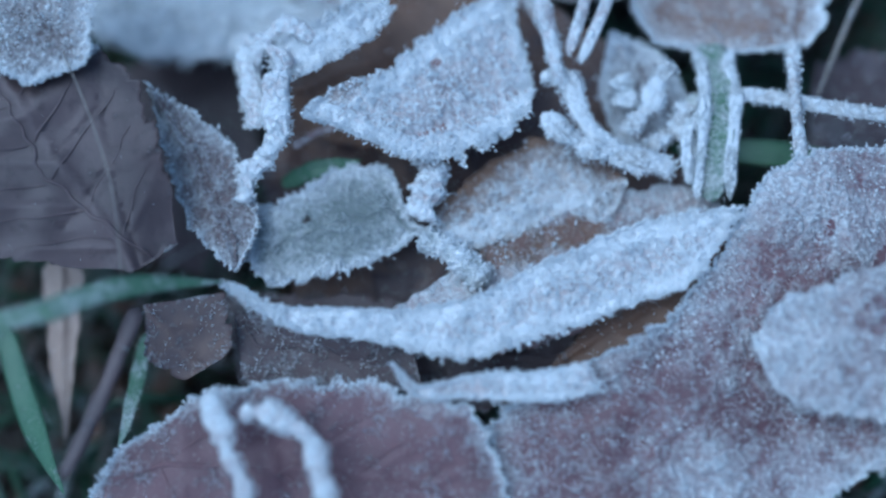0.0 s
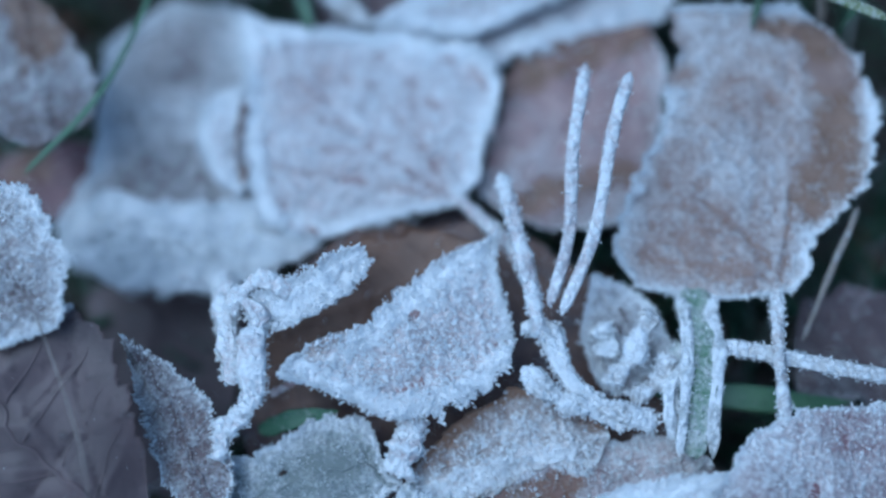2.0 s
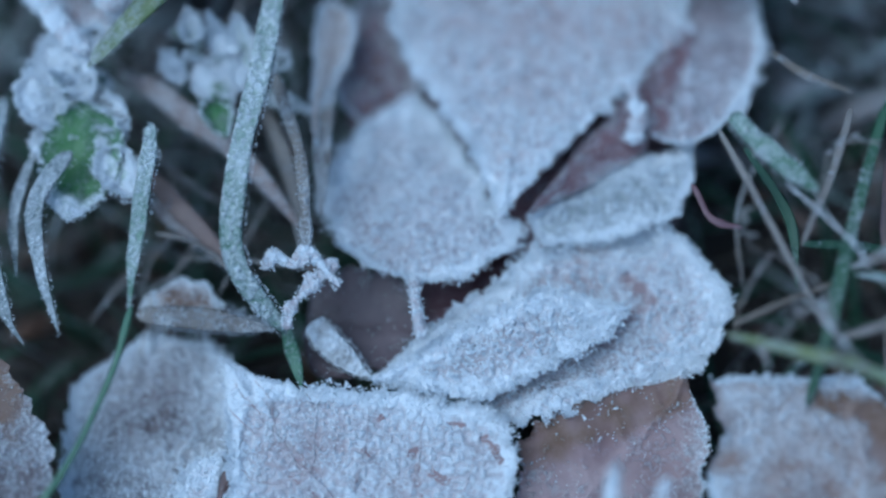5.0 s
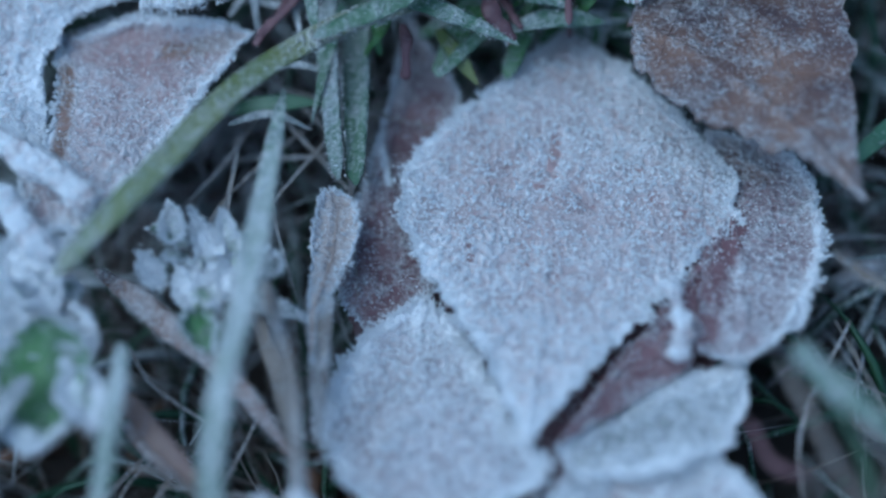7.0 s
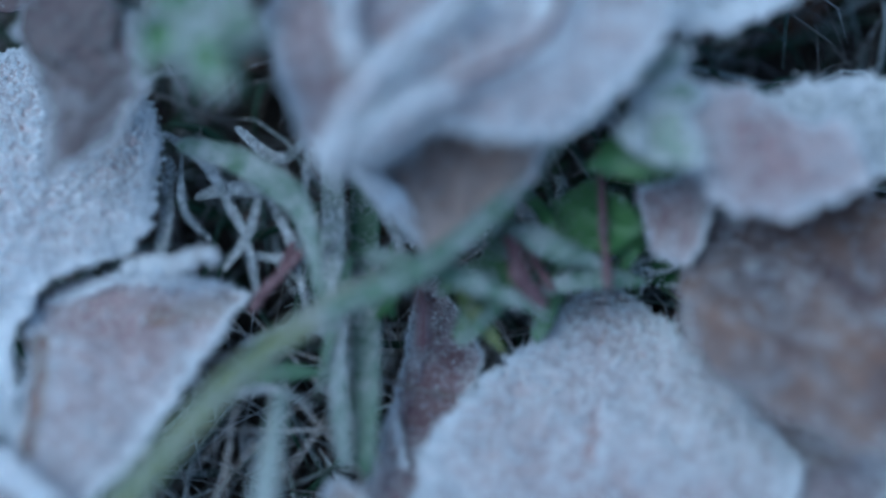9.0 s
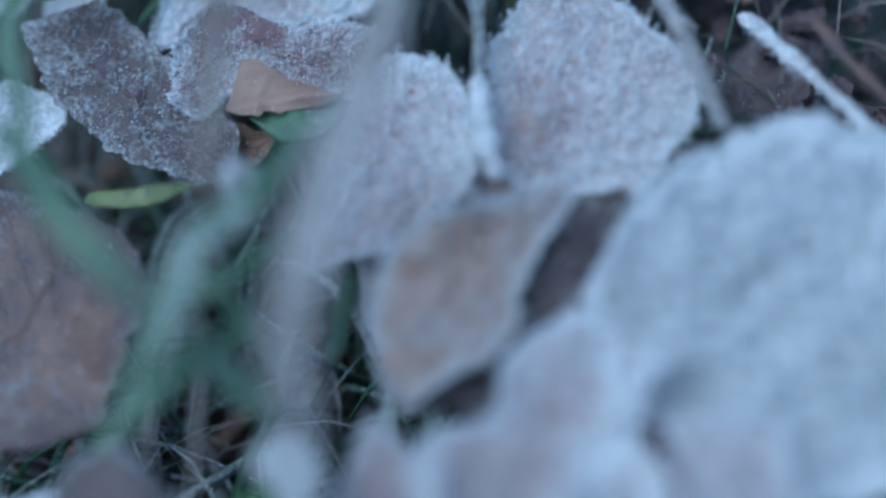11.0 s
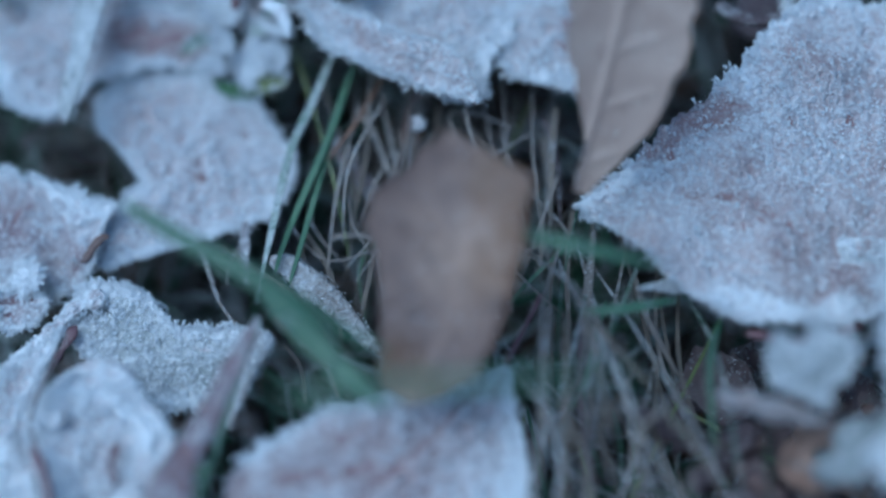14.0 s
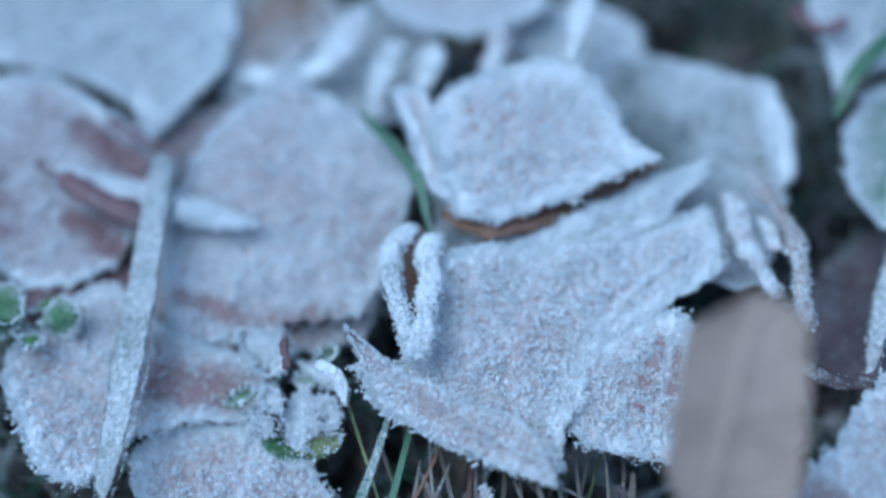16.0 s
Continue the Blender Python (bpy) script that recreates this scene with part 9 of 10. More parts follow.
blade("old_straw", [(-2.05, 26.32, 2.60), (-2.10, 26.81, 2.60), (-2.29, 27.12, 2.60)], 0.06, 0.2, taper=(0.8, 1, 0.9, 0.6), rough=0.06, grain=0.3)
blade("old_straw", [(1.48, 30.02, 2.90), (1.36, 29.45, 2.90), (1.16, 28.19, 2.90)], 0.09, 0.3, taper=(0.8, 1, 0.9, 0.6), rough=0.06, grain=0.3)
blade("mauve", [(1.28, 29.93, 2.80), (1.39, 29.33, 2.80), (1.31, 28.22, 2.80)], 0.09, 0.3, label="dull purplish dead grass blade")
blade("old_straw", [(1.51, 28.56, 2.70), (1.33, 27.80, 2.70), (1.22, 26.79, 2.70)], 0.08, 0.25, taper=(0.8, 1, 0.9, 0.6), rough=0.06, grain=0.3)
stem("maroon", [(-5.37, 26.62, 2.95), (-5.06, 27.07, 2.95), (-4.77, 27.51, 2.95)], 0.15, 0.35, rough=0.5, label="dark maroon strip between frosted leaf edges")
stem("pink", [(-5.82, 26.84, 2.95), (-5.21, 27.27, 2.95), (-4.82, 27.68, 2.95), (-4.41, 27.80, 2.95)], 0.27, 1, rough=0.6, label="curled leaf edge thick with white hoarfrost")
stem("pink", [(-3.75, 27.42, 2.90), (-3.44, 27.13, 2.90), (-3.06, 27.13, 2.90), (-2.89, 27.33, 2.90)], 0.22, 1, rough=0.6, label="curled leaf edge thick with white hoarfrost")
leaf("pink", (-5.76, 28.24, 2.95), (-5.27, 28.32, 2.95), (0.02, 0.11, 0.18, 0.24, 0.29, 0.31, 0.32, 0.30, 0.27, 0.22, 0.17, 0.12, 0.07, 0.02), (0.02, 0.09, 0.14, 0.18, 0.22, 0.24, 0.24, 0.23, 0.20, 0.17, 0.13, 0.09, 0.06, 0.02), frost=1.0, rim=1.2, wave=0.35, cup=0.4, teeth=0.12, label="crumpled scrap of leaf thick with hoarfrost")
leaf("maroon", (-5.97, 27.94, 2.80), (-5.20, 27.94, 2.80), (0.02, 0.10, 0.15, 0.20, 0.24, 0.26, 0.27, 0.26, 0.23, 0.19, 0.15, 0.10, 0.06, 0.02), (0.02, 0.13, 0.21, 0.27, 0.33, 0.36, 0.37, 0.35, 0.31, 0.26, 0.20, 0.13, 0.08, 0.02), frost=0.7, rim=0.9, wave=0.3, teeth=0.1, label="maroon scrap of leaf with clumps of hoarfrost")
stem("umber", [(-4.44, 28.75, 2.95), (-4.65, 28.54, 2.95), (-4.74, 28.36, 2.95)], 0.13, 0.1)
leaf("pink", (-4.86, 27.92, 2.75), (-3.87, 27.81, 2.75), (0.02, 0.11, 0.18, 0.24, 0.29, 0.31, 0.32, 0.30, 0.27, 0.22, 0.17, 0.12, 0.07, 0.02), (0.02, 0.07, 0.10, 0.13, 0.15, 0.17, 0.17, 0.16, 0.15, 0.12, 0.10, 0.07, 0.04, 0.02), frost=1.0, rim=1.2, wave=0.3, teeth=0.12, label="torn leaf edge thick with white hoarfrost")
stem("maroon", [(-2.33, 26.85, 4.10), (-2.74, 26.25, 4.00), (-3.08, 25.51, 4.00), (-3.42, 24.68, 4.00), (-3.67, 24.20, 4.00)], 0.46, 0.5, taper=(0.3, 0.5, 0.85, 1.0, 0.1), rough=0.35, flat=0.3, label="dried maroon leaf rolled up lengthwise, dusted with frost")
blade("straw", [(-2.36, 27.01, 3.30), (-2.64, 26.51, 3.30), (-2.86, 25.86, 3.30)], 0.34, 0.75, label="frayed stub of dead grass thick with frost")
blade("green", [(-2.39, 27.05, 3.60), (-2.62, 26.51, 3.60), (-2.90, 25.59, 3.60), (-3.06, 24.99, 3.60)], 0.1, 0.1, taper=(0.8, 1, 0.9, 0.5), rough=0.06, grain=0.2)
blade("green", [(-3.05, 25.44, 3.50), (-3.24, 24.78, 3.50), (-3.33, 23.86, 3.50)], 0.22, 0.2)
stem("pink", [(-4.86, 25.98, 3.55), (-4.68, 26.40, 3.55), (-4.18, 26.45, 3.55), (-3.71, 26.07, 3.55), (-3.61, 25.55, 3.55), (-3.88, 25.24, 3.55)], 0.42, 1, rough=0.45, label="leaf edge rolled into a thick white frosted fold")
stem("pink", [(-4.06, 25.10, 3.60), (-3.72, 24.79, 3.60), (-3.71, 24.33, 3.60), (-3.93, 23.91, 3.60)], 0.42, 1, rough=0.45, label="leaf edge rolled into a thick white frosted fold")
stem("maroon", [(-4.01, 25.70, 3.65), (-4.08, 25.46, 3.65), (-4.04, 25.22, 3.65)], 0.09, 0.2, label="dark curled leaf edge between frosted folds")
blade("old_straw", [(3.36, 24.29, 3.90), (2.86, 23.64, 3.90), (2.59, 23.06, 3.90)], 0.105, 0.14, taper=(0.8, 1, 0.9, 0.5), rough=0.06, grain=0.2)
blade("old_straw", [(2.24, 24.75, 3.80), (1.86, 24.04, 3.80), (1.40, 23.40, 3.80)], 0.056, 0.21, taper=(0.8, 1, 0.9, 0.5), rough=0.06, grain=0.2)
blade("straw", [(1.86, 25.03, 3.30), (1.79, 24.69, 3.30), (1.66, 24.37, 3.30)], 0.019, 0.21, taper=(0.8, 1, 0.9, 0.5), rough=0.06, grain=0.2)
blade("straw", [(2.30, 24.91, 3.30), (2.27, 24.57, 3.30), (2.25, 24.27, 3.30)], 0.019, 0.21, taper=(0.8, 1, 0.9, 0.5), rough=0.06, grain=0.2)
blade("old_straw", [(2.12, 25.49, 3.80), (1.71, 25.12, 3.80), (1.51, 24.47, 3.80)], 0.074, 0.24, taper=(0.8, 1, 0.9, 0.5), rough=0.06, grain=0.2)
blade("old_straw", [(2.01, 25.40, 3.80), (2.25, 24.99, 3.80), (2.52, 24.42, 3.80)], 0.081, 0.14, taper=(0.8, 1, 0.9, 0.5), rough=0.06, grain=0.2)
blade("old_straw", [(0.88, 26.61, 3.90), (0.69, 25.40, 3.90), (0.35, 24.11, 3.90)], 0.087, 0.35, taper=(0.8, 1, 0.9, 0.5), rough=0.06, grain=0.2)
blade("old_straw", [(1.12, 26.63, 3.80), (0.95, 25.41, 3.80), (0.71, 23.85, 3.80)], 0.068, 0.28, taper=(0.8, 1, 0.9, 0.5), rough=0.06, grain=0.2)
blade("old_straw", [(1.39, 26.73, 3.70), (1.60, 26.25, 3.70), (1.94, 25.70, 3.70)], 0.062, 0.17, taper=(0.8, 1, 0.9, 0.5), rough=0.06, grain=0.2)
blade("old_straw", [(1.36, 26.64, 3.60), (1.41, 26.03, 3.60), (1.43, 25.31, 3.60)], 0.056, 0.17, taper=(0.8, 1, 0.9, 0.5), rough=0.06, grain=0.2)
blade("mauve", [(1.32, 26.78, 3.50), (1.18, 25.81, 3.50), (1.19, 24.55, 3.50)], 0.074, 0.21, label="dull purplish dead grass blade")
blade("straw", [(1.77, 25.99, 3.60), (1.60, 25.57, 3.60), (1.35, 25.18, 3.60)], 0.025, 0.21, taper=(0.8, 1, 0.9, 0.5), rough=0.06, grain=0.2)
blade("old_straw", [(0.91, 25.75, 3.70), (1.10, 24.82, 3.70), (0.96, 23.48, 3.70)], 0.074, 0.28, taper=(0.8, 1, 0.9, 0.5), rough=0.06, grain=0.2)
blade("old_straw", [(1.50, 24.54, 3.60), (1.66, 24.00, 3.60), (1.87, 23.41, 3.60)], 0.050, 0.21, taper=(0.8, 1, 0.9, 0.5), rough=0.06, grain=0.2)
blade("straw", [(2.37, 23.99, 3.60), (2.50, 23.53, 3.60), (2.53, 23.09, 3.60)], 0.037, 0.21, taper=(0.8, 1, 0.9, 0.5), rough=0.06, grain=0.2)
blade("straw", [(3.48, 23.67, 3.40), (3.59, 23.35, 3.40), (3.64, 23.03, 3.40)], 0.037, 0.21, taper=(0.8, 1, 0.9, 0.5), rough=0.06, grain=0.2)
blade("dark_shaded_green", [(2.90, 26.51, 3.50), (2.66, 25.93, 3.50), (2.51, 24.81, 3.50)], 0.1, 0.2, label="dark green grass blade with a little frost")
stem("maroon", [(3.13, 26.29, 3.50), (3.70, 26.14, 3.50), (4.46, 26.24, 3.50)], 0.1, 0.15, label="dark torn leaf edge under frosted leaves")
leaf("teal", (3.09, 25.35, 4.30), (4.04, 25.63, 4.60), (0.02, 0.17, 0.28, 0.43, 0.44, 0.55, 0.21, 0.37, 0.48, 0.32, 0.29, 0.09, 0.08, 0.01), (0.02, 0.13, 0.10, 0.18, 0.24, 0.47, 0.43, 0.21, 0.37, 0.16, 0.20, 0.08, 0.04, 0.02), frost=0.6, rim=0.3, wave=0.35, cup=0.2, teeth=0.15, roll=0.3, label="crumpled grey frosted leaf at the edge of litter")
leaf("teal", (3.36, 24.51, 4.00), (4.41, 24.83, 4.50), (0.01, 0.07, 0.24, 0.30, 0.21, 0.41, 0.30, 0.32, 0.17, 0.29, 0.18, 0.16, 0.09, 0.01), (0.02, 0.08, 0.13, 0.16, 0.27, 0.41, 0.19, 0.42, 0.26, 0.21, 0.26, 0.13, 0.07, 0.02), frost=0.45, rim=0.2, wave=0.35, teeth=0.15, roll=-0.3, label="grey frosted scrap of leaf at the edge of litter")
leaf("hazel", (2.52, 25.36, 4.20), (3.72, 25.00, 4.00), (0.02, 0.03, 0.09, 0.04, 0.12, 0.15, 0.06, 0.13, 0.08, 0.09, 0.03, 0.02, 0.02, 0.03), (0.01, 0.07, 0.12, 0.16, 0.11, 0.12, 0.15, 0.17, 0.08, 0.13, 0.11, 0.09, 0.02, 0.03), frost=0.4, rim=0.2, wave=0.25, cup=-0.4, roll=0.4, teeth=0.12, label="narrow folded scrap of leaf veiled in frost")
leaf("ochre", (3.21, 24.68, 3.30), (4.58, 24.92, 3.40), (0.02, 0.14, 0.22, 0.30, 0.36, 0.39, 0.40, 0.38, 0.34, 0.28, 0.21, 0.14, 0.08, 0.02), (0.02, 0.13, 0.21, 0.28, 0.34, 0.37, 0.38, 0.36, 0.32, 0.27, 0.20, 0.14, 0.08, 0.02), frost=0.1, rim=0.1, wave=0.25, cup=0.3, teeth=0.12, hole=(0.36, 0.02, 0.13), label="curled ochre leaf scrap with a hole, lying over dark litter")
leaf("umber", (2.84, 24.96, 3.20), (3.26, 24.36, 3.40), (0.02, 0.05, 0.14, 0.22, 0.20, 0.26, 0.12, 0.18, 0.11, 0.19, 0.09, 0.08, 0.07, 0.02), (0.03, 0.07, 0.12, 0.19, 0.18, 0.16, 0.18, 0.12, 0.15, 0.21, 0.16, 0.09, 0.04, 0.02), frost=0.25, rim=0.1, wave=0.35, cup=0.4, teeth=0.15, roll=-0.3, label="curled brown leaf scrap lying over dark litter")
leaf("mauve", (3.83, 23.80, 3.10), (3.20, 23.54, 3.10), (0.01, 0.06, 0.15, 0.21, 0.16, 0.25, 0.25, 0.23, 0.20, 0.18, 0.09, 0.10, 0.04, 0.02), (0.02, 0.09, 0.09, 0.22, 0.21, 0.21, 0.10, 0.20, 0.13, 0.17, 0.10, 0.11, 0.05, 0.02), frost=0.5, rim=0.3, wave=0.35, cup=0.4, teeth=0.15, label="grey leaf scrap lying over dark litter")
leaf("mauve", (3.04, 24.32, 3.20), (3.91, 23.95, 3.20), (0.02, 0.10, 0.17, 0.24, 0.18, 0.31, 0.33, 0.28, 0.31, 0.25, 0.14, 0.09, 0.04, 0.02), (0.03, 0.07, 0.14, 0.19, 0.22, 0.13, 0.25, 0.20, 0.20, 0.13, 0.12, 0.10, 0.05, 0.02), frost=0.1, rim=0.1, wave=0.35, cup=0.4, teeth=0.15, roll=0.4, label="dark curled leaf scrap lying over litter")
plant = weed((-2.41, 10.89, 3.30), 0.45, 5, 0.9, 388)
leaf("herb", (-2.15, 10.11, 3.40), (-2.64, 10.73, 3.40), (0.02, 0.09, 0.15, 0.19, 0.23, 0.25, 0.26, 0.25, 0.22, 0.18, 0.14, 0.10, 0.06, 0.02), (0.02, 0.09, 0.13, 0.18, 0.21, 0.23, 0.24, 0.22, 0.20, 0.17, 0.13, 0.09, 0.06, 0.02), frost=0.95, rim=1.1, wave=0.2, cup=0.25, teeth=0.08, parent=plant, thaw=[(0.10, (-2.28, 10.29))])
leaf("herb", (-2.55, 10.84, 3.40), (-2.71, 11.46, 3.40), (0.02, 0.07, 0.10, 0.13, 0.15, 0.17, 0.17, 0.16, 0.15, 0.12, 0.10, 0.07, 0.04, 0.02), (0.02, 0.06, 0.09, 0.12, 0.14, 0.15, 0.15, 0.15, 0.13, 0.11, 0.09, 0.06, 0.04, 0.02), frost=0.7, rim=1.1, wave=0.2, cup=0.25, teeth=0.08, parent=plant)
leaf("teal", (-2.07, 10.45, 3.40), (-2.37, 11.22, 3.40), (0.02, 0.07, 0.10, 0.14, 0.16, 0.18, 0.18, 0.17, 0.15, 0.13, 0.10, 0.07, 0.05, 0.02), (0.02, 0.06, 0.10, 0.12, 0.15, 0.16, 0.16, 0.16, 0.14, 0.12, 0.09, 0.07, 0.04, 0.02), frost=0.78, rim=1.1, wave=0.2, cup=0.25, teeth=0.08, parent=plant)
leaf("herb", (-2.00, 10.23, 3.40), (-1.83, 11.01, 3.40), (0.02, 0.07, 0.10, 0.13, 0.15, 0.17, 0.17, 0.16, 0.15, 0.12, 0.10, 0.07, 0.04, 0.02), (0.02, 0.06, 0.09, 0.12, 0.14, 0.15, 0.15, 0.15, 0.13, 0.11, 0.09, 0.06, 0.04, 0.02), frost=0.75, rim=1.1, wave=0.2, cup=0.25, teeth=0.08, parent=plant)
leaf("teal", (-2.79, 10.42, 3.40), (-3.03, 10.84, 3.40), (0.02, 0.06, 0.08, 0.11, 0.13, 0.14, 0.14, 0.13, 0.12, 0.10, 0.08, 0.06, 0.04, 0.02), (0.02, 0.05, 0.08, 0.10, 0.12, 0.13, 0.13, 0.12, 0.11, 0.09, 0.07, 0.06, 0.04, 0.02), frost=0.8, rim=1.1, wave=0.2, cup=0.25, teeth=0.08, parent=plant)
leaf("herb", (-2.38, 10.08, 3.40), (-2.19, 9.57, 3.40), (0.02, 0.08, 0.13, 0.17, 0.20, 0.22, 0.22, 0.21, 0.19, 0.16, 0.12, 0.09, 0.05, 0.02), (0.02, 0.08, 0.12, 0.15, 0.18, 0.20, 0.20, 0.19, 0.17, 0.14, 0.11, 0.08, 0.05, 0.02), frost=0.12, rim=0.4, wave=0.2, cup=0.25, teeth=0.08, parent=plant)
leaf("herb", (-2.71, 11.25, 3.40), (-2.97, 11.18, 3.40), (0.02, 0.04, 0.06, 0.08, 0.09, 0.10, 0.10, 0.10, 0.09, 0.07, 0.06, 0.05, 0.03, 0.02), (0.02, 0.04, 0.06, 0.07, 0.08, 0.09, 0.09, 0.09, 0.08, 0.07, 0.06, 0.04, 0.03, 0.02), frost=0.3, rim=0.4, wave=0.2, cup=0.25, teeth=0.08, parent=plant)
leaf("herb", (-1.86, 10.43, 3.40), (-2.04, 11.27, 3.40), (0.02, 0.06, 0.09, 0.12, 0.14, 0.16, 0.16, 0.15, 0.14, 0.12, 0.09, 0.07, 0.04, 0.02), (0.02, 0.06, 0.09, 0.11, 0.13, 0.14, 0.15, 0.14, 0.13, 0.11, 0.08, 0.06, 0.04, 0.02), frost=0.6, rim=1.1, wave=0.2, cup=0.25, teeth=0.08, parent=plant)
leaf("teal", (-1.45, 10.40, 3.40), (-1.52, 10.81, 3.40), (0.02, 0.07, 0.10, 0.14, 0.16, 0.18, 0.18, 0.17, 0.15, 0.13, 0.10, 0.07, 0.05, 0.02), (0.02, 0.06, 0.10, 0.12, 0.15, 0.16, 0.16, 0.16, 0.14, 0.12, 0.09, 0.07, 0.04, 0.02), frost=0.4, rim=0.4, wave=0.2, cup=0.25, teeth=0.08, parent=plant)
plant = weed((-4.13, 10.29, 3.70), 0.5, 5, 0.9, 153)
leaf("herb", (-3.89, 10.00, 3.75), (-4.16, 8.47, 3.60), (0.02, 0.19, 0.32, 0.43, 0.52, 0.57, 0.58, 0.55, 0.49, 0.40, 0.30, 0.20, 0.11, 0.02), (0.02, 0.18, 0.29, 0.39, 0.47, 0.51, 0.52, 0.50, 0.44, 0.36, 0.27, 0.18, 0.10, 0.02), frost=0.2, rim=0.4, wave=0.2, cup=0.25, teeth=0.08, parent=plant, crust=[(0.15, (-4.51, 8.83), (-4.00, 8.53), (-3.52, 8.73))])
leaf("teal", (-4.58, 10.94, 3.70), (-3.88, 10.13, 3.70), (0.02, 0.13, 0.21, 0.28, 0.34, 0.37, 0.38, 0.36, 0.32, 0.27, 0.20, 0.14, 0.08, 0.02), (0.02, 0.12, 0.19, 0.26, 0.31, 0.34, 0.34, 0.33, 0.29, 0.24, 0.18, 0.13, 0.07, 0.02), frost=0.78, rim=1.1, wave=0.2, cup=0.25, teeth=0.08, parent=plant)
leaf("teal", (-4.76, 10.48, 3.70), (-4.12, 9.59, 3.70), (0.02, 0.12, 0.20, 0.26, 0.31, 0.34, 0.35, 0.33, 0.30, 0.25, 0.19, 0.13, 0.07, 0.02), (0.02, 0.11, 0.18, 0.24, 0.28, 0.31, 0.32, 0.30, 0.27, 0.22, 0.17, 0.12, 0.07, 0.02), frost=0.78, rim=1.1, wave=0.2, cup=0.25, teeth=0.08, parent=plant)
leaf("teal", (-3.98, 10.10, 3.70), (-3.39, 9.63, 3.70), (0.02, 0.09, 0.15, 0.19, 0.23, 0.25, 0.26, 0.25, 0.22, 0.18, 0.14, 0.10, 0.06, 0.02), (0.02, 0.09, 0.13, 0.18, 0.21, 0.23, 0.24, 0.22, 0.20, 0.17, 0.13, 0.09, 0.06, 0.02), frost=0.78, rim=1.1, wave=0.2, cup=0.25, teeth=0.08, parent=plant)
leaf("herb", (-3.74, 9.35, 3.70), (-3.26, 8.71, 3.70), (0.02, 0.10, 0.16, 0.21, 0.25, 0.27, 0.28, 0.27, 0.24, 0.20, 0.15, 0.10, 0.06, 0.02), (0.02, 0.09, 0.14, 0.19, 0.23, 0.25, 0.25, 0.24, 0.22, 0.18, 0.14, 0.10, 0.06, 0.02), frost=0.6, rim=1.1, wave=0.2, cup=0.25, teeth=0.08, parent=plant)
leaf("teal", (-3.48, 9.43, 3.70), (-3.80, 9.84, 3.70), (0.02, 0.08, 0.13, 0.17, 0.20, 0.22, 0.22, 0.21, 0.19, 0.16, 0.12, 0.09, 0.05, 0.02), (0.02, 0.08, 0.12, 0.15, 0.18, 0.20, 0.20, 0.19, 0.17, 0.14, 0.11, 0.08, 0.05, 0.02), frost=0.78, rim=1.1, wave=0.2, cup=0.25, teeth=0.08, parent=plant)
leaf("teal", (-4.65, 9.42, 3.70), (-4.33, 9.67, 3.70), (0.02, 0.08, 0.13, 0.17, 0.20, 0.22, 0.22, 0.21, 0.19, 0.16, 0.12, 0.09, 0.05, 0.02), (0.02, 0.08, 0.12, 0.15, 0.18, 0.20, 0.20, 0.19, 0.17, 0.14, 0.11, 0.08, 0.05, 0.02), frost=0.78, rim=1.1, wave=0.2, cup=0.25, teeth=0.08, parent=plant)
leaf("teal", (-4.06, 10.94, 3.70), (-3.64, 10.79, 3.70), (0.02, 0.08, 0.13, 0.17, 0.20, 0.22, 0.22, 0.21, 0.19, 0.16, 0.12, 0.09, 0.05, 0.02), (0.02, 0.08, 0.12, 0.15, 0.18, 0.20, 0.20, 0.19, 0.17, 0.14, 0.11, 0.08, 0.05, 0.02), frost=0.78, rim=1.1, wave=0.2, cup=0.25, teeth=0.08, parent=plant)
plant = weed((-2.71, 31.67, 2.80), 0.3, 4, 0.9, 388)
stalk_part("stem", "maroon", [(-2.70, 32.37, 3.05), (-2.69, 32.08, 3.05), (-2.70, 31.80, 3.05)], 0.10, 0.1, plant)
leaf("teal", (-2.74, 31.81, 2.95), (-3.25, 32.44, 2.95), (0.02, 0.10, 0.16, 0.22, 0.26, 0.28, 0.29, 0.27, 0.25, 0.20, 0.16, 0.11, 0.06, 0.02), (0.02, 0.10, 0.15, 0.20, 0.24, 0.26, 0.26, 0.25, 0.22, 0.19, 0.14, 0.10, 0.06, 0.02), frost=0.78, rim=1.1, wave=0.2, cup=0.25, teeth=0.08, parent=plant)
leaf("teal", (-2.54, 30.75, 2.95), (-2.49, 31.54, 2.95), (0.02, 0.10, 0.15, 0.20, 0.24, 0.26, 0.27, 0.26, 0.23, 0.19, 0.15, 0.10, 0.06, 0.02), (0.02, 0.09, 0.14, 0.18, 0.22, 0.24, 0.24, 0.23, 0.21, 0.17, 0.13, 0.09, 0.06, 0.02), frost=0.78, rim=1.1, wave=0.2, cup=0.25, teeth=0.08, parent=plant)
leaf("herb", (-2.55, 30.78, 2.85), (-3.09, 31.00, 2.95), (0.02, 0.06, 0.09, 0.12, 0.14, 0.16, 0.16, 0.15, 0.14, 0.12, 0.09, 0.07, 0.04, 0.02), (0.02, 0.06, 0.09, 0.11, 0.13, 0.14, 0.15, 0.14, 0.13, 0.11, 0.08, 0.06, 0.04, 0.02), frost=0.2, rim=0.4, wave=0.2, cup=0.25, teeth=0.08, parent=plant)
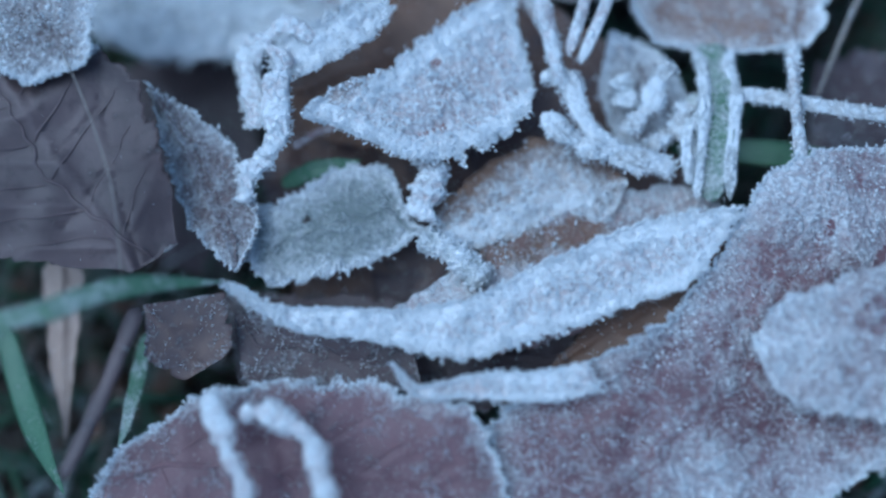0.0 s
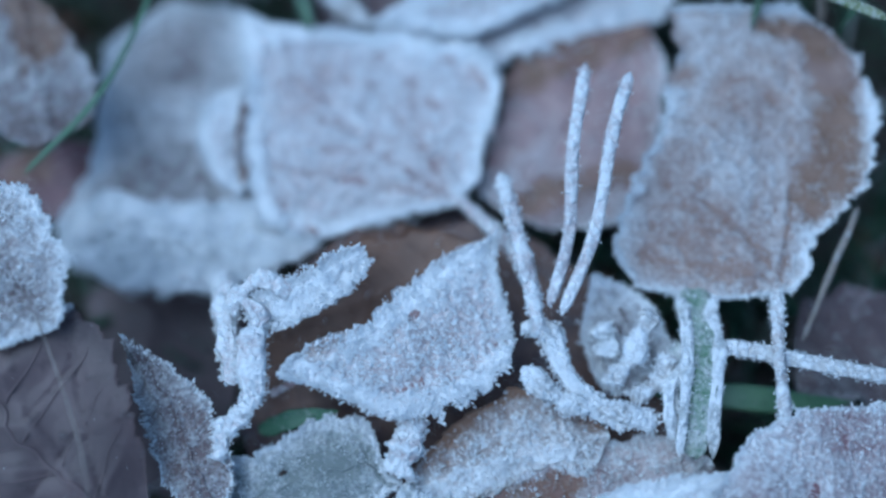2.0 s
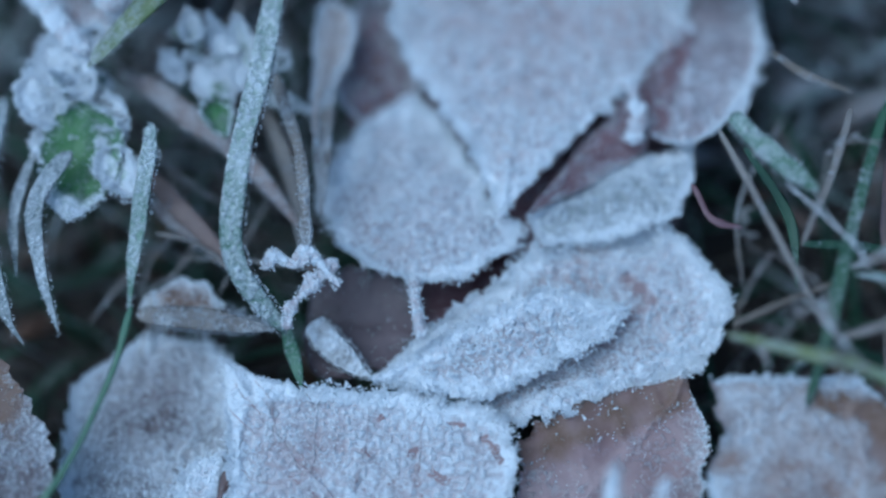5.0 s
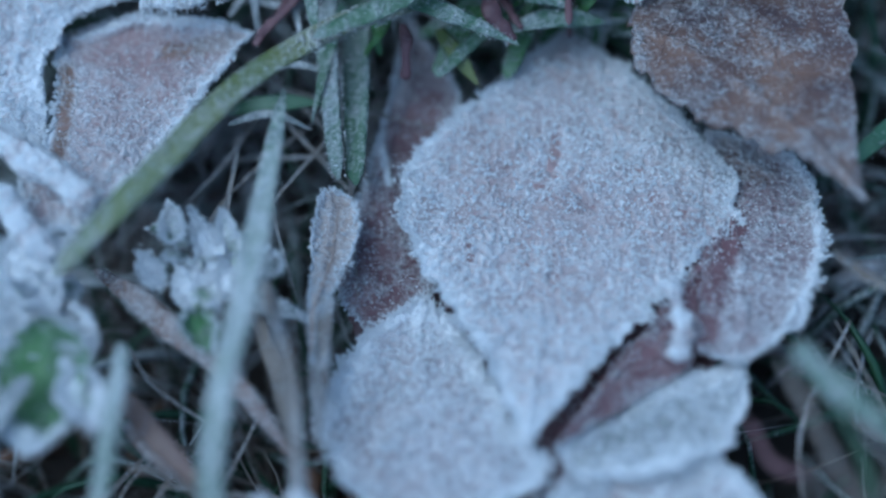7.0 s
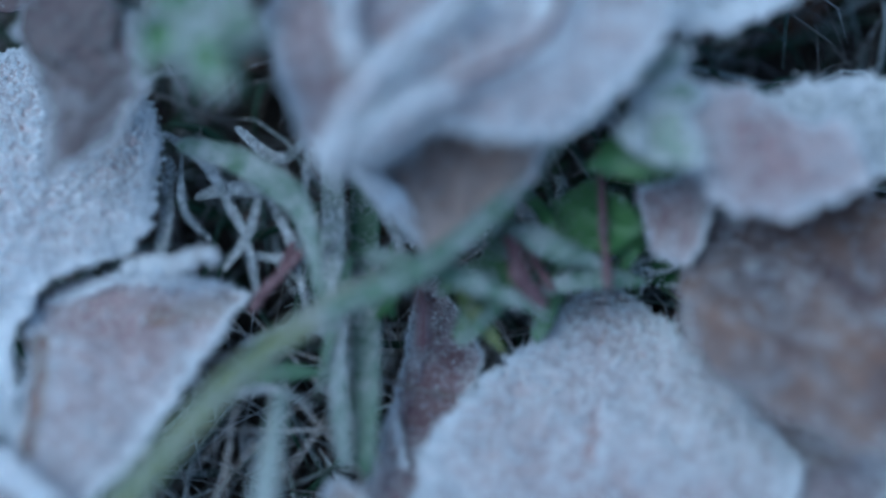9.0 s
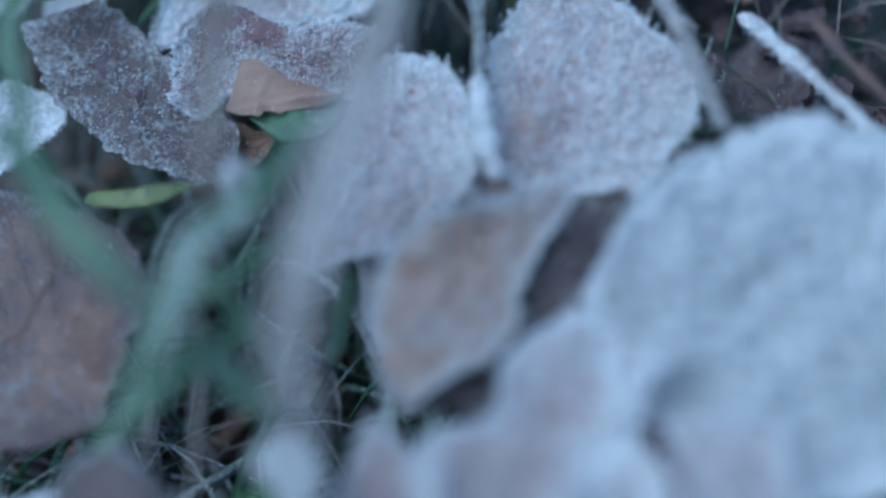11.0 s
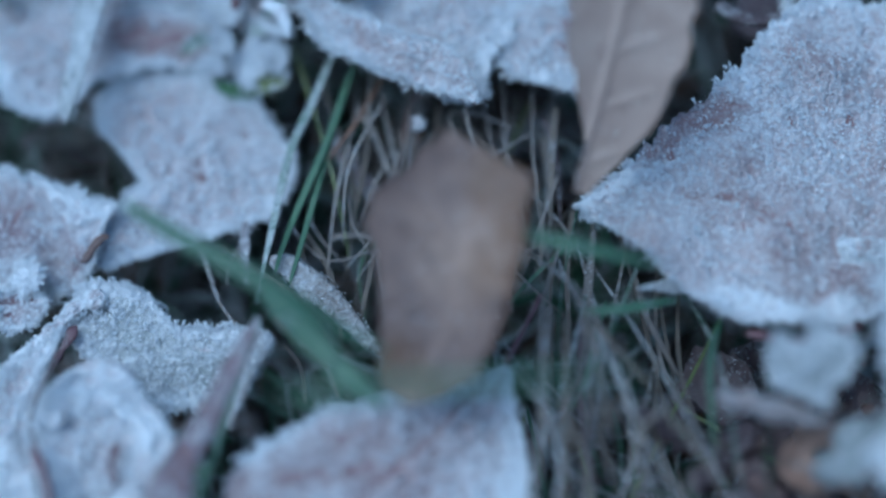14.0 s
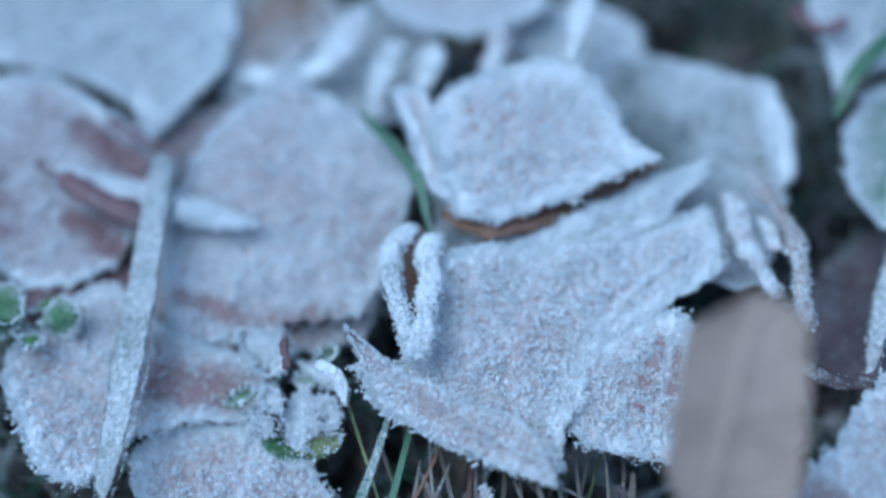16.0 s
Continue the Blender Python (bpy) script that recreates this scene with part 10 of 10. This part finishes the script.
leaf("lime", (-2.51, 30.74, 2.85), (-2.03, 30.87, 2.95), (0.02, 0.07, 0.10, 0.13, 0.15, 0.17, 0.17, 0.16, 0.15, 0.12, 0.10, 0.07, 0.04, 0.02), (0.02, 0.06, 0.09, 0.12, 0.14, 0.15, 0.15, 0.15, 0.13, 0.11, 0.09, 0.06, 0.04, 0.02), frost=0.15, rim=0.4, wave=0.2, cup=0.25, teeth=0.08, parent=plant)
leaf("herb", (-2.48, 30.87, 2.80), (-2.40, 30.62, 2.95), (0.02, 0.07, 0.10, 0.14, 0.16, 0.18, 0.18, 0.17, 0.15, 0.13, 0.10, 0.07, 0.05, 0.02), (0.02, 0.06, 0.10, 0.12, 0.15, 0.16, 0.16, 0.16, 0.14, 0.12, 0.09, 0.07, 0.04, 0.02), frost=0.1, rim=0.4, wave=0.2, cup=0.25, teeth=0.08, parent=plant)
leaf("teal", (-2.95, 30.98, 2.95), (-3.17, 31.24, 2.95), (0.02, 0.06, 0.09, 0.11, 0.14, 0.15, 0.15, 0.14, 0.13, 0.11, 0.09, 0.06, 0.04, 0.02), (0.02, 0.06, 0.08, 0.11, 0.12, 0.13, 0.14, 0.13, 0.12, 0.10, 0.08, 0.06, 0.04, 0.02), frost=0.78, rim=1.1, wave=0.2, cup=0.25, teeth=0.08, parent=plant)
leaf("herb", (-3.11, 31.58, 2.95), (-3.50, 31.46, 2.95), (0.02, 0.05, 0.07, 0.09, 0.11, 0.12, 0.12, 0.11, 0.10, 0.09, 0.07, 0.05, 0.04, 0.02), (0.02, 0.05, 0.07, 0.09, 0.10, 0.11, 0.11, 0.10, 0.10, 0.08, 0.07, 0.05, 0.03, 0.02), frost=0.3, rim=0.4, wave=0.2, cup=0.25, teeth=0.08, parent=plant)
leaf("teal", (-2.20, 30.93, 2.95), (-2.22, 31.47, 2.95), (0.02, 0.07, 0.10, 0.13, 0.15, 0.17, 0.17, 0.16, 0.15, 0.12, 0.10, 0.07, 0.04, 0.02), (0.02, 0.06, 0.09, 0.12, 0.14, 0.15, 0.15, 0.15, 0.13, 0.11, 0.09, 0.06, 0.04, 0.02), frost=0.78, rim=1.1, wave=0.2, cup=0.25, teeth=0.08, parent=plant)
leaf("teal", (-2.54, 31.99, 2.95), (-1.98, 31.52, 2.95), (0.02, 0.05, 0.07, 0.09, 0.11, 0.12, 0.12, 0.11, 0.10, 0.09, 0.07, 0.05, 0.04, 0.02), (0.02, 0.05, 0.07, 0.09, 0.10, 0.11, 0.11, 0.10, 0.10, 0.08, 0.07, 0.05, 0.03, 0.02), frost=0.78, rim=1.1, wave=0.2, cup=0.25, teeth=0.08, parent=plant)
leaf("teal", (-2.76, 32.02, 2.95), (-2.78, 32.51, 2.95), (0.02, 0.06, 0.08, 0.11, 0.13, 0.14, 0.14, 0.13, 0.12, 0.10, 0.08, 0.06, 0.04, 0.02), (0.02, 0.05, 0.08, 0.10, 0.12, 0.13, 0.13, 0.12, 0.11, 0.09, 0.07, 0.06, 0.04, 0.02), frost=0.78, rim=1.1, wave=0.2, cup=0.25, teeth=0.08, parent=plant)
leaf("herb", (-2.62, 31.84, 2.95), (-2.34, 31.64, 2.95), (0.02, 0.06, 0.09, 0.11, 0.14, 0.15, 0.15, 0.14, 0.13, 0.11, 0.09, 0.06, 0.04, 0.02), (0.02, 0.06, 0.08, 0.11, 0.12, 0.13, 0.14, 0.13, 0.12, 0.10, 0.08, 0.06, 0.04, 0.02), frost=0.4, rim=0.4, wave=0.2, cup=0.25, teeth=0.08, parent=plant)
leaf("herb", (-2.03, 32.01, 2.95), (-2.33, 31.88, 2.95), (0.02, 0.05, 0.07, 0.09, 0.11, 0.12, 0.12, 0.11, 0.10, 0.09, 0.07, 0.05, 0.04, 0.02), (0.02, 0.05, 0.07, 0.09, 0.10, 0.11, 0.11, 0.10, 0.10, 0.08, 0.07, 0.05, 0.03, 0.02), frost=0.3, rim=0.4, wave=0.2, cup=0.25, teeth=0.08, parent=plant)
leaf("teal", (-3.00, 31.57, 2.95), (-2.80, 31.23, 2.95), (0.02, 0.06, 0.08, 0.11, 0.13, 0.14, 0.14, 0.13, 0.12, 0.10, 0.08, 0.06, 0.04, 0.02), (0.02, 0.05, 0.08, 0.10, 0.12, 0.13, 0.13, 0.12, 0.11, 0.09, 0.07, 0.06, 0.04, 0.02), frost=0.78, rim=1.1, wave=0.2, cup=0.25, teeth=0.08, parent=plant)
